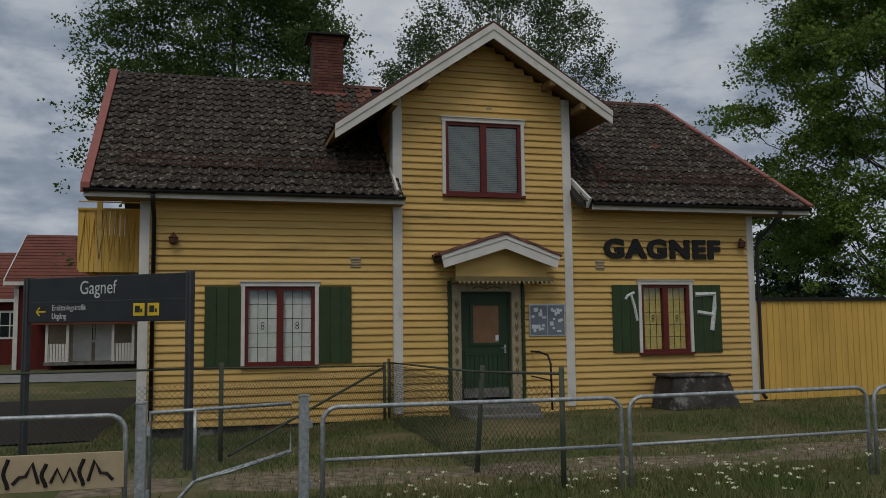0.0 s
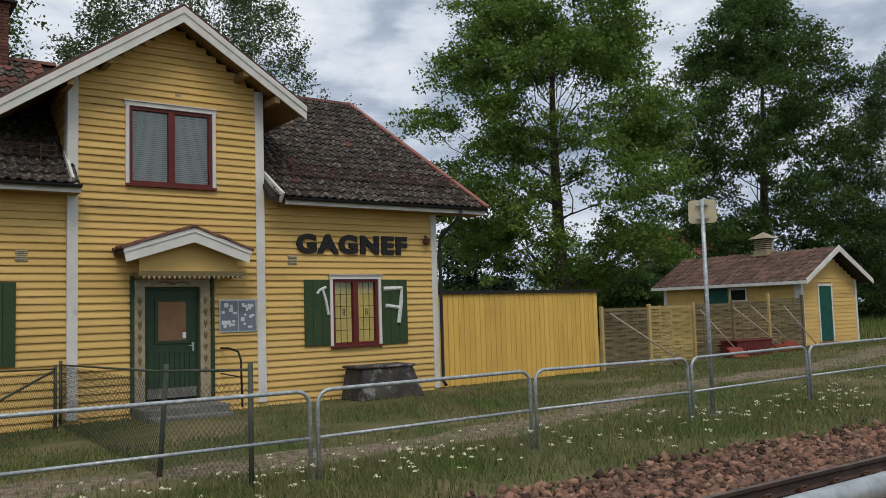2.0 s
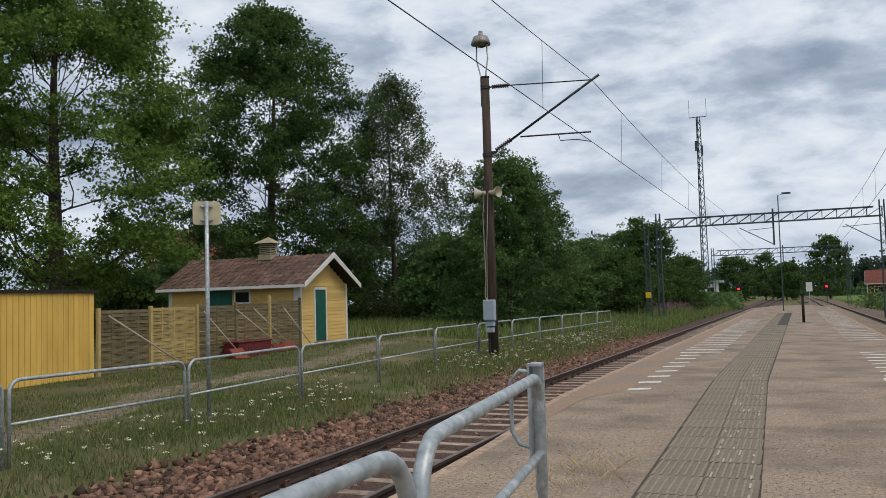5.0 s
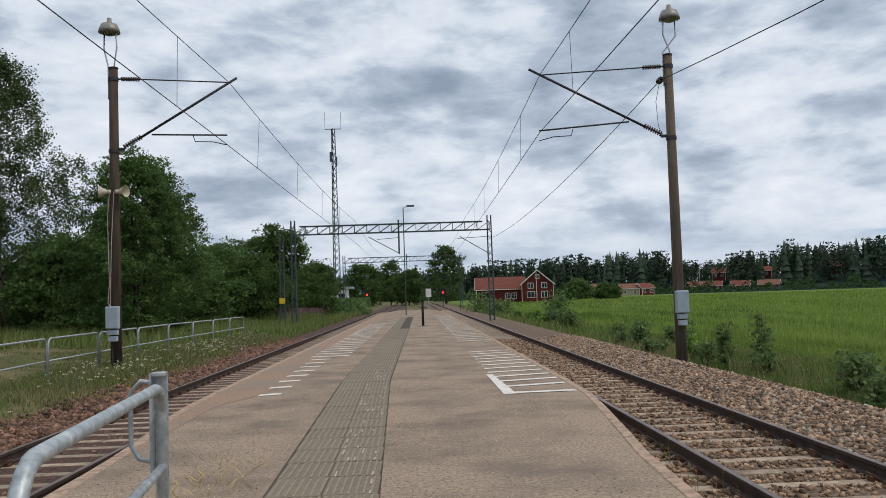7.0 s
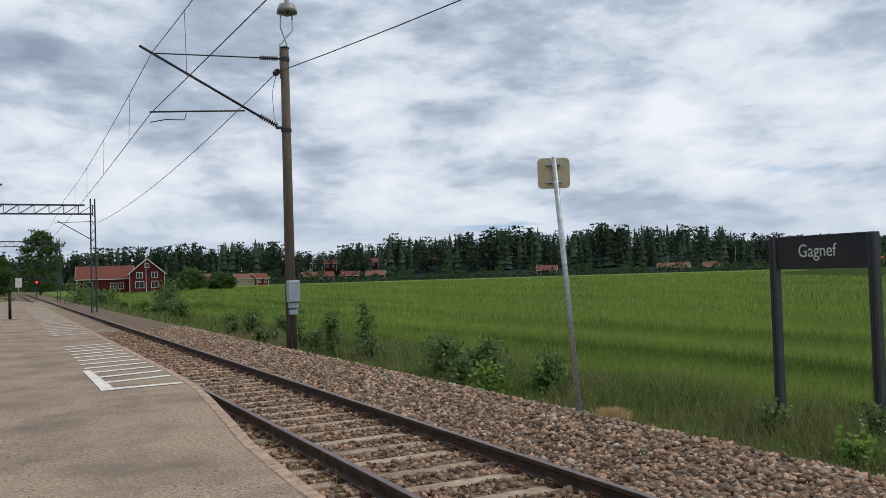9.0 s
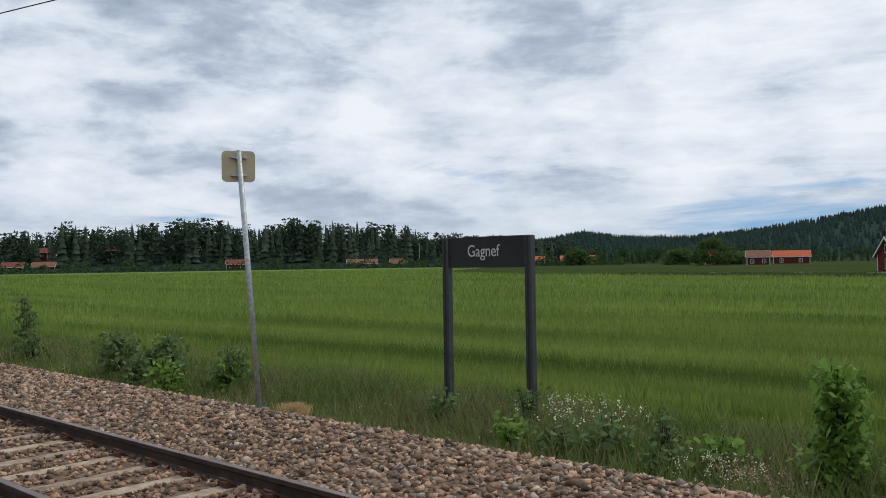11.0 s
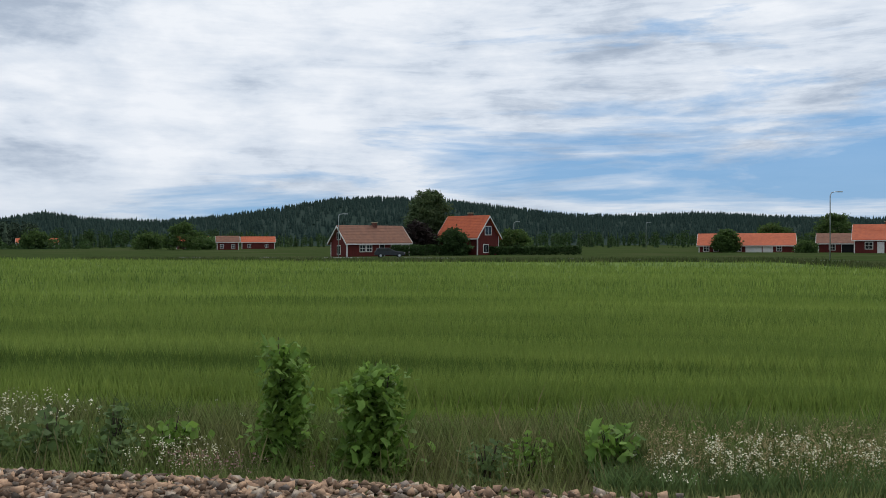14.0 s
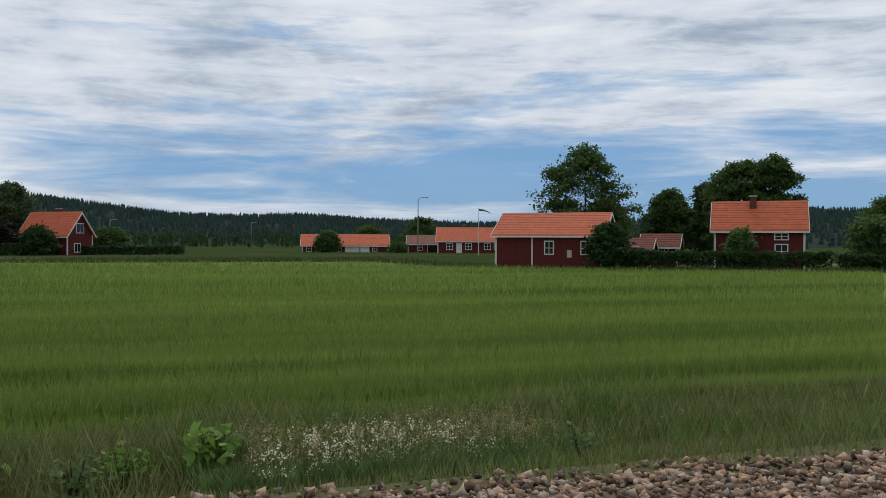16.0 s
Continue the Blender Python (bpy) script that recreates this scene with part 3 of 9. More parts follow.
def siding(parent, x, spans, pitch=0.146, proud=0.046):
    """Lapped boards on a wall that faces +x. spans(z) gives the (y0, y1) stretches at that height."""
    z = -0.22 - pitch
    while z < 8:
        for a, b in spans(z + pitch * 0.5):
            if b - a < 0.05:
                continue
            s = Shape()
            wob = 0.003 * math.sin(z * 37 + a)
            s.prism([(x, a, z), (x + proud + wob, a, z), (x + proud + wob, a, z + 0.025), (x + 0.004, a, z + pitch + 0.012), (x, a, z + pitch + 0.012)], (0, b - a, 0))
            part("weatherboard", s, M_YELLOW, parent)
        z += pitch


def minus(span, holes):
    out = [span]
    for h0, h1 in holes:
        nxt = []
        for a, b in out:
            if h1 <= a or h0 >= b:
                nxt.append((a, b))
            else:
                if h0 > a:
                    nxt.append((a, h0))
                if h1 < b:
                    nxt.append((h1, b))
        out = nxt
    return out


# openings: y0, y1, z0, z1
WIN_L = (0.24, 1.63, 0.80, 2.38)
WIN_R = (8.97, 10.19, 0.90, 2.43)
WIN_U = (4.41, 6.13, 4.36, 5.95)
DOOR = (4.71, 5.84, -0.05, 2.27)

wall = part("wall", Shape().box(WX - 0.12, WX - 0.004, Y0, BAY0, -0.375, WIN_L[2]).box(WX - 0.12, WX - 0.004, Y0, WIN_L[0], WIN_L[2], WIN_L[3])
            .box(WX - 0.12, WX - 0.004, WIN_L[1], BAY0, WIN_L[2], WIN_L[3]).box(WX - 0.12, WX - 0.004, Y0, BAY0, WIN_L[3], 4.6), M_YELLOW, house, "ochre boarded front wall")
part("wall", Shape().box(WX - 0.12, WX - 0.004, BAY1, Y1, -0.375, WIN_R[2]).box(WX - 0.12, WX - 0.004, BAY1, WIN_R[0], WIN_R[2], WIN_R[3])
     .box(WX - 0.12, WX - 0.004, WIN_R[1], Y1, WIN_R[2], WIN_R[3]).box(WX - 0.12, WX - 0.004, BAY1, Y1, WIN_R[3], 4.6), M_YELLOW, house, "ochre boarded front wall")
for a, b in ((Y0, Y0 + 0.12), (Y1 - 0.12, Y1)):
    part("end_wall", Shape().box(-24.5, WX - 0.12, a, b, -0.24, 4.6), M_YELLOW, house, "ochre boarded end wall")
part("rear_wall", Shape().box(-24.5, -24.38, Y0 + 0.12, Y1 - 0.12, -0.24, 4.6), M_YELLOW, house, "ochre boarded rear wall")
bay = part("bay_wall", Shape().box(WX - 0.1, WX + 0.06, BAY0, DOOR[0], -0.375, DOOR[3]).box(WX - 0.1, WX + 0.06, DOOR[1], BAY1, -0.375, DOOR[3])
           .box(WX - 0.1, WX + 0.06, BAY0, BAY1, DOOR[3], WIN_U[2]).box(WX - 0.1, WX + 0.06, BAY0, WIN_U[0], WIN_U[2], WIN_U[3])
           .box(WX - 0.1, WX + 0.06, WIN_U[1], BAY1, WIN_U[2], WIN_U[3])
           .prism([(WX - 0.1, BAY0, WIN_U[3]), (WX - 0.1, BAY1, WIN_U[3]), (WX - 0.1, BAY1, 6.45), (WX - 0.1, 5.35, 7.72), (WX - 0.1, BAY0, 6.30)], (0.16, 0, 0))
           .box(-21, WX - 0.1, BAY0, BAY0 + 0.1, 4.2, 6.3).box(-21, WX - 0.1, BAY1 - 0.1, BAY1, 4.2, 6.4), M_YELLOW, house, "ochre boarded gable bay")


def bay_top(z):
    """Stretch of the gable between its rakes at height z."""
    a, b = BAY0 + 0.17, BAY1 - 0.17
    if z > 6.25:
        a = max(a, 5.35 - (7.74 - z) / 0.70)
    if z > 6.4:
        b = min(b, 5.35 + (7.74 - z) / 0.66)
    return a, b


def hole(w, z, m=0.06):
    return [(w[0] - m, w[1] + m)] if w[2] - m < z < w[3] + m else []


siding(wall, WX, lambda z: (minus((Y0 + 0.16, BAY0), hole(WIN_L, z)) + minus((BAY1, Y1 - 0.14), hole(WIN_R, z))) if z < 4.55 else [])
siding(bay, WX + 0.062, lambda z: minus(bay_top(z), hole(WIN_U, z) + (hole((4.50, 6.06, -0.3, 2.42), z, 0))) if z < 7.7 else [])
# siding of the bay's cheeks above the roof
for yy, sg in ((BAY0, -1), (BAY1, 1)):
    for i in range(10):
        z = 4.35 + i * 0.2
        part("cheek_board", Shape().prism([(-20.9, yy, z), (-20.9, yy + sg * 0.026, z), (-20.9, yy + sg * 0.004, z + 0.21), (-20.9, yy, z + 0.21)], (3.4, 0, 0)), M_YELLOW, bay)

# foundation
part("foundation", Shape().box(-24.4, WX - 0.03, Y0 + 0.05, Y1 - 0.05, -0.95, -0.375), M_DARKCONC, house, "dark stone foundation")
part("vent_brick", Shape().box(WX - 0.04, WX + 0.0, 0.70, 1.20, -0.72, -0.40), M_TILE_RED, house, "red brick patch in the foundation")
# corner boards
for a, b, x, z0, z1 in ((Y0 - 0.03, Y0 + 0.16, WX, -0.40, 4.45), (Y1 - 0.14, Y1 + 0.03, WX, -0.26, 4.45), (BAY0 - 0.03, BAY0 + 0.17, WX + 0.06, -0.26, 6.42),
                        (BAY1 - 0.17, BAY1 + 0.03, WX + 0.06, -0.22, 6.58)):
    part("corner_board", Shape().box(x - 0.02, x + 0.05, a, b, z0, z1), M_WHITE, house, "white corner board", bevel=0.006)
for yy, sg in ((BAY0, -1), (BAY1, 1)):
    part("corner_board", Shape().box(WX - 0.16, WX + 0.058, yy + min(0, sg * 0.03) - 0.002, yy + max(0, sg * 0.03) + 0.002, 4.5, 6.3), M_WHITE, house, "white corner board")

# ---- roofs
def deck(y0, y1, xf):
    zf = EAVE_Z + (EAVE_X - xf) * (RIDGE_Z - EAVE_Z) / (EAVE_X - RIDGE_X)
    xb = 2 * RIDGE_X - EAVE_X
    return [[(xf, y0, zf - 0.05), (RIDGE_X, y0, RIDGE_Z - 0.05), (xb, y0, EAVE_Z - 0.05), (xb, y0, EAVE_Z - 0.16), (RIDGE_X, y0, RIDGE_Z - 0.16), (xf, y0, zf - 0.16)],
            (0, y1 - y0, 0)]


roof = part("roof", Shape().prism(*deck(-2.75, BAY0, EAVE_X)).prism(*deck(BAY0, BAY1, WX - 0.12)).prism(*deck(BAY1, 11.45, EAVE_X))
            .add([(EAVE_X, 11.45, EAVE_Z - 0.05), (EAVE_X, 13.15, EAVE_Z - 0.05), (RIDGE_X, 11.5, RIDGE_Z - 0.05), (2 * RIDGE_X - EAVE_X, 13.15, EAVE_Z - 0.05),
                  (2 * RIDGE_X - EAVE_X, 11.45, EAVE_Z - 0.05)], [(0, 1, 2), (1, 3, 2), (3, 4, 2), (0, 4, 3, 1)]), M_DECK, house, "dark roof deck")
slope = math.atan2(RIDGE_Z - EAVE_Z, EAVE_X - RIDGE_X)
SL = math.hypot(RIDGE_Z - EAVE_Z, EAVE_X - RIDGE_X)


def pantile(w=0.196, l=0.36):
    s = Shape()
    prof = [(0.0, 0.012), (0.06, 0.0), (0.14, 0.004), (0.20, 0.035), (0.255, 0.045), (0.31, 0.02)]
    n = len(prof)
    vs = [(0, y * w / 0.30, h + 0.034) for y, h in prof] + [(-l, y * w / 0.30, h) for y, h in prof] + [(0, y * w / 0.30, h) for y, h in prof]
    fs = [(i, i + 1, n + i + 1, n + i) for i in range(n - 1)] + [(2 * n + i, 2 * n + i + 1, i + 1, i) for i in range(n - 1)]
    return s.add(vs, fs)


tile_dark = pantile().mesh("roof_tile", M_TILE)
tile_red = pantile().mesh("roof_tile", M_TILE_RED)
random.seed(11)


def lay_tiles(y_from, y_to, limit, reds):
    rows_n = 18
    for r in range(rows_n):
        d = r * SL / rows_n
        y = y_from
        while y < y_to(r) - 0.02:
            if limit(r, y):
                me = tile_red if reds(r, y) else tile_dark
                ob = part("roof_tile", me, None, roof)
                x, z = EAVE_X + 0.05 - d * math.cos(slope), EAVE_Z - 0.045 + d * math.sin(slope)
                sag = -0.012 * math.sin((y + 2.8) * 0.9) ** 2
                ob.matrix_local = Matrix.LocRotScale((x, y + random.uniform(-0.006, 0.006), z + sag + random.uniform(-0.004, 0.008)),
                                                     Euler((random.uniform(-0.015, 0.015), slope + random.uniform(-0.025, 0.012), random.uniform(-0.012, 0.012))), None)
            y += 0.200


lay_tiles(-2.62, lambda r: 3.34 if r < 2 else 3.26, lambda r, y: True, lambda r, y: (r > 12 and y > 2.2 and random.random() < 0.5) or (r > 10 and y > 2.95))
lay_tiles(7.42, lambda r: 13.05 - (13.15 - 11.5) * (r + 0.6) / 18, lambda r, y: True, lambda r, y: random.random() < 0.012)

# ridge and hip caps, verge
s = Shape()
for i in range(40):
    y = -2.7 + i * 0.355
    if y > 11.4:
        break
    if 3.4 < y < 7.3:
        continue
    ob = part("ridge_tile", Shape().prism([(RIDGE_X - 0.13, y, RIDGE_Z - 0.06), (RIDGE_X - 0.06, y, RIDGE_Z + 0.03), (RIDGE_X + 0.06, y, RIDGE_Z + 0.03),
                                           (RIDGE_X + 0.13, y, RIDGE_Z - 0.06)], (0, 0.37, 0)), M_TILE_RED if (y > 7.3 or 1.0 < y < 3.4) else M_TILE, roof)
a, b = Vector((EAVE_X + 0.05, 13.2, EAVE_Z - 0.0)), Vector((RIDGE_X, 11.5, RIDGE_Z + 0.02))
for i in range(15):
    p, q = a.lerp(b, i / 15), a.lerp(b, (i + 1.06) / 15)
    part("hip_tile", Shape().bar(p, q, 0.20, 0.07), M_VERGE, roof, "", bevel=0.02)
part("verge_flashing", Shape().prism([(EAVE_X + 0.06, -2.80, EAVE_Z - 0.14), (EAVE_X + 0.06, -2.80, EAVE_Z + 0.06), (RIDGE_X, -2.80, RIDGE_Z + 0.09),
                                      (RIDGE_X, -2.80, RIDGE_Z - 0.14)], (0, 0.16, 0)), M_VERGE, roof, "red sheet-metal verge")
# eaves: fascia, soffit and gutter
for y0, y1 in ((-2.75, 3.42), (7.62, 13.15)):
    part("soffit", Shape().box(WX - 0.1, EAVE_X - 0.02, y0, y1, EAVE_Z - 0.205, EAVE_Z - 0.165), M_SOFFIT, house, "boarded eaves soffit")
    part("fascia", Shape().box(EAVE_X - 0.03, EAVE_X + 0.01, y0, y1, EAVE_Z - 0.205, EAVE_Z - 0.08), M_WHITE, house, "weathered white fascia")
    n = 7
    g = [(EAVE_X + 0.075 + 0.062 * math.cos(math.pi + math.pi * k / (n - 1)), EAVE_Z - 0.06 + 0.062 * math.sin(math.pi + math.pi * k / (n - 1))) for k in range(n)]
    gi = [(EAVE_X + 0.075 + 0.05 * math.cos(2 * math.pi - math.pi * k / (n - 1)), EAVE_Z - 0.058 + 0.05 * math.sin(2 * math.pi - math.pi * k / (n - 1))) for k in range(n)]
    part("gutter", Shape().prism([(x, y0, z) for x, z in g + gi], (0, y1 - y0, 0)), M_BLACK, house, "black half-round gutter")
for y, pts in ((Y0 + 0.24, [(-16.92, Y0 + 0.24, 4.12), (-17.0, Y0 + 0.24, 3.98), (-17.40, Y0 + 0.24, 3.7), (-17.40, Y0 + 0.24, -0.2)]),
               (Y1 + 0.08, [(-16.92, 12.35, 4.12), (-17.0, 12.30, 3.95), (-17.38, 12.0, 3.45), (-17.40, 11.98, 3.3), (-17.40, 11.98, -0.1), (-17.30, 12.0, -0.2)])):
    part("downpipe", Shape().tube(pts, 0.042, 10), M_BLACK, house, "black downpipe", smooth=True)
# snow guards
for y0, y1 in ((-2.2, 3.1), (7.75, 12.6)):
    s = Shape()
    for h in (0.05, 0.15, 0.25):
        d = 0.75
        x, z = EAVE_X - d * math.cos(slope), EAVE_Z + d * math.sin(slope)
        s.bar((x + 0.06, y0, z + 0.03 + h), (x + 0.06, y1, z + 0.03 + h), 0.018, 0.018)
    for i in range(int((y1 - y0) / 0.15) + 1):
        s.bar((x + 0.06, y0 + i * 0.15, z + 0.06), (x + 0.06, y0 + i * 0.15, z + 0.28), 0.008, 0.008)
    for i in range(5):
        y = y0 + 0.3 + i * (y1 - y0 - 0.6) / 4
        s.bar((x + 0.06, y, z + 0.02), (x + 0.06, y, z + 0.30), 0.03, 0.02)
        s.bar((x + 0.06, y, z + 0.28), (x - 0.25, y, z + 0.27), 0.03, 0.012)
        s.bar((x + 0.10, y, z - 0.02), (x - 0.30, y, z + 0.28), 0.03, 0.012)
    part("snow_guard", s, M_RUST, roof, "rusty dark snow guard lattice")

# gable roof of the bay
PEAK, LEFT, RIGHT = (5.35, 7.95), (1.96, 5.58), (8.08, 6.18)
GX = -16.82
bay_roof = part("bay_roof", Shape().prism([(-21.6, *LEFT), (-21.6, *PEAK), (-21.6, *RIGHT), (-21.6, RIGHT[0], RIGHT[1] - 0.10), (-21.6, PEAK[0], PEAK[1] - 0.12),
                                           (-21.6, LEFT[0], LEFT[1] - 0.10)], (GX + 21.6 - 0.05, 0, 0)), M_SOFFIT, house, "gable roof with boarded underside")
bay_tile = Shape().prism([(0, -0.145, 0), (-0.06, -0.145, 0.05), (-0.17, -0.145, 0.05), (-0.25, -0.145, 0.0), (-0.34, -0.145, 0.01), (-0.34, -0.145, -0.02),
                          (0, -0.145, -0.02)], (0, 0.30, 0)).mesh("roof_tile", M_TILE)
for (p, q) in ((LEFT, PEAK), (RIGHT, PEAK)):
    n = 13
    dy, dz = (q[0] - p[0]) / n, (q[1] - p[1]) / n
    for i in range(n):
        for j in range(14):
            x = GX - 0.02 - j * 0.34
            ya, za = p[0] + dy * i, p[1] + dz * i
            ob = part("roof_tile", bay_tile, None, bay_roof)
            ob.matrix_local = Matrix.LocRotScale((x, ya + dy / 2, za + dz / 2 + 0.07 + 0.01 * ((i * 7 + j * 3) % 3)), Euler((math.atan2(dz, dy) if dy > 0 else math.atan2(-dz, -dy), 0, 0)), (1, 1.12, 1))
for p, q in ((LEFT, PEAK), (RIGHT, PEAK)):
    dl = -0.26 if p is LEFT else -0.26
    part("bargeboard", Shape().prism([(GX - 0.03, p[0], p[1] + 0.02), (GX - 0.03, q[0], q[1] + 0.02), (GX - 0.03, q[0], q[1] - 0.28), (GX - 0.03, p[0], p[1] - 0.24)],
                                     (0.035, 0, 0)), M_WHITE, house, "white bargeboard")
    part("barge_strip", Shape().prism([(GX + 0.006, p[0], p[1] + 0.05), (GX + 0.006, q[0], q[1] + 0.05), (GX + 0.006, q[0], q[1] - 0.09), (GX + 0.006, p[0], p[1] - 0.07)],
                                      (0.022, 0, 0)), M_WHITE, house, "white upper barge strip")
    part("barge_flashing", Shape().bar((GX + 0.0, p[0], p[1] + 0.075), (GX + 0.0, q[0], q[1] + 0.085), 0.045, 0.02, up=(1, 0, 0)), M_TILE_RED, house, "narrow red edge flashing")
for y, z in ((3.9, 6.72), (6.7, 6.84), (3.2, 6.2), (7.4, 6.35)):
    part("rafter_end", Shape().box(WX, GX - 0.03, y - 0.06, y + 0.06, z - 0.11, z + 0.03), M_SOFFIT, house, "projecting purlin end")
# white flashing boards where the main roof meets the bay
part("flashing_board", Shape().bar((EAVE_X + 0.02, BAY0 - 0.02, EAVE_Z - 0.02), (EAVE_X - 0.75, BAY0 - 0.02, EAVE_Z + 0.62), 0.05, 0.24), M_WHITE, house, "white flashing board")
part("flashing_board", Shape().bar((EAVE_X + 0.06, BAY1 + 0.25, EAVE_Z - 0.08), (EAVE_X - 0.70, BAY1 + 0.12, EAVE_Z + 0.50), 0.06, 0.24), M_WHITE, house, "white flashing board")

# chimney, brick by brick
chimney = part("chimney", Shape().box(-21.30, -20.60, 1.92, 2.66, 6.6, 8.72), M_MORTAR, house, "red brick chimney")
bm_ = Shape().box(0, 0.02, 0.004, 0.238, 0, 0.062).mesh("brick", M_BRICK)
for r in range(19):
    for i in range(4):
        y = 1.915 + i * 0.25 - (0.125 if r % 2 else 0)
        if 1.75 < y < 2.6:
            ob = part("brick", bm_, None, chimney)
            ob.location = (-20.605, max(y, 1.915), 7.25 + r * 0.075)
            if y < 1.915 or y + 0.24 > 2.67:
                ob.scale = (1, 0.5, 1)
part("chimney_crown", Shape().box(-21.32, -20.57, 1.89, 2.69, 8.66, 8.76), M_BRICK, chimney, "corbelled brick crown")
part("chimney_cap", Shape().box(-21.46, -20.44, 1.76, 2.82, 8.76, 8.80), M_BLACK, chimney, "black sheet cap")
part("chimney_flashing", Shape().box(-21.34, -20.52, 1.86, 2.72, 7.0, 7.32), M_VERGE, chimney, "red sheet flashing")


# ---- windows
def window(name, w, x, label, backing_mat, lattice=True, blind=False, casing=0.075):
    y0, y1, z0, z1 = w
    win = part(name, Shape().box(x - 0.09, x + 0.015, y0, y1, z0, z0 + 0.07).box(x - 0.09, x + 0.015, y0, y1, z1 - 0.07, z1)
               .box(x - 0.09, x + 0.015, y0, y0 + 0.07, z0 + 0.07, z1 - 0.07).box(x - 0.09, x + 0.015, y1 - 0.07, y1, z0 + 0.07, z1 - 0.07)
               .box(x - 0.09, x + 0.025, (y0 + y1) / 2 - 0.065, (y0 + y1) / 2 + 0.065, z0 + 0.07, z1 - 0.07), M_REDFRAME, house, label)
    for a, b, c, d in ((y0 - casing, y0, z0 - 0.02, z1), (y1, y1 + casing, z0 - 0.02, z1), (y0 - casing - 0.02, y1 + casing + 0.02, z1, z1 + 0.09)):
        part("casing", Shape().box(x - 0.03, x + 0.055, a, b, c, d), M_WHITE, win, "white casing board", bevel=0.005)
    part("drip_cap", Shape().box(x - 0.03, x + 0.085, y0 - casing - 0.04, y1 + casing + 0.04, z1 + 0.09, z1 + 0.11), M_WHITE, win)
    part("sill", Shape().box(x - 0.03, x + 0.085, y0 - casing, y1 + casing, z0 - 0.05, z0 - 0.0), M_REDFRAME, win, "red window sill")
    mid = (y0 + y1) / 2
    for a, b in ((y0 + 0.07, mid - 0.065), (mid + 0.065, y1 - 0.07)):
        pane = part("pane", Shape().box(x - 0.036, x - 0.032, a, b, z0 + 0.07, z1 - 0.07), M_PANE, win, "window glass")
        pane.visible_shadow = False
        if lattice:
            s = Shape()
            for k in (1, 2):
                yy = a + (b - a) * k / 3
                s.box(x - 0.030, x - 0.022, yy - 0.006, yy + 0.006, z0 + 0.07, z1 - 0.07)
            for k in range(1, 5):
                zz = z0 + 0.07 + (z1 - z0 - 0.14) * k / 5
                s.box(x - 0.030, x - 0.022, a, b, zz - 0.006, zz + 0.006)
            for zz in ((z0 + z1) / 2 - 0.036, (z0 + z1) / 2 + 0.036):
                c = (a + b) / 2
                s.tube([(x - 0.022, c + 0.030 * math.cos(k * math.pi / 5), zz + 0.034 * math.sin(k * math.pi / 5)) for k in range(11)], 0.008, 5)
            part("leading", s, M_BLACK, win, "dark leaded glazing bars")
        if blind:
            s = Shape()
            n = 34
            for k in range(n):
                zz = z0 + 0.08 + (z1 - z0 - 0.16) * k / n
                s.add([(x - 0.085, a, zz), (x - 0.085, b, zz), (x - 0.058, b, zz + 0.030), (x - 0.058, a, zz + 0.030)], [(0, 1, 2, 3)])
            part("blind", s, M_SLAT, win, "grey closed slatted blind")
    # drawn cloth blinds downstairs; the upper near-black sheet stands for the unlit room
    part("backing", Shape().box(x - 0.13, x - 0.115, y0, y1, z0, z1), backing_mat, win, "backing sheet behind the glass")
    return win


window("window_ground_west", WIN_L, WX + 0.02, "red-framed leaded casement window with white casing", M_CURTAIN)
window("window_ground_east", WIN_R, WX + 0.02, "red-framed leaded casement window with yellowed blind", M_CURTAIN_Y)
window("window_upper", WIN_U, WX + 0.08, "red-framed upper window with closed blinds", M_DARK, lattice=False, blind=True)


def shutter(y0, y1, z0, z1, tilt=0.0):
    sh = part("shutter", Shape().box(WX + 0.03, WX + 0.05, y0 + 0.02, y1 - 0.02, z0 + 0.02, z1 - 0.02), M_GREEN, house, "dark green plank shutter")
    n = 3
    for i in range(n):
        a = y0 + (y1 - y0) * i / n
        part("shutter_plank", Shape().box(WX + 0.05, WX + 0.078, a + 0.003, a + (y1 - y0) / n - 0.003, z0, z1), M_GREEN, sh, "", bevel=0.004)
    return sh


shutter(-0.54, 0.155, 0.78, 2.38)
shutter(1.715, 2.38, 0.82, 2.38)
sh_a = shutter(8.24, 8.885, 0.92, 2.42)
sh_b = shutter(10.275, 10.99, 0.88, 2.42)
# painted strokes across the shutters
part("paint_stroke", Shape().tube([(WX + 0.082, 8.56, 2.10), (WX + 0.082, 8.62, 2.18), (WX + 0.082, 8.78, 2.25)], 0.032, 6)
     .tube([(WX + 0.082, 8.70, 2.2), (WX + 0.082, 8.78, 1.95), (WX + 0.082, 8.84, 1.62)], 0.034, 6), M_CHALK, sh_a, "white spray-painted stroke")
part("paint_stroke", Shape().tube([(WX + 0.082, 10.32, 2.20), (WX + 0.082, 10.82, 2.22), (WX + 0.082, 10.80, 1.9), (WX + 0.082, 10.72, 1.38)], 0.055, 6)
     .tube([(WX + 0.082, 10.36, 1.80), (WX + 0.082, 10.78, 1.74)], 0.050, 6), M_CHALK, sh_b, "white spray-painted stroke")

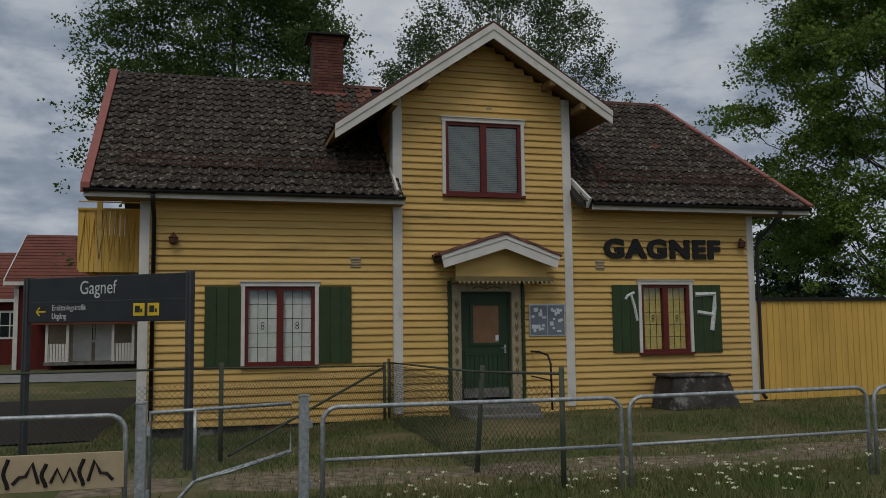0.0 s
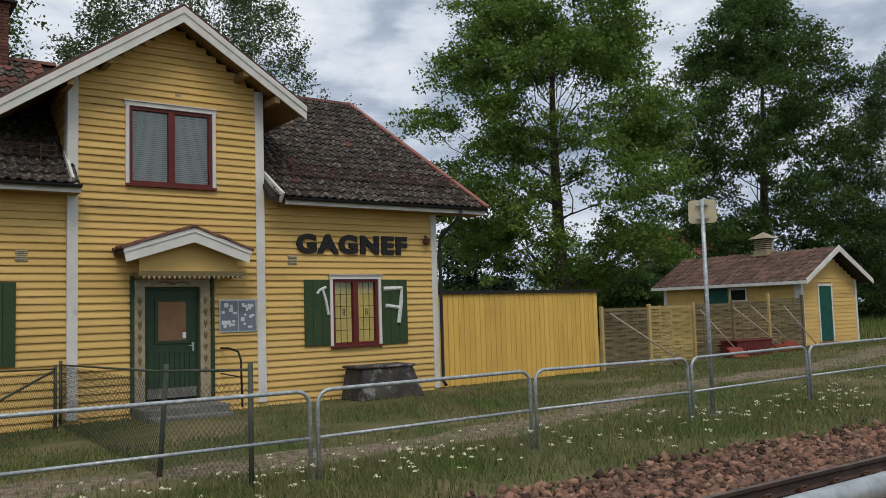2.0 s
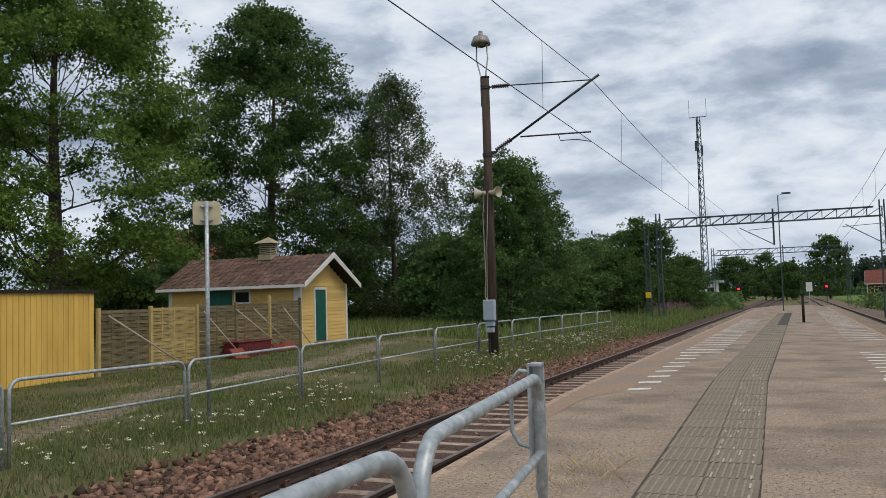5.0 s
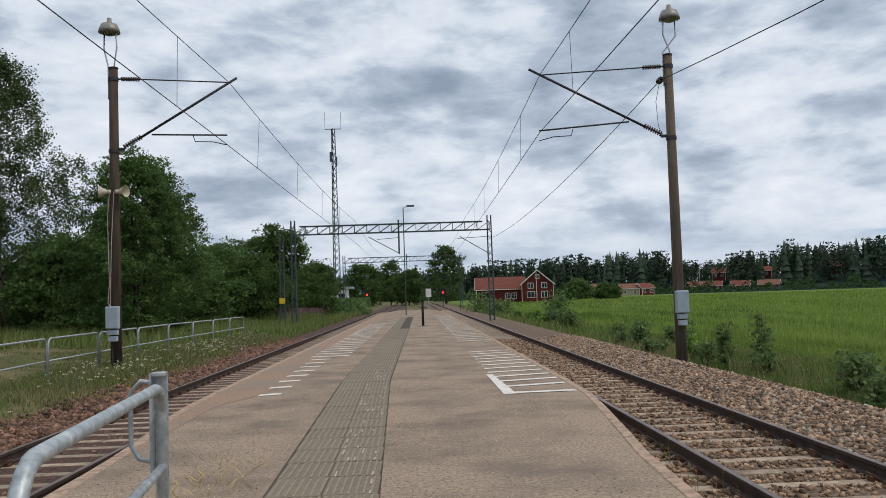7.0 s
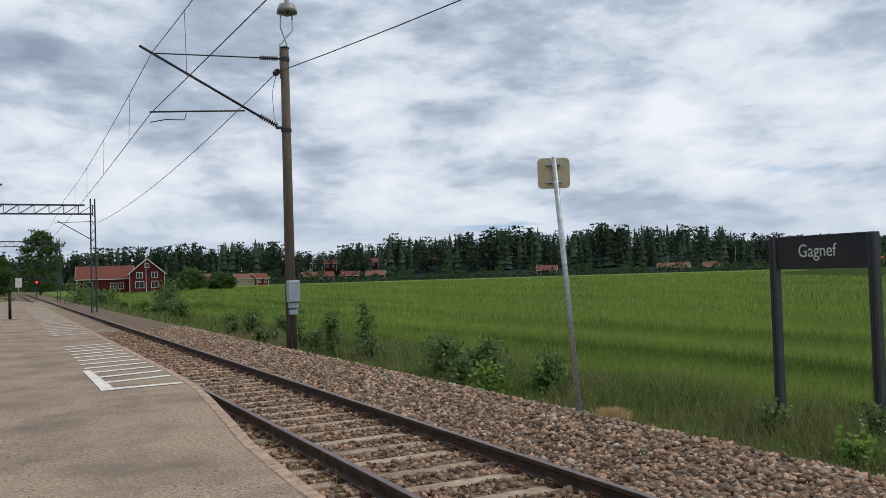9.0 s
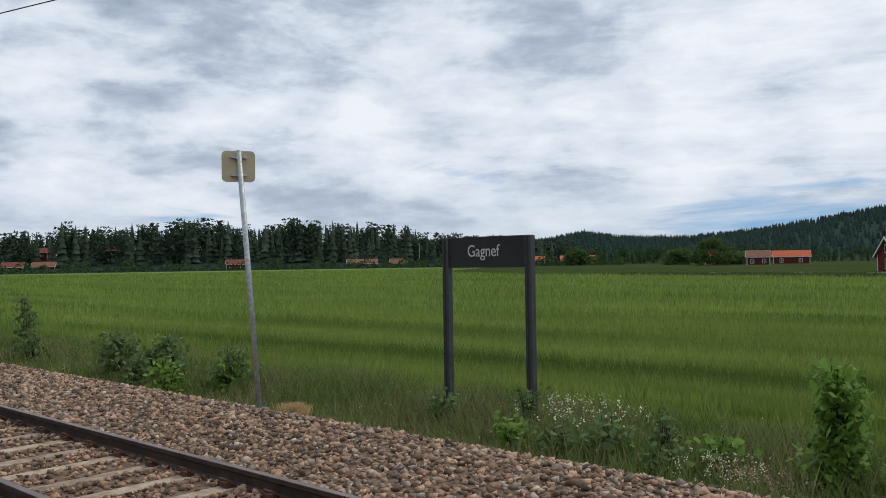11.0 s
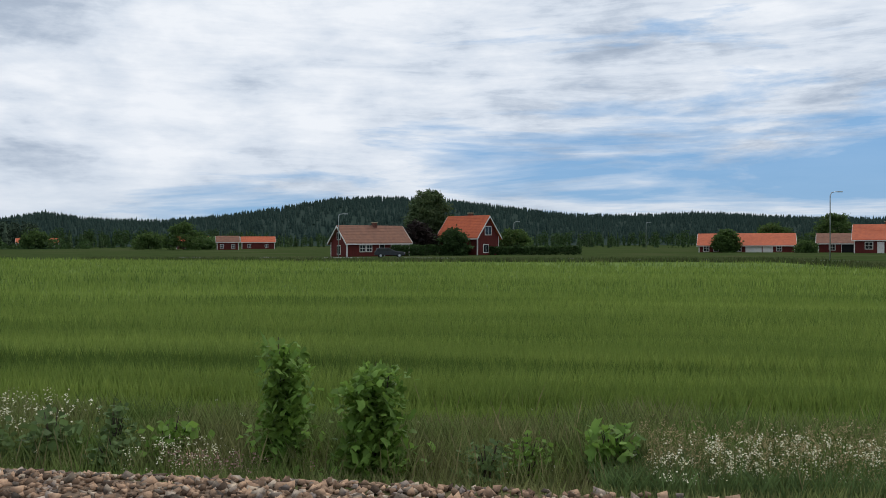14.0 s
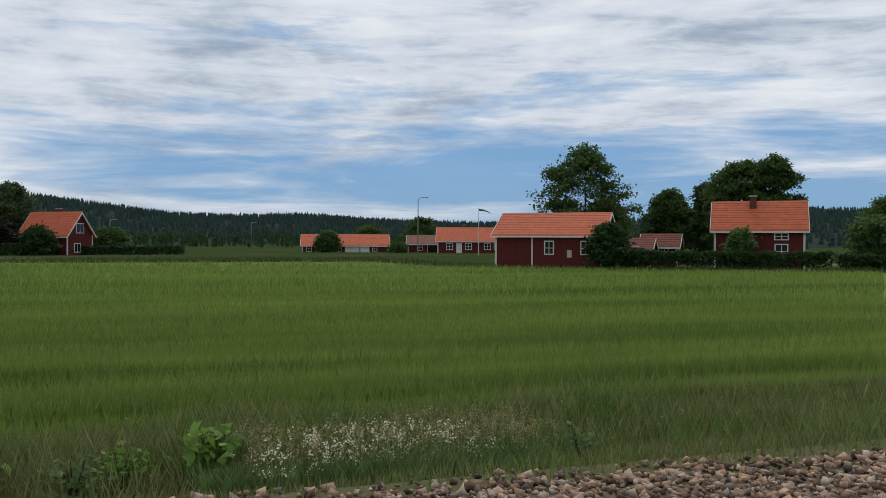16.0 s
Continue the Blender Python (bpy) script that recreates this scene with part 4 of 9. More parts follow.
# ---- door and its canopy
DX = WX + 0.02
door = part("door", Shape().box(DX - 0.06, DX - 0.02, DOOR[0] + 0.05, DOOR[1] - 0.05, DOOR[2] + 0.12, DOOR[3] - 0.06), M_GREEN_DOOR, house, "dark green plank door with boarded window")
part("door_window", Shape().box(DX - 0.02, DX - 0.008, 5.00, 5.58, 1.18, 1.98), M_BROWN, door, "brown board in the door's window")
part("door_frame", Shape().box(DX - 0.02, DX + 0.005, 4.93, 5.0, 1.12, 2.04).box(DX - 0.02, DX + 0.005, 5.58, 5.65, 1.12, 2.04).box(DX - 0.02, DX + 0.005, 5.0, 5.58, 1.98, 2.04)
     .box(DX - 0.02, DX + 0.005, 5.0, 5.58, 1.12, 1.18).box(DX - 0.02, DX + 0.005, 4.80, 5.75, 0.92, 1.00), M_GREEN_DOOR, door, "green door mouldings")
for i in range(9):
    y = 4.82 + i * 0.103
    part("door_plank", Shape().box(DX - 0.02, DX - 0.004, y, y + 0.088, 0.22, 0.92), M_GREEN_DOOR, door)
part("kick_plate", Shape().box(DX - 0.02, DX + 0.004, 4.78, 5.78, 0.02, 0.22), M_CONC, door, "grey kick plate")
part("door_handle", Shape().box(DX - 0.01, DX + 0.02, 5.69, 5.73, 0.95, 1.13).tube([(DX + 0.02, 5.71, 1.06), (DX + 0.06, 5.71, 1.06), (DX + 0.06, 5.60, 1.06)], 0.01, 6), M_ALU, door, "metal door handle")
part("small_notice", Shape().box(DX - 0.006, DX + 0.0, 5.50, 5.57, 1.22, 1.34), M_PAPER, door)
part("jamb", Shape().box(DX - 0.06, DX + 0.01, DOOR[0], DOOR[0] + 0.05, DOOR[2], DOOR[3]).box(DX - 0.06, DX + 0.01, DOOR[1] - 0.05, DOOR[1], DOOR[2], DOOR[3])
     .box(DX - 0.06, DX + 0.01, DOOR[0] + 0.05, DOOR[1] - 0.05, DOOR[3] - 0.06, DOOR[3]), M_GREEN_DOOR, house, "dark green door jamb")
for a, b in ((4.50, 4.71), (5.84, 6.05)):
    cas = part("pilaster", Shape().box(WX + 0.03, WX + 0.13, a, b, -0.1, 2.27), M_CREAM, house, "weathered cream pilaster with painted leaves", bevel=0.008)
    for i in range(7):
        zz = 0.55 + i * 0.24
        c = (a + b) / 2
        part("leaf_ornament", Shape().prism([(WX + 0.13, c, zz - 0.10), (WX + 0.13, c + 0.045, zz), (WX + 0.13, c + 0.02, zz + 0.09), (WX + 0.13, c, zz + 0.02),
                                             (WX + 0.13, c - 0.02, zz + 0.09), (WX + 0.13, c - 0.045, zz)], (0.006, 0, 0)), M_OLIVE, cas)
part("lintel", Shape().box(WX + 0.03, WX + 0.13, 4.50, 6.05, 2.27, 2.43), M_CREAM, house, "weathered cream lintel", bevel=0.008)
part("lintel_ornament", Shape().tube([(WX + 0.13, 4.95, 2.34), (WX + 0.13, 5.1, 2.38), (WX + 0.13, 5.28, 2.33), (WX + 0.13, 5.45, 2.38), (WX + 0.13, 5.6, 2.34)], 0.014, 5), M_OLIVE, house, "painted scroll")
for y in (4.45, 6.10):
    part("canopy_post", Shape().box(WX + 0.03, WX + 0.16, y - 0.03, y + 0.03, -0.2, 2.5), M_GREEN_DOOR, house, "dark green canopy post")
CX = WX + 0.77
CAN_L, CAN_P, CAN_R = (4.12, 2.97), (5.50, 3.40), (6.70, 2.97)
canopy = part("canopy", Shape().prism([(WX + 0.06, *CAN_L), (WX + 0.06, *CAN_P), (WX + 0.06, *CAN_R), (WX + 0.06, CAN_R[0], CAN_R[1] - 0.08), (WX + 0.06, CAN_P[0], CAN_P[1] - 0.09),
                                       (WX + 0.06, CAN_L[0], CAN_L[1] - 0.08)], (0.70, 0, 0)), M_DECK, house, "small gabled door canopy")
random.seed(21)
for p, q in ((CAN_L, CAN_P), (CAN_R, CAN_P)):
    sg = 1 if q[0] > p[0] else -1
    part("canopy_bargeboard", Shape().prism([(CX, p[0], p[1] + 0.02), (CX, q[0], q[1] + 0.02), (CX, q[0], q[1] - 0.26), (CX, p[0] + sg * 0.05, p[1] - 0.24)], (0.03, 0, 0)), M_WHITE, canopy, "white bargeboard")
    part("canopy_barge_strip", Shape().prism([(CX + 0.03, p[0], p[1] + 0.03), (CX + 0.03, q[0], q[1] + 0.03), (CX + 0.03, q[0], q[1] - 0.06), (CX + 0.03, p[0], p[1] - 0.06)], (0.02, 0, 0)), M_WHITE, canopy, "white upper barge strip")
    turn = math.atan2(q[1] - p[1], q[0] - p[0]) if sg > 0 else math.atan2(p[1] - q[1], p[0] - q[0])
    for i in range(5):
        for k in range(3):
            a = (p[0] + (q[0] - p[0]) * (i + 0.42) / 5, p[1] + (q[1] - p[1]) * (i + 0.42) / 5)
            x1_ = CX + 0.07 - 0.27 * k
            s = Shape().prism([(x1_, -0.16, 0.0), (x1_ - 0.05, -0.16, 0.045), (x1_ - 0.14, -0.16, 0.05), (x1_ - 0.20, -0.16, 0.012), (x1_ - 0.28, -0.16, 0.01), (x1_ - 0.28, -0.16, -0.012), (x1_, -0.16, -0.012)], (0, 0.32, 0))
            part("canopy_tile", s, M_TILE_RED, canopy).matrix_local = Matrix.Translation((0, a[0], a[1] + 0.035 + random.uniform(0, 0.02))) @ Matrix.Rotation(turn + random.uniform(-0.03, 0.03), 4, "X")
part("canopy_ridge_tile", Shape().prism([(CX + 0.07, CAN_P[0] - 0.11, CAN_P[1] + 0.02), (CX + 0.07, CAN_P[0] - 0.05, CAN_P[1] + 0.085), (CX + 0.07, CAN_P[0] + 0.05, CAN_P[1] + 0.085), (CX + 0.07, CAN_P[0] + 0.11, CAN_P[1] + 0.02)], (-0.78, 0, 0)), M_TILE_RED, canopy)
part("tympanum", Shape().prism([(CX - 0.30, 4.5, 2.56), (CX - 0.30, 6.5, 2.56), (CX - 0.30, 6.5, 2.93), (CX - 0.30, 5.5, 3.30), (CX - 0.30, 4.5, 2.99)], (0.03, 0, 0)), M_YELLOW, canopy, "ochre pediment board")
part("canopy_beam", Shape().box(WX + 0.06, CX - 0.03, 4.48, 4.56, 2.44, 2.56).box(WX + 0.06, CX - 0.03, 6.44, 6.52, 2.44, 2.56).box(CX - 0.11, CX - 0.02, 4.42, 6.58, 2.46, 2.56), M_OLIVE, canopy, "olive beam with drop ornaments")
for i in range(21):
    y = 4.48 + i * 0.10
    part("drop_ornament", Shape().prism([(CX - 0.04, y, 2.46), (CX - 0.04, y + 0.06, 2.46), (CX - 0.04, y + 0.03, 2.40)], (0.02, 0, 0)), M_CREAM, canopy, "pale drop")
part("step", Shape().box(WX + 0.06, WX + 0.95, 4.45, 6.15, -0.5, -0.10).box(WX + 0.95, WX + 1.25, 4.5, 6.1, -0.5, -0.24), M_CONC, house, "worn concrete door step", bevel=0.015)
part("handrail", Shape().tube([(WX + 0.1, 6.28, 0.98), (WX + 0.5, 6.30, 0.98), (WX + 0.85, 6.36, 0.92), (WX + 0.95, 6.38, 0.75), (WX + 0.95, 6.40, -0.2)], 0.022, 8)
     .tube([(WX + 0.1, 6.28, 0.45), (WX + 0.95, 6.39, 0.40)], 0.015, 6), M_BLACK, house, "black bent tube handrail", smooth=True)

# ---- fittings on the front
nb = part("notice_board", Shape().box(WX + 0.09, WX + 0.13, 6.24, 7.08, 1.30, 2.0), M_ALU, house, "grey two-door notice board with papers", bevel=0.005)
random.seed(5)
for a in (6.27, 6.67):
    part("board_panel", Shape().box(WX + 0.13, WX + 0.134, a, a + 0.38, 1.33, 1.97), M_BOARDGREY, nb)
    for i in range(13):
        y, z = a + 0.02 + random.random() * 0.26, 1.36 + random.random() * 0.5
        w, h = random.uniform(0.05, 0.10), random.uniform(0.04, 0.09)
        part("paper", Shape().box(WX + 0.134, WX + 0.137 + 0.0004 * i, y, y + w, z, z + h), M_PAPER, nb)
lettering("station_name", "GAGNEF", 0.565, 0.03, pose(WX + 0.06, 8.08, 3.05, 90, 0, 90), M_BLACK, house, spacing=1.17, bold=0.028, squeeze=1.20)
for y, z in ((2.47, 2.88), (7.98, 2.86)):
    s = Shape().box(WX + 0.02, WX + 0.04, y - 0.11, y + 0.11, z - 0.11, z + 0.11)
    for k in range(6):
        s.prism([(WX + 0.04, y - 0.10, z - 0.095 + k * 0.034), (WX + 0.06, y - 0.10, z - 0.095 + k * 0.034), (WX + 0.04, y - 0.10, z - 0.070 + k * 0.034)], (0, 0.20, 0))
    part("wall_vent", s, M_CREAM, house, "louvred wall vent")
for y, z in ((-1.14, 3.32), (11.56, 3.40)):
    part("wall_lamp", Shape().tube([(WX + 0.03, y, z + 0.08), (WX + 0.12, y, z + 0.11), (WX + 0.14, y, z + 0.05)], 0.016, 6).rings((WX + 0.14, y, z - 0.12), [(0.05, 0), (0.085, 0.03), (0.085, 0.12), (0.10, 0.13), (0.03, 0.2)], 8), M_RUST, house, "small wall lamp")
for y, z in ((3.95, 5.75), (2.62, 2.1), (3.9, 6.35), (5.35, 6.25)):
    part("wall_patch", Shape().box(WX + 0.10 if 3.3 < y < 7.2 else WX + 0.03, WX + 0.104 if 3.3 < y < 7.2 else WX + 0.034, y, y + 0.12, z, z + 0.05), M_CREAM, house)
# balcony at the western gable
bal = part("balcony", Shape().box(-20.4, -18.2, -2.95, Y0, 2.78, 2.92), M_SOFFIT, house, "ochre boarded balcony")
for i in range(12):
    y = -2.98 + i * 0.095
    part("balcony_board", Shape().box(-18.22, -18.19, y, y + 0.088, 2.70, 3.95), M_YELLOW_FENCE, bal)
for i in range(6):
    y = -2.98 + i * 0.19
    part("balcony_slat", Shape().bar((-18.175, y, 2.95), (-18.175, y + 0.095, 3.9), 0.012, 0.03, up=(1, 0, 0)).bar((-18.175, y + 0.19, 2.95), (-18.175, y + 0.095, 3.9), 0.012, 0.03, up=(1, 0, 0)), M_YELLOW_FENCE, bal)
part("balcony_rail", Shape().box(-18.25, -18.15, -3.02, Y0, 3.95, 3.99).box(-20.4, -18.25, -3.02, -2.94, 2.75, 3.99).tube([(-18.2, -3.0, 4.12), (-18.2, Y0, 4.12)], 0.015, 6), M_YELLOW_FENCE, bal)
part("balcony_post", Shape().box(-18.28, -18.16, -2.66, -2.56, 2.7, 4.4), M_YELLOW, bal)

# ---------------------------------------------------------------- yard: fences, railings, signs
M_FENCEPOST = mat("dark_green_post", (0.05, 0.07, 0.05), 0.7, 0.1, color2=(0.085, 0.085, 0.06), scale=8)
M_WIRE = mat("chain_link_wire", (0.05, 0.065, 0.055), 0.6, 0.5, scale=8)
M_SIGN = mat("charcoal_sign_paint", (0.022, 0.025, 0.029), 0.45, color2=(0.03, 0.033, 0.037), scale=3)
M_SIGNPOST = mat("charcoal_post", (0.075, 0.078, 0.082), 0.5, 0.2, color2=(0.055, 0.058, 0.062), scale=6)
M_LETTER = mat("white_letters", (0.62, 0.64, 0.63), 0.5, scale=5)
M_YELLOWSIGN = mat("yellow_sign", (0.80, 0.55, 0.03), 0.5, scale=5)
M_PLATE = mat("cream_sign_back", (0.55, 0.48, 0.31), 0.55, color2=(0.47, 0.41, 0.27), scale=5, stains=(0.40, 0.35, 0.25), stain_scale=6, stain_amount=(0.6, 0.75))
M_BOARD = mat("pale_board", (0.50, 0.40, 0.25), 0.8, color2=(0.42, 0.33, 0.21), scale=4)
M_MARKER = mat("black_marker_paint", (0.018, 0.015, 0.014), 0.7, scale=9)
M_GREYWOOD = mat("weathered_wood", (0.21, 0.165, 0.085), 0.9, color2=(0.14, 0.115, 0.07), scale=4, detail=7, bump=0.5, stretch=(1, 0.4, 3), per_object=0.2)
M_WEAVE = mat("yellowed_wood", (0.46, 0.34, 0.13), 0.85, color2=(0.36, 0.265, 0.11), scale=4, detail=7, bump=0.4, per_object=0.18)
M_HANDLE = mat("grey_wood_handle", (0.44, 0.36, 0.30), 0.8, color2=(0.33, 0.28, 0.24), scale=9)
M_REDTOOL = mat("faded_red_plastic", (0.33, 0.085, 0.055), 0.6, scale=6)
M_REDBOX = mat("dark_red_boards", (0.15, 0.022, 0.022), 0.7, color2=(0.11, 0.018, 0.018), scale=6)
M_TEAL = mat("teal_door_paint", (0.012, 0.10, 0.075), 0.5, color2=(0.01, 0.08, 0.06), scale=4)


def gz(x, y):
    return float(ground(x, y))


def railing_panel(p, q, top=1.05, mid=0.52, r=0.024, group="yard railing", sink=0.15):
    """An inverted U of tube with a middle rail, between two ground points."""
    p, q = Vector(p), Vector(q)
    d = (q - p)
    ln = d.length
    d.normalize()
    t = thing("railing_panel", "galvanized steel tube railing panel with rounded corners", "railing", p, group)
    c = 0.16
    arc = [(c - c * math.cos(a), top - c + c * math.sin(a)) for a in (math.pi / 2 * k / 5 for k in range(6))]
    prof = [(0, -sink)] + arc + [(ln - u, h) for u, h in arc[::-1]] + [(ln, -sink)]
    up = (q.z - p.z) / ln
    part("frame", Shape().tube([(d.x * u, d.y * u, h + up * u) for u, h in prof], r, 10), M_GALV, t, smooth=True)
    part("middle_rail", Shape().tube([(0, 0, mid), (d.x * ln, d.y * ln, mid + up * ln)], r * 0.85, 10), M_GALV, t, smooth=True)
    return t


RX = -8.82
ends = [0.72] + [4.15 + 3.28 * i for i in range(13)]
for a, b in zip(ends, ends[1:]):
    railing_panel((RX, a + 0.05, gz(RX, a + 0.05)), (RX, b - 0.05, gz(RX, b - 0.05)))
railing_panel((RX - 0.02, -4.6, gz(RX, -4.6)), (RX, -1.12, gz(RX, -1.12)))

# board with scrawls hung on the railing beside the gate
b = thing("scrawled_board", "pale board with black scrawled marks wired to the railing", "board", (RX + 0.045, -4.22, 0.0))
part("panel", Shape().box(-0.01, 0.015, 0, 3.1, 0.06, 0.40), M_BOARD, b, bevel=0.004)
random.seed(8)
y = 0.12
for i in range(9):
    s = Shape()
    h = random.uniform(0.20, 0.27)
    s.tube([(0.017, y + 0.02 * math.cos(k_), 0.10 + h * k_ / 6) for k_ in range(7)], 0.019, 5)
    s.tube([(0.017, y + 0.06 + 0.055 * k_, 0.14 + 0.07 * ((k_ * (3 + i)) % 4) * (0.9 if k_ % 2 else 0.5)) for k_ in range(5)], 0.017, 5)
    y += 0.325
    part("scrawl", s, M_MARKER, b, "black illegible scrawl")

# gate posts and gate
for y, top in ((-0.98, 0.84), (0.58, 0.86)):
    z0 = gz(RX, y)
    gp = thing("gate_post", "square galvanized steel gate post", "post", (RX, y, z0), "gate posts")
    part("tube", Shape().box(-0.05, 0.05, -0.05, 0.05, -0.2, top - z0), M_GALV, gp, bevel=0.008)
    part("cap", Shape().box(-0.055, 0.055, -0.055, 0.055, top - z0, top - z0 + 0.012), M_GALV, gp)
    part("hinge", Shape().box(-0.03, 0.03, 0.05, 0.085, 0.25, 0.33).box(-0.03, 0.03, 0.05, 0.085, 0.85, 0.93), M_GALV, gp, "gate hinges")


def chain_mesh(p, q, height, pitch=0.085, r=0.0016, base=0.03):
    """Crossing wires of a chain-link net between two ground points."""
    p, q = Vector(p), Vector(q)
    ln = (Vector((q.x, q.y, 0)) - Vector((p.x, p.y, 0))).length
    d = (q - p) / ln
    vs, fs = [], []
    nrm = Vector((-d.y, d.x, 0)).normalized()
    for sg in (1, -1):
        u = -height
        while u < ln:
            a, b = max(u, 0.0), min(u + height, ln)
            if b > a:
                ha, hb = a - u, b - u
                if sg < 0:
                    ha, hb = height - ha, height - hb
                A, B = p + d * a + Vector((0, 0, base + ha)), p + d * b + Vector((0, 0, base + hb))
                w = Vector((0, 0, r)) - d * (r * sg)
                n2 = nrm * r * 1.4
                k = len(vs)
                vs += [A + w, A - w * 0.5 + n2, A - w * 0.5 - n2, B + w, B - w * 0.5 + n2, B - w * 0.5 - n2]
                fs += [(k, k + 1, k + 4, k + 3), (k + 1, k + 2, k + 5, k + 4), (k + 2, k, k + 3, k + 5)]
            u += pitch
    s = Shape()
    s.v, s.f = [tuple(v) for v in vs], fs
    return s


g0 = gz(RX - 0.1, -0.2)
gate = thing("gate", "sagging galvanized tube gate with wire netting and brace", "gate", (RX - 0.06, -0.90, g0))
part("gate_frame", Shape().tube([(0, 0, 0.1), (0, 0, 1.06), (-0.05, 1.36, 1.10), (-0.05, 1.36, 0.62), (0, 0.42, 0.38), (0, 0.1, 0.02)], 0.021, 8), M_GALV, gate, smooth=True)
part("gate_bar", Shape().tube([(0, 0.42, 1.07), (0, 0.42, 0.38)], 0.018, 8).tube([(0, 0.42, 0.38), (0, 0.75, 0.45), (-0.05, 1.36, 0.62)], 0.014, 6), M_GALV, gate, smooth=True)
part("netting", chain_mesh((0.0, 0.02, 0.38), (0.0, 1.34, 0.42), 0.66), M_WIRE, gate, "wire netting")


def wire_fence(posts, height, label, brace=None):
    t = thing("chain_link_fence", label, "fence", (*posts[0][:2], gz(*posts[0][:2])))
    o = Vector((*posts[0][:2], gz(*posts[0][:2])))
    pts = [Vector((x, y, gz(x, y))) - o for x, y, *_ in posts]
    for p, (x, y, lx, ly, extra) in zip(pts, posts):
        part("post", Shape().tube([p - Vector((0, 0, 0.2)), p + Vector((lx, ly, height + extra))], 0.033, 8), M_FENCEPOST, t, "dark green post", smooth=True)
    for p, q, e1, e2 in zip(pts, pts[1:], [r_[4] for r_ in posts], [r_[4] for r_ in posts[1:]]):
        net = chain_mesh(p, q, height - 0.05)
        part("netting", net, M_WIRE, t, "wire netting")
        part("top_rail", Shape().tube([p + Vector((0, 0, height - 0.08 + e1)), q + Vector((0, 0, height - 0.08 + e2))], 0.016, 8), M_FENCEPOST, t, "green top rail", smooth=True)
    if brace:
        a, b_ = (Vector(v) - o for v in brace)
        part("brace", Shape().tube([a, b_], 0.022, 8), M_FENCEPOST, t, "slanting brace", smooth=True)
    return t


wire_fence([(-17.25, 3.12, 0, 0, 0.06), (-10.55, 2.92, 0.02, 0.10, 0.18), (-9.12, 3.52, 0, 0, 0.22)], 1.18, "dark green chain-link fence with a leaning post")
wire_fence([(-17.20, 3.02, 0, 0, 0.06), (-12.75, -0.22, 0, 0, 0.28), (-14.4, -7.5, 0, 0, 0.34)], 1.12, "weathered chain-link fence with slanting brace",
           brace=((-17.0, 2.95, 0.72), (-12.9, -0.1, -0.28)))

# station name sign on the house side
SA, SB = Vector((-13.72, -3.0, 0)), Vector((-11.93, -0.64, 0))
ang = math.degrees(math.atan2(SB.y - SA.y, SB.x - SA.x))
L = (SB - SA).length
sg = thing("station_sign", "dark charcoal station sign on two posts with arrow and pictograms", "sign", (SA.x, SA.y, gz(SA.x, SA.y)), "station signs", rz=ang)
z0 = gz(SA.x, SA.y)
for u in (0, L):
    pst = part("post", Shape().box(u - 0.045, u + 0.045, -0.045, 0.045, -0.2, 2.33 - z0), M_SIGNPOST, sg, "grooved charcoal post", bevel=0.006)
    part("groove", Shape().box(u - 0.012, u + 0.012, -0.047, -0.044, 0, 2.30 - z0), M_SIGN, pst)
    part("footing", Shape().box(u - 0.11, u + 0.11, -0.11, 0.11, -0.2, 0.05), M_CONC, sg, "concrete footing", bevel=0.01)
brd = part("board", Shape().box(0.045, L - 0.045, -0.03, 0.03, 1.66 - z0, 2.31 - z0), M_SIGN, sg, "charcoal sign board", bevel=0.008)
part("seam", Shape().box(0.05, L - 0.05, -0.033, -0.029, 1.955 - z0, 1.965 - z0), M_SIGNPOST, brd)
lettering("sign_name", "Gagnef", 0.27, 0.002, pose(1.04, -0.034, 2.06 - z0, 90), M_LETTER, brd, squeeze=0.88)
lettering("sign_line", "Ersättningstrafik", 0.115, 0.002, pose(0.52, -0.034, 1.835 - z0, 90), M_LETTER, brd, squeeze=0.86)
lettering("sign_line", "Utgång", 0.115, 0.002, pose(0.52, -0.034, 1.715 - z0, 90), M_LETTER, brd, squeeze=0.86)
part("arrow", Shape().bar((0.22, -0.034, 1.82 - z0), (0.40, -0.034, 1.82 - z0), 0.02, 0.005, up=(0, 1, 0)).bar((0.22, -0.034, 1.82 - z0), (0.285, -0.034, 1.88 - z0), 0.02, 0.005, up=(0, 1, 0))
     .bar((0.22, -0.034, 1.82 - z0), (0.285, -0.034, 1.76 - z0), 0.02, 0.005, up=(0, 1, 0)), M_YELLOWSIGN, brd, "yellow arrow")
for u in (2.02, 2.27):
    pc = part("pictogram", Shape().box(u, u + 0.20, -0.037, -0.031, 1.735 - z0, 1.91 - z0), M_YELLOWSIGN, brd, "yellow pictogram square", bevel=0.003)
    part("symbol", Shape().box(u + 0.035, u + 0.12, -0.040, -0.036, 1.785 - z0, 1.875 - z0).box(u + 0.13, u + 0.165, -0.040, -0.036, 1.785 - z0, 1.835 - z0), M_SIGN, pc)

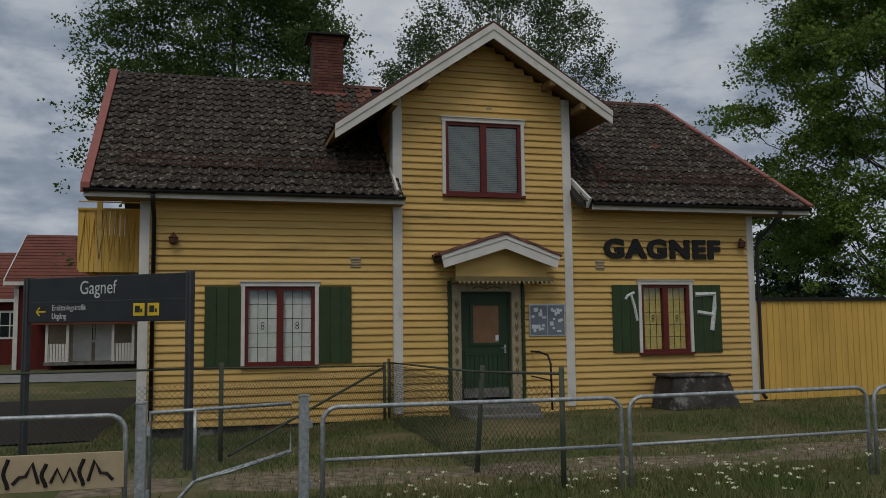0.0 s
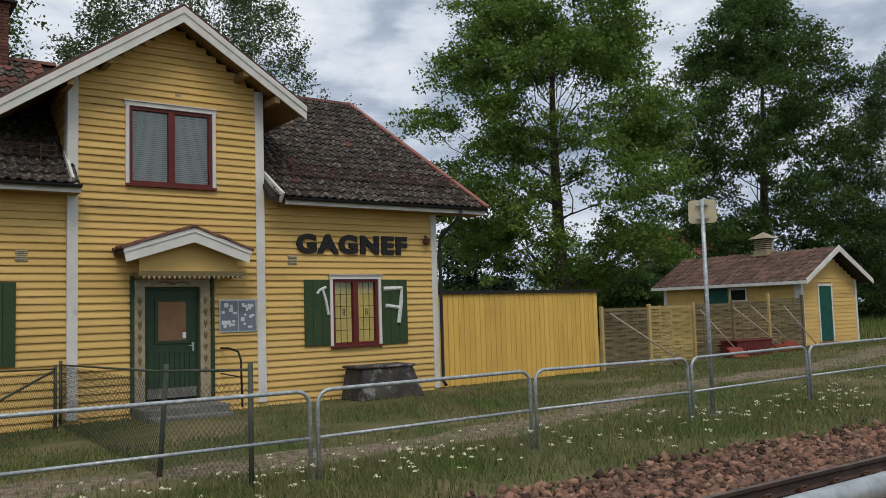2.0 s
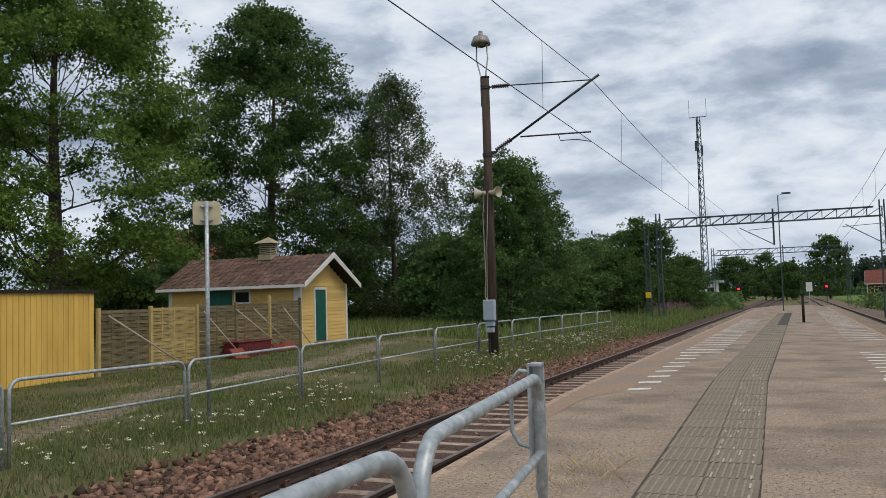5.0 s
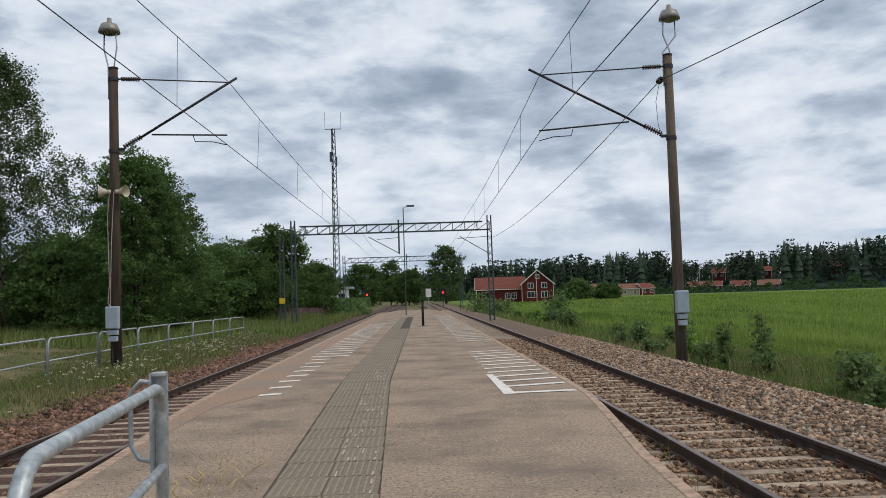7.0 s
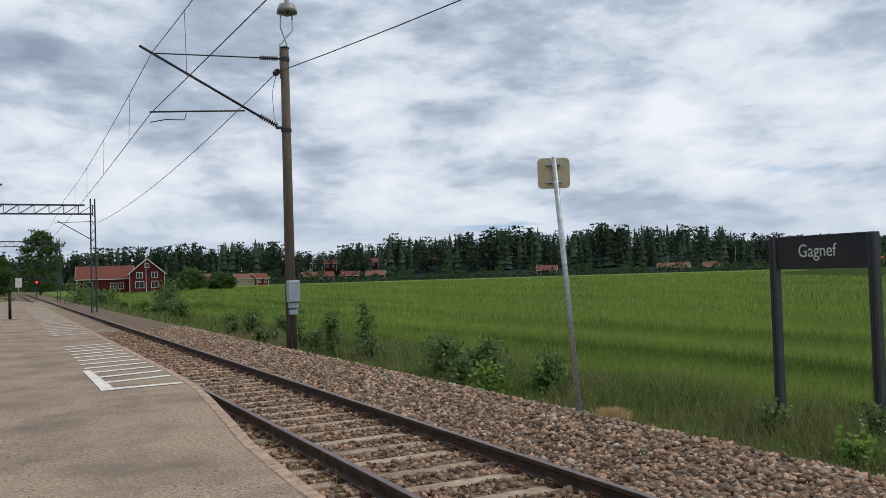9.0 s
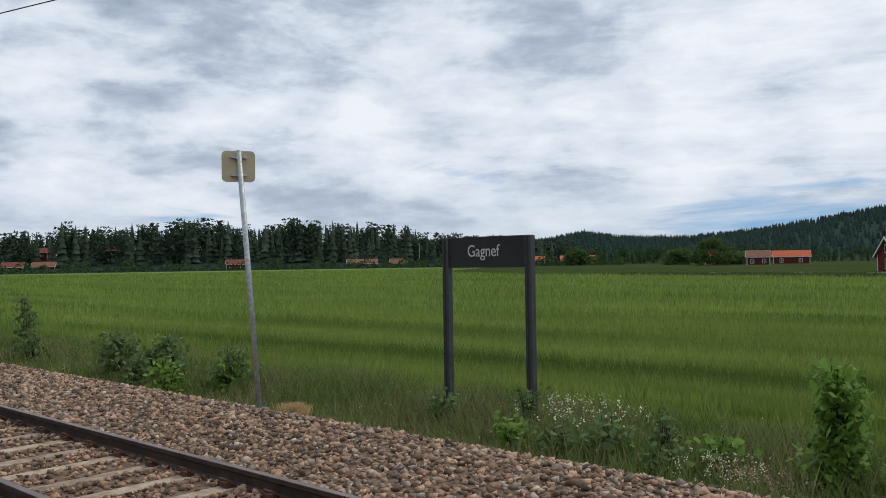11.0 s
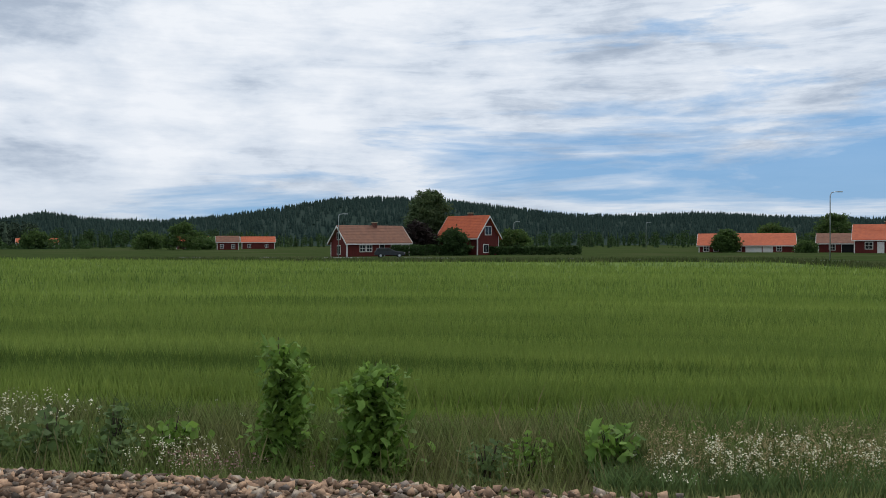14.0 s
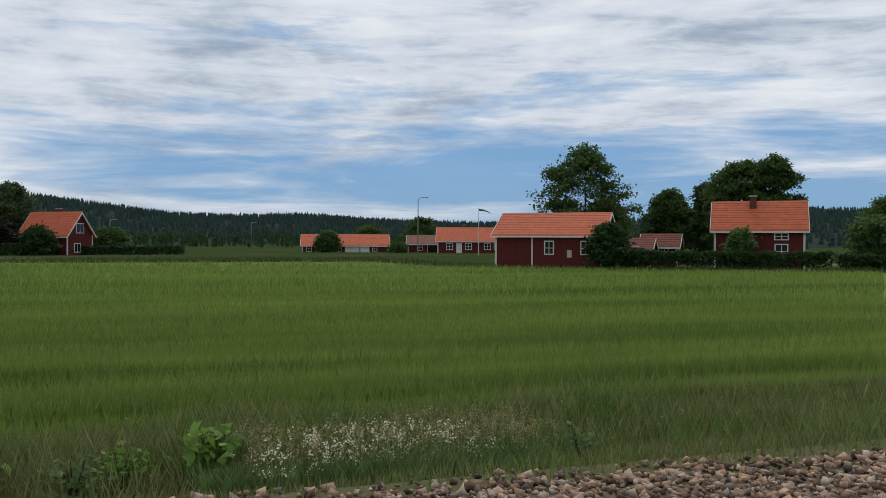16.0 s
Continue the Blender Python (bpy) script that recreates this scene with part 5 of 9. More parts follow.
# station name sign beside the eastern track
sg = thing("station_sign", "dark charcoal station name sign on two grooved posts in the grass", "sign", (9.3, 7.40, gz(9.3, 7.4)), "station signs", rz=0)
z0 = gz(9.3, 7.4)
for y in (0.72, -0.75):
    pst = part("post", Shape().box(-0.05, 0.05, y - 0.055, y + 0.055, -0.2, 1.90 - z0), M_SIGNPOST, sg, "grooved charcoal post", bevel=0.006)
    part("groove", Shape().box(-0.053, -0.049, y - 0.014, y + 0.014, 0, 1.88 - z0).box(-0.053, -0.049, y + 0.03, y + 0.036, 0, 1.88 - z0), M_SIGN, pst)
brd = part("board", Shape().box(-0.03, 0.03, -0.695, 0.665, 1.47 - z0, 1.885 - z0), M_SIGN, sg, "charcoal sign board", bevel=0.006)
part("board_edge", Shape().box(-0.035, 0.035, -0.695, 0.665, 1.885 - z0, 1.90 - z0), M_SIGNPOST, brd)
lettering("sign_name", "Gagnef", 0.235, 0.002, pose(-0.034, 0.31, 1.625 - z0, 90, 0, -90), M_LETTER, brd, squeeze=0.86)


def back_sign(x, y, zb, zt, w, h, yaw, lean=(0, 0)):
    t = thing("track_sign", "cream sign plate seen from behind on a galvanized post", "sign", (x, y, zb), "square track signs")
    part("post", Shape().tube([(0, 0, -0.15), (lean[0], lean[1], zt - zb)], 0.036, 10), M_GALV, t, smooth=True)
    part("foot", Shape().box(-0.09, 0.09, -0.09, 0.09, -0.15, 0.05), M_CONC, t, bevel=0.015)
    s = Shape()
    c, n = 0.06, 5
    poly = []
    for cx, cz, a0 in ((w / 2 - c, h / 2 - c, 0), (-w / 2 + c, h / 2 - c, 90), (-w / 2 + c, -h / 2 + c, 180), (w / 2 - c, -h / 2 + c, 270)):
        poly += [(cx + c * math.cos(radians(a0 + 90 * k / n)), 0.04, cz + c * math.sin(radians(a0 + 90 * k / n))) for k in range(n + 1)]
    s.prism(poly, (0, 0.006, 0))
    pl = part("plate", s, M_PLATE, t, "cream plate")
    pl.matrix_local = pose(lean[0], lean[1], zt - zb - h / 2, 0, 0, yaw)
    part("bracket", Shape().box(-0.10, 0.10, -0.01, 0.04, 0.10, 0.13).box(-0.10, 0.10, -0.01, 0.04, -0.13, -0.10), M_GALV, pl, "mounting brackets")
    return t


back_sign(-9.18, 11.7, gz(-9.18, 11.7), 3.37, 0.46, 0.40, 38)
back_sign(6.60, 8.92, gz(6.60, 8.92), 3.02, 0.42, 0.40, -30, lean=(-0.14, 0.215))

# plank fence beside the house
fx = -17.72
fence = thing("plank_fence", "ochre vertical plank fence with dark capping", "fence", (fx, 12.06, -0.28))
part("backing", Shape().box(-0.06, -0.02, 0, 5.70, 0.02, 2.33), M_YELLOW_FENCE, fence, "ochre boards behind the battens")
n = 33
for i in range(n):
    a = 5.70 * i / n
    part("plank", Shape().box(-0.018, 0.004, a + 0.004, a + 5.70 / n - 0.004, 0.0, 2.34), M_YELLOW_FENCE, fence)
    part("batten", Shape().box(0.005, 0.026, a - 0.018, a + 0.018, 0.0, 2.34), M_YELLOW_FENCE, fence, "", bevel=0.004)
part("capping", Shape().box(-0.10, 0.07, -0.05, 5.76, 2.34, 2.42), M_BLACK, fence, "dark felt capping")

# woven fence
wf = thing("woven_fence", "woven slat garden fence, yellowed and weathered grey panels", "fence", (-17.72, 17.9, -0.25))
wb = [0, 2.05, 4.15, 6.2, 8.2, 10.25]
for k, (a, b_) in enumerate(zip(wb, wb[1:])):
    m_ = M_WEAVE if k == 1 else M_GREYWOOD
    base = gz(-17.7, 17.9 + a) + 0.25
    for r in range(17):
        s = Shape()
        z = base + 0.06 + r * 0.103
        pts = []
        for i in range(9):
            y = a + 0.06 + (b_ - a - 0.12) * i / 8
            off = 0.028 * math.sin(math.pi * i / 2 + (math.pi if r % 2 else 0))
            pts.append((off, y))
        for (x1, y1), (x2, y2) in zip(pts, pts[1:]):
            s.add([(x1, y1, z), (x2, y2, z), (x2 + 0.006, y2, z + 0.092), (x1 + 0.006, y1, z + 0.092)], [(0, 1, 2, 3)])
        part("slat", s, m_, wf)
    for i in (1, 2, 3):
        y = a + (b_ - a) * i / 4
        part("stake", Shape().box(-0.012, 0.012, y - 0.018, y + 0.018, base, base + 1.82), m_, wf)
for i, y in enumerate(wb):
    base = gz(-17.7, 17.9 + y) + 0.25
    part("fence_post", Shape().box(-0.03, 0.07, y - 0.05, y + 0.05, base - 0.2, base + (2.0 if i == 4 else 1.86)), M_WEAVE if i in (0, 1, 2, 4) else M_GREYWOOD, wf, "", bevel=0.006)


# tools leaning on the fence
def leaning_tool(name, label, foot, head, r, blade, bmat):
    t = thing(name, label, "tool", foot, "tools on the fence")
    d = Vector(head) - Vector(foot)
    part("handle", Shape().tube([(0, 0, 0.1), d], r, 7), M_HANDLE, t, "wooden handle", smooth=True)
    w, h = blade
    u = d.normalized()
    side = Vector((0.55, 0.83, 0))
    part("blade", Shape().add([side * -w / 2, side * w / 2, side * w / 2 + u * h, side * -w / 2 + u * h,
                               side * -w / 2 + Vector((0.05, 0, 0.03)), side * w / 2 + Vector((0.05, 0, 0.03)), side * w / 2 + u * h + Vector((0.05, 0, 0.03)), side * -w / 2 + u * h + Vector((0.05, 0, 0.03))],
                              [(3, 2, 1, 0), (4, 5, 6, 7), (0, 1, 5, 4), (1, 2, 6, 5), (2, 3, 7, 6), (3, 0, 4, 7)]), bmat, t)
    return t


leaning_tool("broom", "long-handled yard broom leaning on the woven fence", (-16.7, 20.2, gz(-16.7, 20.2) + 0.02), (-17.62, 18.2, 1.42), 0.025, (0.38, 0.18), M_GREYWOOD)
leaning_tool("snow_shovel", "faded red snow shovel leaning on the woven fence", (-16.75, 23.1, gz(-16.75, 23.1) + 0.02), (-17.62, 22.3, 1.45), 0.02, (0.45, 0.40), M_REDTOOL)
leaning_tool("snow_shovel", "faded red snow shovel leaning on the woven fence", (-16.8, 25.6, gz(-16.8, 25.6) + 0.02), (-17.62, 24.0, 1.50), 0.022, (0.45, 0.38), M_REDTOOL)
leaning_tool("snow_shovel", "faded red snow shovel leaning on the woven fence", (-16.8, 26.2, gz(-16.8, 26.2) + 0.02), (-17.62, 25.0, 1.52), 0.02, (0.45, 0.40), M_REDTOOL)
leaning_tool("rake", "wooden rake leaning on the woven fence", (-16.9, 27.6, gz(-16.9, 27.6) + 0.02), (-17.62, 26.9, 1.50), 0.02, (0.12, 0.10), M_GREYWOOD)
bx = thing("sand_box", "low dark red boarded box by the woven fence", "box", (-17.3, 24.2, gz(-17.3, 24.2)))
for i in range(11):
    part("box_board", Shape().box(0.30, 0.33, -0.95 + i * 0.17, -0.95 + i * 0.17 + 0.16, 0.0, 0.50), M_REDBOX, bx)
part("box_body", Shape().box(-0.30, 0.295, -0.93, 0.90, 0.0, 0.48), M_REDBOX, bx)
part("box_lid", Shape().box(-0.33, 0.36, -0.98, 0.95, 0.50, 0.54), M_REDBOX, bx, bevel=0.006)

# old plinth against the house wall
pl = thing("concrete_plinth", "old blackened concrete block with flaking pale patches against the wall", "block", (-16.85, 9.78, -0.32))
me = Shape()
me.add([(-0.45, -0.74, 0), (0.45, -0.72, 0), (0.45, 0.98, 0), (-0.45, 0.98, 0), (-0.36, -0.66, 0.70), (0.34, -0.60, 0.70), (0.32, 0.74, 0.74), (-0.36, 0.74, 0.74)],
       [(3, 2, 1, 0), (4, 5, 6, 7), (0, 1, 5, 4), (1, 2, 6, 5), (2, 3, 7, 6), (3, 0, 4, 7)])
part("block", me, M_DARKCONC, pl, "flaking dark concrete", bevel=0.03)
part("slab", Shape().box(-0.44, 0.38, -0.70, 0.78, 0.71, 0.77), M_DARKCONC, pl, "worn top slab", bevel=0.02)

# ---------------------------------------------------------------- shed
shed = thing("garden_shed", "small ochre boarded shed with dark tiled roof and roof vent", "shed", (-17.8, 28.3, 0.0))
SX0, SX1, SY1 = -6.3, 0.0, 3.7
part("shed_wall", Shape().box(SX0, SX1 - 0.02, 0.02, SY1, -0.05, 2.4).prism([(SX0, 0.02, 2.4), (SX0, SY1, 2.4), (SX0, SY1 / 2, 3.42)], (SX1 - SX0 - 0.02, 0, 0)), M_YELLOW, shed, "ochre walls")
i = 0
z = 0.0
while z < 3.3:
    a, b_ = 0.0, SY1
    if z > 2.3:
        k = (z - 2.3) / 1.05
        a, b_ = SY1 / 2 * k, SY1 - SY1 / 2 * k
    for y0, y1 in minus((a, b_), [(1.05, 2.0)] if z < 2.2 else []):
        if y1 - y0 > 0.1:
            part("shed_board", Shape().prism([(-0.02, y0, z), (0.014, y0, z), (0.0, y0, z + 0.15), (-0.02, y0, z + 0.15)], (0, y1 - y0, 0)), M_YELLOW, shed)
    if z < 2.3:
        for x0, x1 in minus((SX0, SX1 - 0.02), [(-4.35, -2.2)] if z > 1.6 else []):
            part("shed_board", Shape().prism([(x0, 0.02, z), (x0, -0.014, z), (x0, 0.0, z + 0.15), (x0, 0.02, z + 0.15)], (x1 - x0, 0, 0)), M_YELLOW, shed)
    z += 0.145
for x0, x1, y0, y1 in ((-0.05, 0.035, -0.03, 0.12), (-0.05, 0.035, SY1 - 0.10, SY1 + 0.03), (-0.24, 0.03, -0.035, -0.016), (SX0 - 0.02, SX0 + 0.15, -0.035, -0.016)):
    part("corner_board", Shape().box(x0, x1, y0, y1, -0.02, 2.42), M_WHITE, shed, "white corner board")
d_ = part("shed_door", Shape().box(-0.01, 0.02, 1.12, 1.93, 0.14, 2.18), M_TEAL, shed, "teal plank door")
for i in range(6):
    part("door_plank", Shape().box(0.02, 0.032, 1.13 + i * 0.133, 1.13 + i * 0.133 + 0.126, 0.16, 2.16), M_TEAL, d_)
part("door_casing", Shape().box(-0.01, 0.04, 1.04, 1.12, 0.10, 2.26).box(-0.01, 0.04, 1.93, 2.01, 0.10, 2.26).box(-0.01, 0.045, 1.02, 2.03, 2.18, 2.27), M_WHITE, shed, "white door casing")
part("shed_step", Shape().box(0.03, 0.55, 0.95, 2.1, -0.1, 0.10), M_BROWN, shed, "low door step", bevel=0.01)
w_ = part("shed_window", Shape().box(-3.05, -2.25, -0.03, 0.0, 1.68, 2.22), M_WHITE, shed, "small white-framed window")
part("pane", Shape().box(-2.97, -2.33, -0.034, -0.029, 1.75, 2.15), M_DARK, w_)
part("shed_shutter", Shape().box(-4.25, -3.15, -0.03, 0.0, 1.3, 2.25), M_TEAL, shed, "teal shutter")
rp = [(-0.42, 2.36), (SY1 / 2, 3.62), (SY1 + 0.42, 2.36)]
part("shed_roof", Shape().prism([(SX0 - 0.35, rp[0][0], rp[0][1]), (SX0 - 0.35, rp[1][0], rp[1][1]), (SX0 - 0.35, rp[2][0], rp[2][1]), (SX0 - 0.35, rp[2][0], rp[2][1] - 0.07),
                                 (SX0 - 0.35, rp[1][0], rp[1][1] - 0.08), (SX0 - 0.35, rp[0][0], rp[0][1] - 0.07)], (SX1 - SX0 + 0.85, 0, 0)), M_DECK, shed, "roof deck")
M_SHEDTILE = mat("brown_roof_tile", (0.16, 0.085, 0.06), 0.9, color2=(0.085, 0.06, 0.048), scale=5, detail=7, bump=0.5, per_object=0.3, stains=(0.20, 0.15, 0.12), stain_scale=3, stain_amount=(0.58, 0.72))
th = math.atan2(rp[1][1] - rp[0][1], rp[1][0] - rp[0][0])
sl = math.hypot(rp[1][1] - rp[0][1], rp[1][0] - rp[0][0])
stile = Shape().prism([(0, 0, 0.012), (0.06, 0, 0.0), (0.14, 0, 0.004), (0.20, 0, 0.035), (0.26, 0, 0.04), (0.30, 0, 0.015), (0.30, 0, -0.01), (0, 0, -0.01)], (0, 0.34, 0)).mesh("roof_tile", M_SHEDTILE)
for r in range(8):
    for c in range(24):
        ob = part("roof_tile", stile, None, shed)
        u = r * sl / 8 - 0.02
        ob.matrix_local = Matrix.LocRotScale((SX0 - 0.35 + c * 0.298, rp[0][0] + u * math.cos(th), rp[0][1] + 0.02 + u * math.sin(th) + 0.004 * ((r * 5 + c * 3) % 4)), Euler((th - 0.04, 0, 0)), None)
for p, q in ((rp[0], rp[1]), (rp[2], rp[1])):
    part("bargeboard", Shape().prism([(0.49, p[0], p[1] + 0.06), (0.49, q[0], q[1] + 0.07), (0.49, q[0], q[1] - 0.16), (0.49, p[0], p[1] - 0.12)], (0.03, 0, 0)), M_WHITE, shed, "white bargeboard")
part("fascia", Shape().box(SX0 - 0.35, 0.49, rp[0][0] - 0.02, rp[0][0] + 0.01, rp[0][1] - 0.10, rp[0][1] + 0.02), M_WHITE, shed, "white fascia")
vent = part("roof_vent", Shape().box(-2.95, -2.35, SY1 / 2 - 0.30, SY1 / 2 + 0.30, 3.4, 3.72).box(-3.02, -2.28, SY1 / 2 - 0.37, SY1 / 2 + 0.37, 3.50, 3.56), M_CREAM, shed, "pale louvred roof vent")
for k in range(6):
    part("louvre", Shape().box(-2.92, -2.38, SY1 / 2 - 0.27, SY1 / 2 + 0.27, 3.74 + k * 0.075, 3.78 + k * 0.075), M_CREAM, vent)
# near-black core puts the shade between the louvres into its colour
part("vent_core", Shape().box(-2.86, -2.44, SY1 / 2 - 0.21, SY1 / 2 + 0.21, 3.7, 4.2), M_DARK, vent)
part("vent_cap", Shape().add([(-3.08, SY1 / 2 - 0.43, 4.20), (-2.22, SY1 / 2 - 0.43, 4.20), (-2.22, SY1 / 2 + 0.43, 4.20), (-3.08, SY1 / 2 + 0.43, 4.20), (-2.65, SY1 / 2, 4.48)],
                             [(3, 2, 1, 0), (0, 1, 4), (1, 2, 4), (2, 3, 4), (3, 0, 4)]), M_CREAM, vent, "pyramid cap")

# ---------------------------------------------------------------- overhead line
M_POLE = mat("tarred_wood_pole", (0.085, 0.058, 0.042), 0.85, color2=(0.05, 0.036, 0.028), scale=5, detail=7, bump=0.6, stretch=(2.5, 2.5, 0.25))
M_POLE_PALE = mat("greyed_wood_pole", (0.15, 0.115, 0.088), 0.85, color2=(0.10, 0.078, 0.06), scale=5, detail=7, bump=0.6, stretch=(2.5, 2.5, 0.25))
M_STEEL = mat("dark_steel", (0.06, 0.06, 0.065), 0.6, 0.5, scale=8)
M_TRUSS = mat("green_grey_steel", (0.075, 0.10, 0.105), 0.6, 0.3, color2=(0.055, 0.075, 0.08), scale=3)
M_INSUL = mat("brown_insulator", (0.045, 0.022, 0.02), 0.25, scale=5)
M_BOXGREY = mat("grey_enamel", (0.36, 0.42, 0.47), 0.5, color2=(0.31, 0.37, 0.42), scale=4)
M_HORN = mat("beige_plastic", (0.55, 0.50, 0.38), 0.5, color2=(0.47, 0.43, 0.33), scale=5)
M_LAMPHOOD = mat("grey_lamp_hood", (0.30, 0.28, 0.25), 0.5, 0.3, color2=(0.22, 0.21, 0.19), scale=9)
M_LAMPGLASS = glass("lamp_glass", (0.85, 0.85, 0.8))
M_CABLE = mat("pale_cable", (0.42, 0.38, 0.32), 0.7, scale=5)


def ribs(s, p, q, n, r0, r1):
    p, q = Vector(p), Vector(q)
    for k in range(n):
        a, b_ = p.lerp(q, k / n), p.lerp(q, (k + 0.5) / n)
        s.tube([a, b_], r1, 9)
    s.tube([p, q], r0, 7)


def line_pole(x, y, zb, zt, side, dims, wood, horns):
    """A wooden pole with lamp, stay, strut and steady arm towards the track; side is +1 when the track lies at larger x."""
    t = thing("line_pole", "tall wooden overhead-line pole with lamp, bracket arms and grey box", "pole", (x, y, zb), "overhead line poles")
    H = zt - zb
    part("shaft", Shape().tube([(0, 0, -0.3), (0, 0, H * 0.5), (0, 0, H)], 0.155, 14, 0.118), wood, t, "tarred wooden shaft", smooth=True)
    part("cap", Shape().rings((0, 0, H), [(0.135, -0.03), (0.14, 0.0), (0.05, 0.03)], 12), M_STEEL, t)
    lamp = part("lamp_hood", Shape().rings((-0.10 * side, 0, H + 1.0), [(0.30, 0.0), (0.28, 0.10), (0.22, 0.24), (0.07, 0.30), (0.06, 0.42)], 14), M_LAMPHOOD, t, "grey dome lamp hood", smooth=True)
    part("lamp_glass", Shape().rings((-0.10 * side, 0, H + 0.93), [(0.10, 0.0), (0.24, 0.05), (0.26, 0.075)], 12), M_LAMPGLASS, lamp, "lamp glass")
    part("lamp_bracket", Shape().tube([(-0.13, 0.0, H - 0.9), (-0.14, 0, H + 0.05), (-0.28 * side, 0.08, H + 0.55), (-0.27 * side, 0.08, H + 1.05)], 0.022, 7)
         .tube([(0.05, -0.05, H - 0.1), (0.05, -0.05, H + 0.1), (0.12 * side, -0.05, H + 0.55), (0.10 * side, -0.05, H + 1.02)], 0.022, 7), M_GALV, t, "bent lamp tubes", smooth=True)
    tie_z, arm_z, tip, arm_end, h_from, h_to, h_z = dims
    s = Shape()
    ribs(s, (0.22 * side, 0, tie_z), (0.75 * side, 0, tie_z - 0.02), 8, 0.02, 0.062)
    part("insulator", s, M_INSUL, t, "ribbed brown insulator")
    s = Shape()
    ribs(s, (0.28 * side, 0, arm_z + 0.12), (0.78 * side, 0, arm_z + 0.12 + 0.5 * (arm_end[1] - arm_z) / abs(arm_end[0])), 8, 0.025, 0.072)
    part("insulator", s, M_INSUL, t, "ribbed brown insulator")
    s = Shape()
    part("stay", Shape().tube([(0.75 * side, 0, tie_z - 0.02), (tip[0] * side, 0, tip[1])], 0.018, 6), M_STEEL, t, "thin stay rod")
    k = (arm_end[1] - arm_z) / arm_end[0]
    part("strut", Shape().tube([(0.7 * side, 0, arm_z + 0.09 + k * 0.45), ((arm_end[0] + 0.25) * side, 0, arm_end[1] + 0.25 * k)], 0.036, 8), M_STEEL, t, "slanting steel strut", smooth=True)
    part("steady_arm", Shape().tube([(h_from * side, 0, h_z[0]), (h_to * side, 0, h_z[1])], 0.024, 7).tube([((h_to - 0.95) * side, 0, h_z[1] + 0.02), ((h_to - 0.9) * side, 0, h_z[1] - 0.16),
         ((h_to - 0.4) * side, 0, h_z[1] - 0.18), (h_to * side, 0, h_z[1] - 0.28)], 0.014, 6), M_STEEL, t, "horizontal steady arm", smooth=True)
    part("band", Shape().rings((0, 0, arm_z - 0.05), [(0.15, 0), (0.15, 0.10)], 12).rings((0, 0, tie_z - 0.05), [(0.14, 0), (0.14, 0.10)], 12).box(0.0, 0.24 * side, -0.02, 0.02, tie_z - 0.02, tie_z + 0.02)
         .box(0.0, 0.3 * side, -0.02, 0.02, arm_z + 0.02, arm_z + 0.10), M_STEEL, t, "steel clamp bands")
    bz = 0.95 - zb if side > 0 else 0.88 - zb
    bxp = part("switch_box", Shape().box(-0.17, 0.17, -0.36, -0.15, bz, bz + 0.62), M_BOXGREY, t, "grey enamelled cable box", bevel=0.02)
    part("box_lid", Shape().box(-0.16, 0.16, -0.375, -0.358, bz + 0.03, bz + 0.59), M_BOXGREY, bxp, bevel=0.006)
    part("small_box", Shape().box(-0.13, 0.13, -0.33, -0.15, bz - 0.16, bz - 0.02).box(-0.11, 0.11, -0.32, -0.15, bz - 0.34, bz - 0.20), M_BOXGREY, t, "small grey box", bevel=0.01)
    if horns:
        hz = 4.75 - zb
        for sgn in (-1, 1):
            hn = part("loudspeaker", Shape().tube([(0.12 * sgn, -0.12, hz), (0.26 * sgn, -0.16, hz), (0.38 * sgn, -0.2, hz)], 0.04, 12, 0.17, cap=False).tube([(0.06 * sgn, -0.1, hz), (0.16 * sgn, -0.13, hz)], 0.06, 10), M_HORN, t, "beige horn loudspeaker", smooth=True)
        part("cable", Shape().tube([(-0.10, -0.13, hz), (-0.16, -0.13, hz - 0.7), (-0.12, -0.15, 2.4), (-0.16, -0.16, bz + 0.7), (-0.06, -0.2, bz + 0.6)], 0.012, 5)
             .tube([(0.02, -0.13, hz), (-0.06, -0.14, hz - 1.5), (-0.10, -0.15, bz + 0.62)], 0.012, 5), M_CABLE, t, "pale cables")
    part("conduit", Shape().tube([(-0.05, -0.16, bz - 0.3), (-0.05, -0.16, -0.1)], 0.025, 6), M_STEEL, t, "cable conduit")
    return t


zl = gz(-8.35, 23.85)
line_pole(-8.35, 23.85, zl, 8.28, 1, (7.95 - zl, 5.9 - zl, (3.25, 7.78 - zl), (3.2, 7.76 - zl), 1.05, 3.15, (6.35 - zl, 6.28 - zl)), M_POLE, True)
zr = gz(7.27, 23.4)
line_pole(7.27, 23.4, zr, 8.16, -1, (7.82 - zr, 5.78 - zr, (3.62, 7.66 - zr), (3.7, 7.70 - zr), 1.18, 3.72, (6.27 - zr, 6.08 - zr)), M_POLE_PALE, False)
part_ins = thing("line_insulator", "dark insulator with a hanging jumper wire on the pole", "insulator", (7.02, 23.4, 7.42))
s = Shape()
ribs(s, (0.0, -0.12, 0), (0.0, 0.12, 0), 4, 0.03, 0.09)
part("body", s, M_INSUL, part_ins)
part("jumper", Shape().tube([(0, 0, 0), (-0.14, 0, -0.6), (-0.10, 0, -1.3), (0.05, 0, -1.62)], 0.008, 5).tube([(0, 0, 0), (0.15, 0, 0.02)], 0.015, 5), M_STEEL, part_ins)


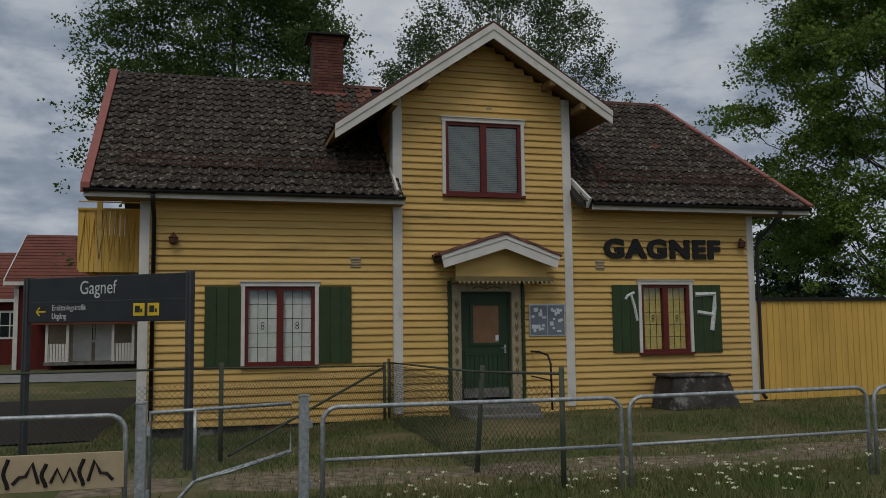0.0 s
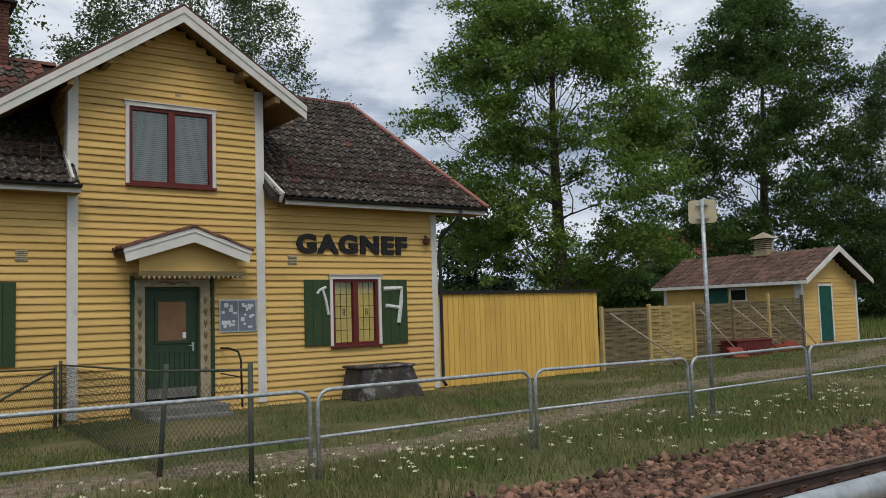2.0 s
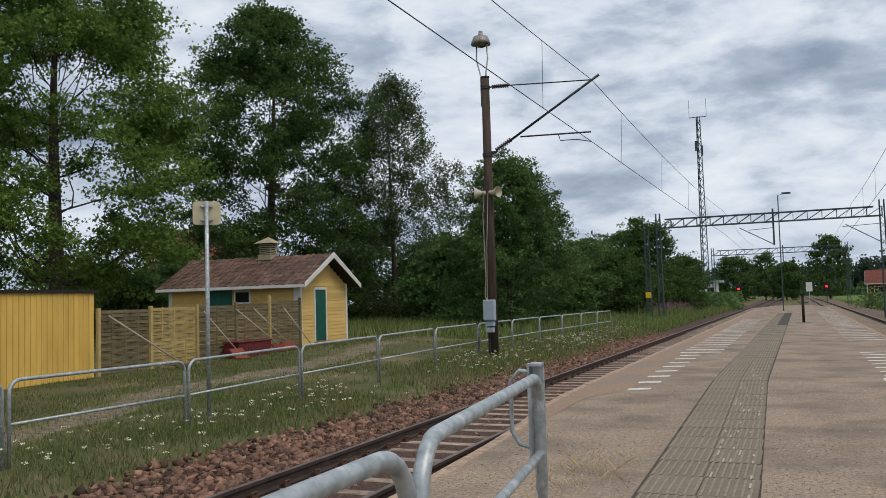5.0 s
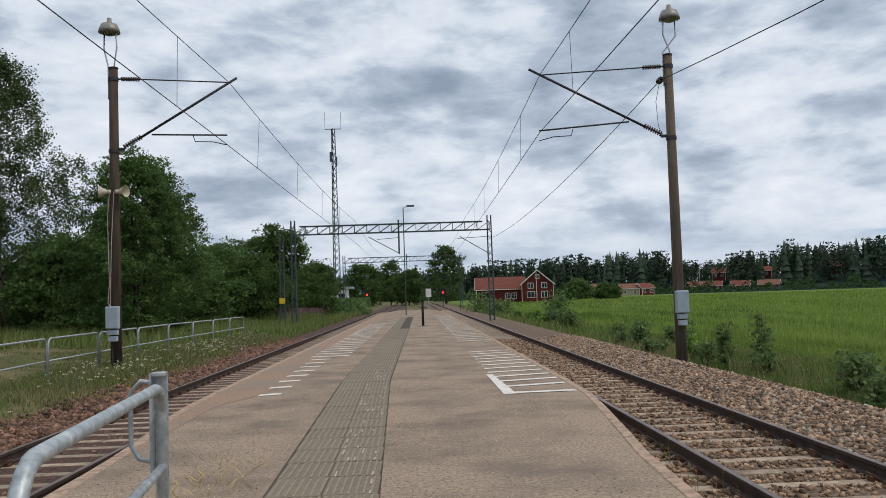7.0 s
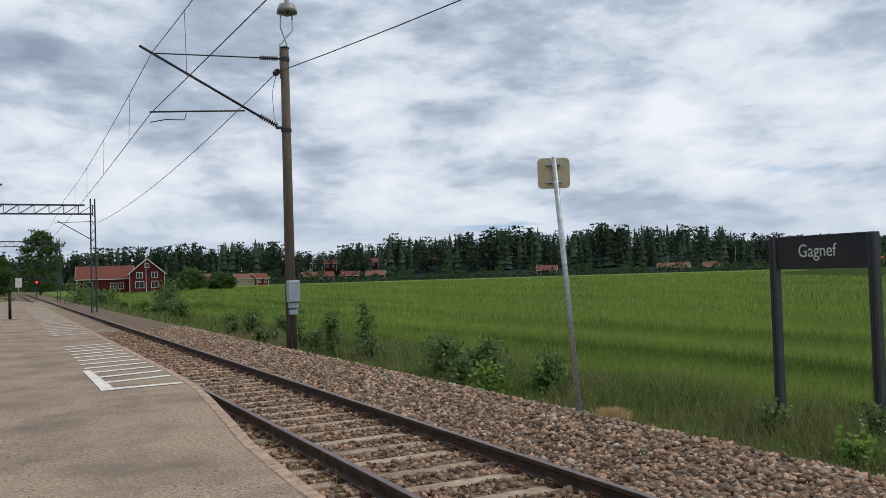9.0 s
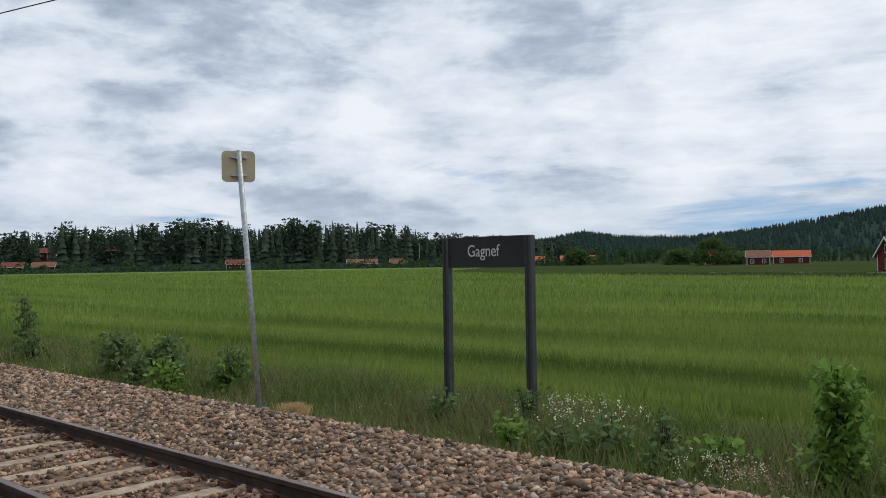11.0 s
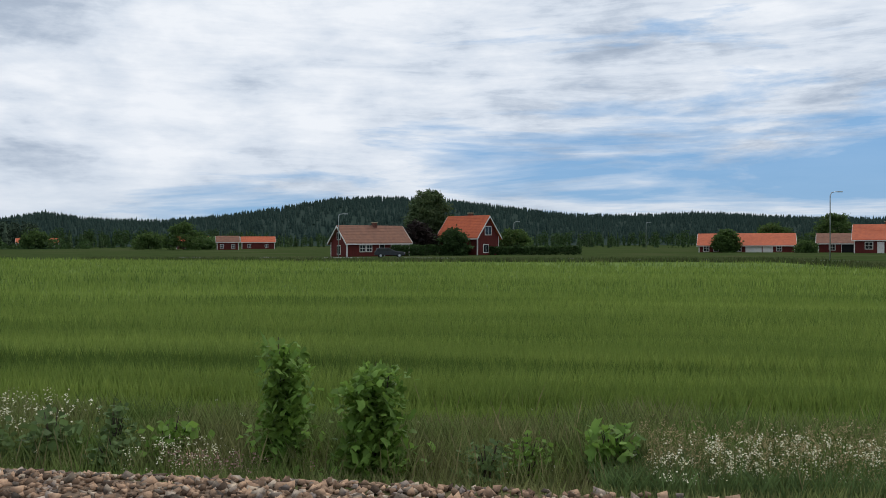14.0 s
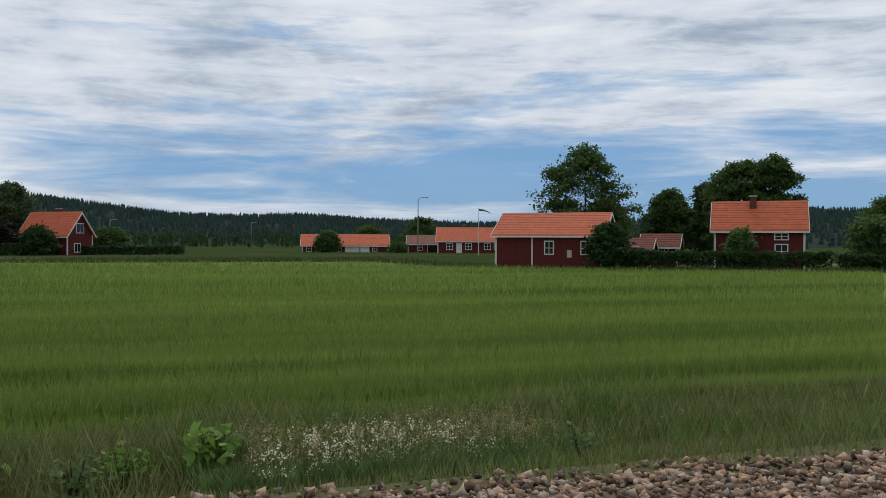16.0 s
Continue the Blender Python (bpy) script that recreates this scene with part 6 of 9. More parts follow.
def span_wire(name, label, pts, r, sag):
    s = Shape()
    for (p, q) in zip(pts, pts[1:]):
        p, q = Vector(p), Vector(q)
        line = [p.lerp(q, k / 16) - Vector((0, 0, sag * 4 * (k / 16) * (1 - k / 16) * ((q - p).length / 60) ** 2)) for k in range(17)]
        s.tube(line, r, 5)
    return solid(name, s, M_STEEL, label, "wire", "overhead wires")


WEST_M = [(-6.2, -30, 7.7), (-5.12, 23.85, 7.78), (-4.4, 62, 7.3), (-4.4, 110, 7.3)]
WEST_C = [(-5.55, -30, 6.05), (-5.22, 23.85, 6.02), (-4.4, 62, 5.7), (-4.4, 110, 5.7)]
EAST_M = [(4.0, -30, 7.7), (3.64, 23.4, 7.68), (3.7, 62, 7.3), (3.7, 110, 7.3)]
EAST_C = [(5.0, -30, 6.1), (3.58, 23.4, 6.05), (3.7, 62, 5.7), (3.7, 110, 5.7)]
span_wire("messenger_wire", "thin dark messenger wire above the track", WEST_M, 0.010, 0.7)
span_wire("contact_wire", "thin dark contact wire above the track", WEST_C, 0.011, 0.1)
span_wire("messenger_wire", "thin dark messenger wire above the track", EAST_M, 0.010, 0.7)
span_wire("contact_wire", "thin dark contact wire above the track", EAST_C, 0.011, 0.1)
span_wire("feeder_wire", "thin dark feeder wire between pole and gantry", [(13.5, -30, 7.6), (7.02, 23.4, 7.42), (5.7, 62, 5.75)], 0.013, 1.2)
for M_, C_ in ((WEST_M, WEST_C), (EAST_M, EAST_C)):
    for y in list(np.arange(-8, 20, 9.0)) + list(np.arange(28, 60, 8.0)):
        def on(line, sag):
            i = 0 if y < line[1][1] else 1
            p, q = Vector(line[i]), Vector(line[i + 1])
            k = (y - p.y) / (q.y - p.y)
            return p.lerp(q, k) - Vector((0, 0, sag * 4 * k * (1 - k) * ((q - p).length / 60) ** 2))
        solid("dropper_wire", Shape().tube([on(M_, 0.7), on(C_, 0.1)], 0.006, 4), M_STEEL, "thin vertical dropper between overhead wires", "wire", "droppers")


def lattice_post(s, x, y, z0, z1, w=0.34):
    for a in (-w / 2, w / 2):
        for b_ in (-w / 2, w / 2):
            s.bar((x + a, y + b_, z0), (x + a * 0.8, y + b_ * 0.8, z1), 0.05, 0.05)
    n = int((z1 - z0) / 0.55)
    for i in range(n):
        z = z0 + i * 0.55
        for sgn in (-1, 1):
            s.bar((x - w / 2 * sgn, y - w / 2, z), (x + w / 2 * sgn, y - w / 2, z + 0.55), 0.025, 0.025)


def gantry(y, xl, xr, zb, zt, top, drop_x):
    t = thing("line_gantry", "green-grey steel lattice gantry across the tracks", "gantry", (0, y, 0), "line gantries")
    for x in (xl, xr):
        s = Shape()
        lattice_post(s, x, 0, -0.6, top)
        part("gantry_post", s, M_TRUSS, t)
    s = Shape()
    for yy in (-0.2, 0.2):
        s.bar((xl, yy, zb), (xr, yy, zb), 0.08, 0.08)
        s.bar((xl + 0.5, yy, zt), (xr - 0.5, yy, zt), 0.08, 0.08)
        n = 16
        for i in range(n):
            a, b_ = xl + (xr - xl) * i / n, xl + (xr - xl) * (i + 1) / n
            s.bar((a, yy, zb), (b_, yy, zt), 0.035, 0.035)
            s.bar((b_, yy, zb), (b_, yy, zt), 0.035, 0.035)
    part("truss", s, M_TRUSS, t)
    s = Shape()
    for x in drop_x:
        s.bar((x, 0, zt + 0.3), (x, 0, zb - 1.6), 0.12, 0.12)
        s.tube([(x, 0, zb - 1.55), (x - 2.2, 0, zb - 0.3)], 0.03, 6)
        s.tube([(x, 0, zb - 0.4), (x - 1.6, 0, zb - 0.5)], 0.02, 6)
    s.tube([(xr, 0, zb - 1.8), (xr - 2.2, 0, zb - 0.45)], 0.03, 6)
    s.tube([(xr, 0, zb - 0.5), (xr - 2.4, 0, zb - 0.6)], 0.02, 6)
    part("hanger", s, M_TRUSS, t, "hanging bracket arms")
    return t


gantry(62.0, -8.9, 5.45, 6.35, 6.95, 7.4, (-1.2,))
gantry(110.0, -9.3, 5.75, 6.25, 6.85, 7.2, (-1.2,))
s = Shape()
lattice_post(s, 0, 0, -0.5, 6.4)
t = thing("lattice_mast", "slim steel lattice mast with a yellow plate beside the track", "mast", (-9.75, 62.0, 0.0))
part("mast_frame", s, M_TRUSS, t)
part("plate", Shape().box(-0.2, 0.2, -0.22, -0.19, 1.4, 1.8), M_YELLOWSIGN, t, "yellow plate")
t = thing("radio_mast", "tall steel lattice radio mast with antennas", "mast", (-12.9, 137.8, 0))
s = Shape()
for k in range(3):
    a = 2 * math.pi * k / 3 + 0.4
    s.bar((0.70 * math.cos(a), 0.70 * math.sin(a), -1), (0.30 * math.cos(a), 0.30 * math.sin(a), 29.5), 0.11, 0.11)
for i in range(26):
    z = i * 1.12
    w1, w2 = 0.70 - 0.40 * z / 30, 0.70 - 0.40 * (z + 1.12) / 30
    for k in range(3):
        a, b_ = 2 * math.pi * k / 3 + 0.4, 2 * math.pi * (k + 1) / 3 + 0.4
        s.bar((w1 * math.cos(a), w1 * math.sin(a), z), (w2 * math.cos(b_), w2 * math.sin(b_), z + 1.12), 0.07, 0.07)
part("mast_frame", s, M_TRUSS, t)
part("antenna", Shape().bar((-1.3, 0, 29.4), (1.3, 0, 29.4), 0.10, 0.10).bar((-1.3, 0, 29.4), (-1.3, 0, 32.2), 0.05, 0.05).bar((1.3, 0, 29.4), (1.3, 0, 32.2), 0.05, 0.05)
     .box(-0.6, -0.3, -0.4, -0.2, 24.0, 25.6).box(0.3, 0.6, -0.4, -0.2, 23.2, 24.8), M_TRUSS, t, "antennas")
t = thing("track_lamp", "lamp on a slim post behind the gantry", "lamp", (-1.0, 75, -0.4))
part("post", Shape().tube([(0, 0, 0), (0, 0, 9.9), (0.6, 0, 10.05)], 0.05, 7, 0.035), M_TRUSS, t)
part("head", Shape().box(0.3, 1.0, -0.12, 0.12, 9.98, 10.12), M_TRUSS, t)
M_REDLAMP = bpy.data.materials.new("red_signal_lamp")
M_REDLAMP.use_nodes = True
M_REDLAMP.node_tree.nodes["Principled BSDF"].inputs["Base Color"].default_value = (0.6, 0.02, 0.01, 1)
M_REDLAMP.node_tree.nodes["Principled BSDF"].inputs["Emission Color"].default_value = (1, 0.03, 0.01, 1)
M_REDLAMP.node_tree.nodes["Principled BSDF"].inputs["Emission Strength"].default_value = 3.0
for x, y in ((4.6, 150.0), (-8.8, 150.0)):
    t = thing("track_signal", "railway signal with dark shield showing red", "signal", (x, y, -0.4), "railway signals")
    part("post", Shape().tube([(0, 0, 0), (0, 0, 2.8)], 0.07, 7), M_STEEL, t)
    part("shield", Shape().box(-0.45, 0.45, 0, 0.1, 1.9, 3.4), M_BLACK, t, bevel=0.05)
    part("lamp", Shape().rings((0, -0.06, 2.5), [(0.16, 0), (0.18, 0.14), (0.1, 0.28)], 10), M_REDLAMP, t, "red lamp")
t = thing("track_board", "small white track board on a post", "sign", (1.9, 140, -0.4))
part("post", Shape().tube([(0, 0, 0), (0, 0, 3.2)], 0.05, 7), M_GALV, t)
part("board", Shape().box(-0.45, 0.45, -0.06, -0.02, 1.9, 3.3), M_WHITE, t)

# platform post
t = thing("platform_post", "dark post with a short cross bar on the platform", "post", (0.28, 45.3, 0.0))
part("foot", Shape().rings((0, 0, 0), [(0.34, 0.0), (0.32, 0.03)], 14), M_CONC, t, "round patch of concrete")
part("shaft", Shape().tube([(0, 0, 0), (0, 0, 1.42)], 0.07, 10), M_BLACK, t, smooth=True)
part("cross_bar", Shape().tube([(-0.26, 0, 1.05), (-0.12, -0.03, 0.98), (0, -0.06, 1.0), (0.16, -0.03, 0.98), (0.24, 0, 1.02)], 0.02, 6).box(-0.09, 0.09, -0.09, 0.09, 1.30, 1.42), M_BLACK, t)

# railing on the platform close by
railing_panel((-0.90, -1.45, 0), (-0.935, 1.93, 0), 1.185, 0.82, 0.0245, "platform railing", 0.05)
pp = railing_panel((-0.945, 2.02, 0), (-1.175, 3.93, 0), 1.185, 0.82, 0.0245, "platform railing", 0.05)
part("end_plate", Shape().box(-0.285, -0.225, 1.985, 2.0, 0.62, 1.245).box(-0.285, -0.225, 1.935, 2.0, 1.225, 1.245), M_GALV, pp, "galvanized end plate", bevel=0.004)
part("latch_loop", Shape().tube([(-0.27, 2.0, 1.19), (-0.36, 2.02, 1.20), (-0.41, 2.03, 1.15), (-0.41, 2.03, 0.90), (-0.37, 2.02, 0.84), (-0.27, 2.0, 0.82)], 0.011, 8), M_GALV, pp, "bent latch loop", smooth=True)
part("backing_bar", Shape().box(-0.30, -0.288, 1.95, 2.0, 0.78, 1.24), M_GALV, pp)


# ---------------------------------------------------------------- houses around
M_FALU = mat("falu_red_boards", (0.115, 0.017, 0.013), 0.85, color2=(0.085, 0.014, 0.011), scale=1.5, detail=6, stretch=(3, 3, 0.4))
M_ORANGE = mat("orange_tile_roof", (0.50, 0.115, 0.045), 0.75, color2=(0.40, 0.09, 0.04), scale=1.5, detail=6)
M_BROWNROOF = mat("brown_tile_roof", (0.23, 0.105, 0.066), 0.8, color2=(0.17, 0.082, 0.055), scale=1.5, detail=6)
M_REDROOF = mat("red_tile_roof", (0.20, 0.062, 0.042), 0.85, color2=(0.14, 0.048, 0.035), scale=1.5, detail=6)
M_WINDARK = mat("dark_window_glass", (0.02, 0.024, 0.028), 0.08, scale=3, spec=0.6)


def farmhouse(at, yaw, length, width, eave, ridge, roofm, label, windows=(), doors=(), gable=(), chimney_at=(), wall=M_FALU, hip=0.0, name="farmhouse", rows=0, category="house"):
    """A boarded house; its long front faces local -y and runs along local x; windows: (x, z0, w, h) on the front, gable: (end, y, z0, w, h)."""
    t = thing(name, label, category, at, "houses by the field", rz=yaw)
    a, w = length / 2, width / 2
    part("wall", Shape().box(-a, a, -w, w, -1.0, eave).prism([(-a, -w, eave), (-a, w, eave), (-a, 0, ridge - 0.1)], (2 * a, 0, 0)), wall, t, "boarded walls")
    o = 0.45
    k = (ridge - eave) / w
    s = Shape().prism([(-a - o, -w - o, eave - k * o), (-a - o, 0, ridge), (-a - o, w + o, eave - k * o), (-a - o, w + o, eave - k * o + 0.2), (-a - o, 0, ridge + 0.22), (-a - o, -w - o, eave - k * o + 0.2)], (2 * a + 2 * o, 0, 0))
    rf = part("roof", s, roofm, t, "tiled roof")
    th_ = math.atan2(ridge - eave, w)
    n = int(math.hypot(w + o, (w + o) * k) / 0.36)
    for i in range(n):
        u = (i + 0.5) / n
        part("tile_course", Shape().box(-a - o + 0.02, a + o - 0.02, 0, 0.35, 0, 0.035), roofm, rf).matrix_local = pose(
            0, (-w - o) * (1 - u), eave - k * o + 0.19 + (ridge + 0.02 - eave + k * o) * u, math.degrees(th_) - 3, 0, 0)
    for e in (-1, 1):
        for sg_ in (-1, 1):
            part("bargeboard", Shape().prism([(e * (a + o), sg_ * (w + o), eave - k * o - 0.05), (e * (a + o), 0, ridge - 0.05), (e * (a + o), 0, ridge + 0.25), (e * (a + o), sg_ * (w + o), eave - k * o + 0.25)], (0.05 * e, 0, 0)), M_WHITE, t, "white bargeboard")
    for x in (-a, a):
        part("corner_board", Shape().box(x - 0.1, x + 0.1, -w - 0.04, -w + 0.1, -1.0, eave), M_WHITE, t, "white corner board")
        part("corner_board", Shape().box(x - 0.05, x + 0.05, w - 0.1, w + 0.04, -1.0, eave), M_WHITE, t, "white corner board")
    part("fascia", Shape().box(-a - o, a + o, -w - o - 0.03, -w - o, eave - k * o - 0.02, eave - k * o + 0.16), M_WHITE, t, "white fascia")

    for x, z0_, ww, hh in windows:
        wn = part("window", Shape().box(x - ww / 2 - 0.12, x + ww / 2 + 0.12, -w - 0.05, -w, z0_ - 0.12, z0_ + hh + 0.12), M_WHITE, t, "white-framed window")
        part("pane", Shape().box(x - ww / 2, x - 0.04, -w - 0.07, -w - 0.05, z0_, z0_ + hh), M_WINDARK, wn)
        part("pane", Shape().box(x + 0.04, x + ww / 2, -w - 0.07, -w - 0.05, z0_, z0_ + hh), M_WINDARK, wn)
        part("glazing_bar", Shape().box(x - ww / 2, x + ww / 2, -w - 0.09, -w - 0.07, z0_ + hh * 0.45, z0_ + hh * 0.45 + 0.06), M_WHITE, wn)
    for x, ww, hh, m_ in doors:
        dr = part("door", Shape().box(x - ww / 2, x + ww / 2, -w - 0.05, -w, -0.4, hh), m_, t, "door leaf")
        part("door_casing", Shape().box(x - ww / 2 - 0.1, x - ww / 2, -w - 0.07, -w, -0.4, hh + 0.1).box(x + ww / 2, x + ww / 2 + 0.1, -w - 0.07, -w, -0.4, hh + 0.1)
             .box(x - ww / 2, x + ww / 2, -w - 0.07, -w, hh, hh + 0.1), M_WHITE, dr)
    for e, y, z0_, ww, hh in gable:
        x = e * a
        wn = part("window", Shape().box(min(x, x + 0.05 * e), max(x, x + 0.05 * e), y - ww / 2 - 0.12, y + ww / 2 + 0.12, z0_ - 0.12, z0_ + hh + 0.12), M_WHITE, t, "white-framed gable window")
        xa, xb = sorted((x + 0.05 * e, x + 0.07 * e))
        part("pane", Shape().box(xa, xb, y - ww / 2, y - 0.04, z0_, z0_ + hh), M_WINDARK, wn)
        part("pane", Shape().box(xa, xb, y + 0.04, y + ww / 2, z0_, z0_ + hh), M_WINDARK, wn)
    for x, y in chimney_at:
        ch = part("chimney", Shape().box(x - 0.35, x + 0.35, y - 0.3, y + 0.3, ridge - 1.0, ridge + 0.75), M_BRICK, t, "brick chimney")
        part("chimney_crown", Shape().box(x - 0.45, x + 0.45, y - 0.4, y + 0.4, ridge + 0.75, ridge + 0.9), M_CREAM, ch)
    return t


def place(c, along, length, width):
    """Centre and yaw of a house from its near front corner c (left in front), the unit direction of its front and its size."""
    ax = Vector((*along, 0)).normalized()
    away = Vector((-ax.y, ax.x, 0))
    m_ = Vector((*c, 0)) + ax * length / 2 + away * width / 2
    return m_, math.degrees(math.atan2(ax.y, ax.x))


def put(c, along, length, width, base, *args, **kw):
    m_, yaw = place(c, along, length, width)
    return farmhouse((m_.x, m_.y, base), yaw, length, width, *args, **kw)


# the front runs from left to right as seen from the platform
put((134.3, 33.1), (0.70, -0.71), 12.2, 5.2, -0.8, 2.45, 4.9, M_BROWNROOF, "single-storey red boarded cottage with brown tile roof", [(-3.2, 0.9, 0.9, 1.0), (-1.9, 0.9, 0.9, 1.0), (3.0, 0.6, 1.0, 1.3), (5.0, 0.9, 1.4, 0.9)],
    [(0.6, 0.9, 2.0, M_DARK)], [(-1, 0.0, 0.5, 0.9, 1.3), (-1, 0.0, 2.9, 0.9, 1.0)], [(0.8, 0.0)])
m_, yaw = place((153.6, 20.8), (-0.61, -0.79), 9.6, 5.6)
farmhouse((m_.x, m_.y, -0.8), yaw, 9.6, 5.6, 3.4, 6.8, M_ORANGE, "two-storey red boarded house with orange tile roof", [(-3, 0.8, 1.0, 1.1), (-1.5, 0.8, 0.9, 1.1), (1.5, 0.8, 1.4, 1.1)], [],
          [(1, 0.0, 3.7, 1.5, 1.4), (1, -0.6, 0.6, 1.2, 1.3)], [(0.2, 0.4)])
put((187.9, -30.9), (-0.21, -0.98), 18.9, 7.5, -1.3, 2.1, 4.3, M_ORANGE, "long low red villa with orange tile roof and white garage doors", [(-8, 0.8, 1.0, 1.1), (-6, 0.8, 0.9, 1.1), (-3.8, 0.8, 0.9, 1.1), (-1.5, 0.8, 1.0, 1.2), (6.5, 0.9, 0.9, 1.0)],
    [(1.5, 3.0, 2.0, M_WHITE), (4.3, 1.8, 2.0, M_WHITE)], [], [(-3, 0.5)], name="villa")
put((182.7, -53.7), (-0.31, -0.95), 9.2, 6.0, -1.0, 2.2, 3.9, M_BROWNROOF, "red boarded carport building with brown roof", [(-2, 0.8, 1.0, 1.1)], [(1.0, 2.4, 1.9, M_DARK)], [], name="carport")
put((171.5, -57.0), (-0.35, -0.94), 15.0, 7.5, -0.7, 2.6, 5.2, M_ORANGE, "red boarded farmhouse with orange tile roof", [(-5, 0.8, 1.2, 1.2), (-1, 0.8, 1.2, 1.2), (3, 0.8, 1.2, 1.2), (5, 0.8, 1.0, 1.2)], [(-3, 1.0, 2.0, M_WHITE)], [], [(-2, 0.8)])
put((88.3, -36.2), (-0.65, -0.76), 11.8, 7.5, -0.65, 3.05, 5.3, M_ORANGE, "low red boarded barn with orange tile roof and white windows", [(0.2, 1.0, 0.85, 1.3), (4.2, 1.0, 0.85, 1.3)], [], [(1, 0.0, 0.8, 0.8, 1.2)], name="barn", category="barn")
part("corner_board", Shape().box(-1.8, -1.65, -3.80, -3.74, -0.6, 3.0), M_WHITE, bpy.data.objects["barn"], "white vertical trim board")
part("meter_box", Shape().box(2.2, 2.7, -3.82, -3.75, 0.6, 1.4), M_PLATE, bpy.data.objects["barn"], "pale meter box")
put((76.7, -56.6), (-0.63, -0.775), 8.8, 5.6, -0.6, 3.7, 6.4, M_ORANGE, "two-storey red boarded house with orange tile roof and brick chimney", [(-2.2, 0.6, 1.0, 1.3), (2.2, 0.7, 1.1, 1.3), (2.2, 2.6, 1.2, 0.55)], [],
    [(-1, 0.0, 0.5, 0.8, 1.3), (-1, 0.0, 2.6, 0.8, 1.4)], [(-0.6, -0.5)])
put((16.4, 234.4), (0.99, -0.10), 13.2, 9.0, -0.3, 3.4, 6.4, M_REDROOF, "long red farm barn with red tile roof", [(2, 0.7, 1.2, 1.4), (3.8, 0.7, 1.2, 1.4)], [(-4, 2.0, 2.4, M_DARK)], [], name="barn", category="barn")
farmhouse((33.0, 231.5, -0.3), 82, 11.0, 8.4, 4.4, 8.0, M_REDROOF, "large red boarded farmhouse with white gable trim", [], [], [(-1, -1.8, 3.3, 1.3, 1.3), (-1, 1.8, 3.3, 1.3, 1.3), (-1, -1.8, 0.8, 1.5, 1.5), (-1, 1.8, 0.8, 1.9, 1.5), (-1, 0.0, 5.9, 0.9, 0.9)])
put((84.5, -49.6), (-0.65, -0.76), 3.4, 3.0, -0.65, 1.6, 2.5, M_REDROOF, "small red boarded shed between the barn and the house", [], [(0.0, 0.9, 1.8, M_DARK)], [], name="shed", category="shed")
put((86.0, -53.6), (-0.65, -0.76), 3.8, 3.0, -0.65, 1.9, 3.0, M_REDROOF, "small red boarded shed between the barn and the house", [(0.6, 0.9, 0.6, 0.7)], [], [], name="shed", category="shed")
# red house with white porch behind the station yard
put((-44.4, -9.6), (0.0, 1.0), 9.4, 8.0, 0.05, 3.9, 6.2, M_REDROOF, "red boarded house with tiled roof and white porch", [(-1.2, 1.0, 1.0, 1.3)], [], [])
m_ = thing("porch", "white boarded double porch with red tiled lean-to roof", "porch", (-43.6, -6.1, 0.05))
part("porch_roof", Shape().prism([(-1.6, -2.6, 2.35), (0.7, -2.6, 1.85), (0.7, -2.6, 1.75), (-1.6, -2.6, 2.2)], (0, 5.2, 0)), M_REDROOF, m_, "red tiled porch roof")
for y in (-1.9, -1.0, 1.0, 1.9):
    part("porch_post", Shape().box(0.3, 0.42, y - 0.06, y + 0.06, -0.1, 1.8), M_WHITE, m_)
for y0, y1 in ((-1.9, -1.0), (1.0, 1.9)):
    for i in range(7):
        y = y0 + (y1 - y0) * (i + 0.5) / 7
        part("baluster", Shape().box(0.32, 0.36, y - 0.05, y + 0.05, 0.0, 0.85), M_WHITE, m_)
for y in (-0.5, 0.5):
    part("porch_door", Shape().box(-0.75, -0.68, y - 0.42, y + 0.42, 0, 1.75), M_WHITE, m_, "white door")
part("porch_back", Shape().box(-0.80, -0.76, -2.0, 2.0, -0.1, 2.0), M_CREAM, m_, "pale porch wall")
part("porch_floor", Shape().box(-0.8, 0.5, -2.0, 2.0, -0.15, 0.0), M_CONC, m_)
put((-52.0, -17.0), (0.2, 1.0), 7.0, 7.0, 0.2, 3.2, 5.6, M_REDROOF, "red boarded house with red tile roof beyond the yard", [(0.5, 1.0, 1.2, 1.3), (2.4, 1.0, 1.0, 1.3)], [], [])
# pale house behind the maples
farmhouse((-49.0, 61.5, 0.0), 35, 8.0, 6.0, 6.0, 8.2, M_REDROOF, "pale house with red tile roof behind the trees", [], [], [(-1, 0.0, 6.2, 0.5, 0.6)], [(0.5, 0.0)], wall=M_CREAM)
# small white hut by the radio mast
t = thing("equipment_hut", "small white equipment hut with flat roof by the mast", "hut", (-13.9, 149.4, 0))
part("wall", Shape().box(-1.9, 1.9, -1.5, 1.5, -0.5, 3.4), M_WHITE, t)
part("roof", Shape().box(-2.8, 2.8, -1.9, 1.9, 3.4, 3.75), M_BOXGREY, t)
part("window", Shape().box(0.3, 1.4, -1.54, -1.5, 1.4, 2.6), M_WINDARK, t)
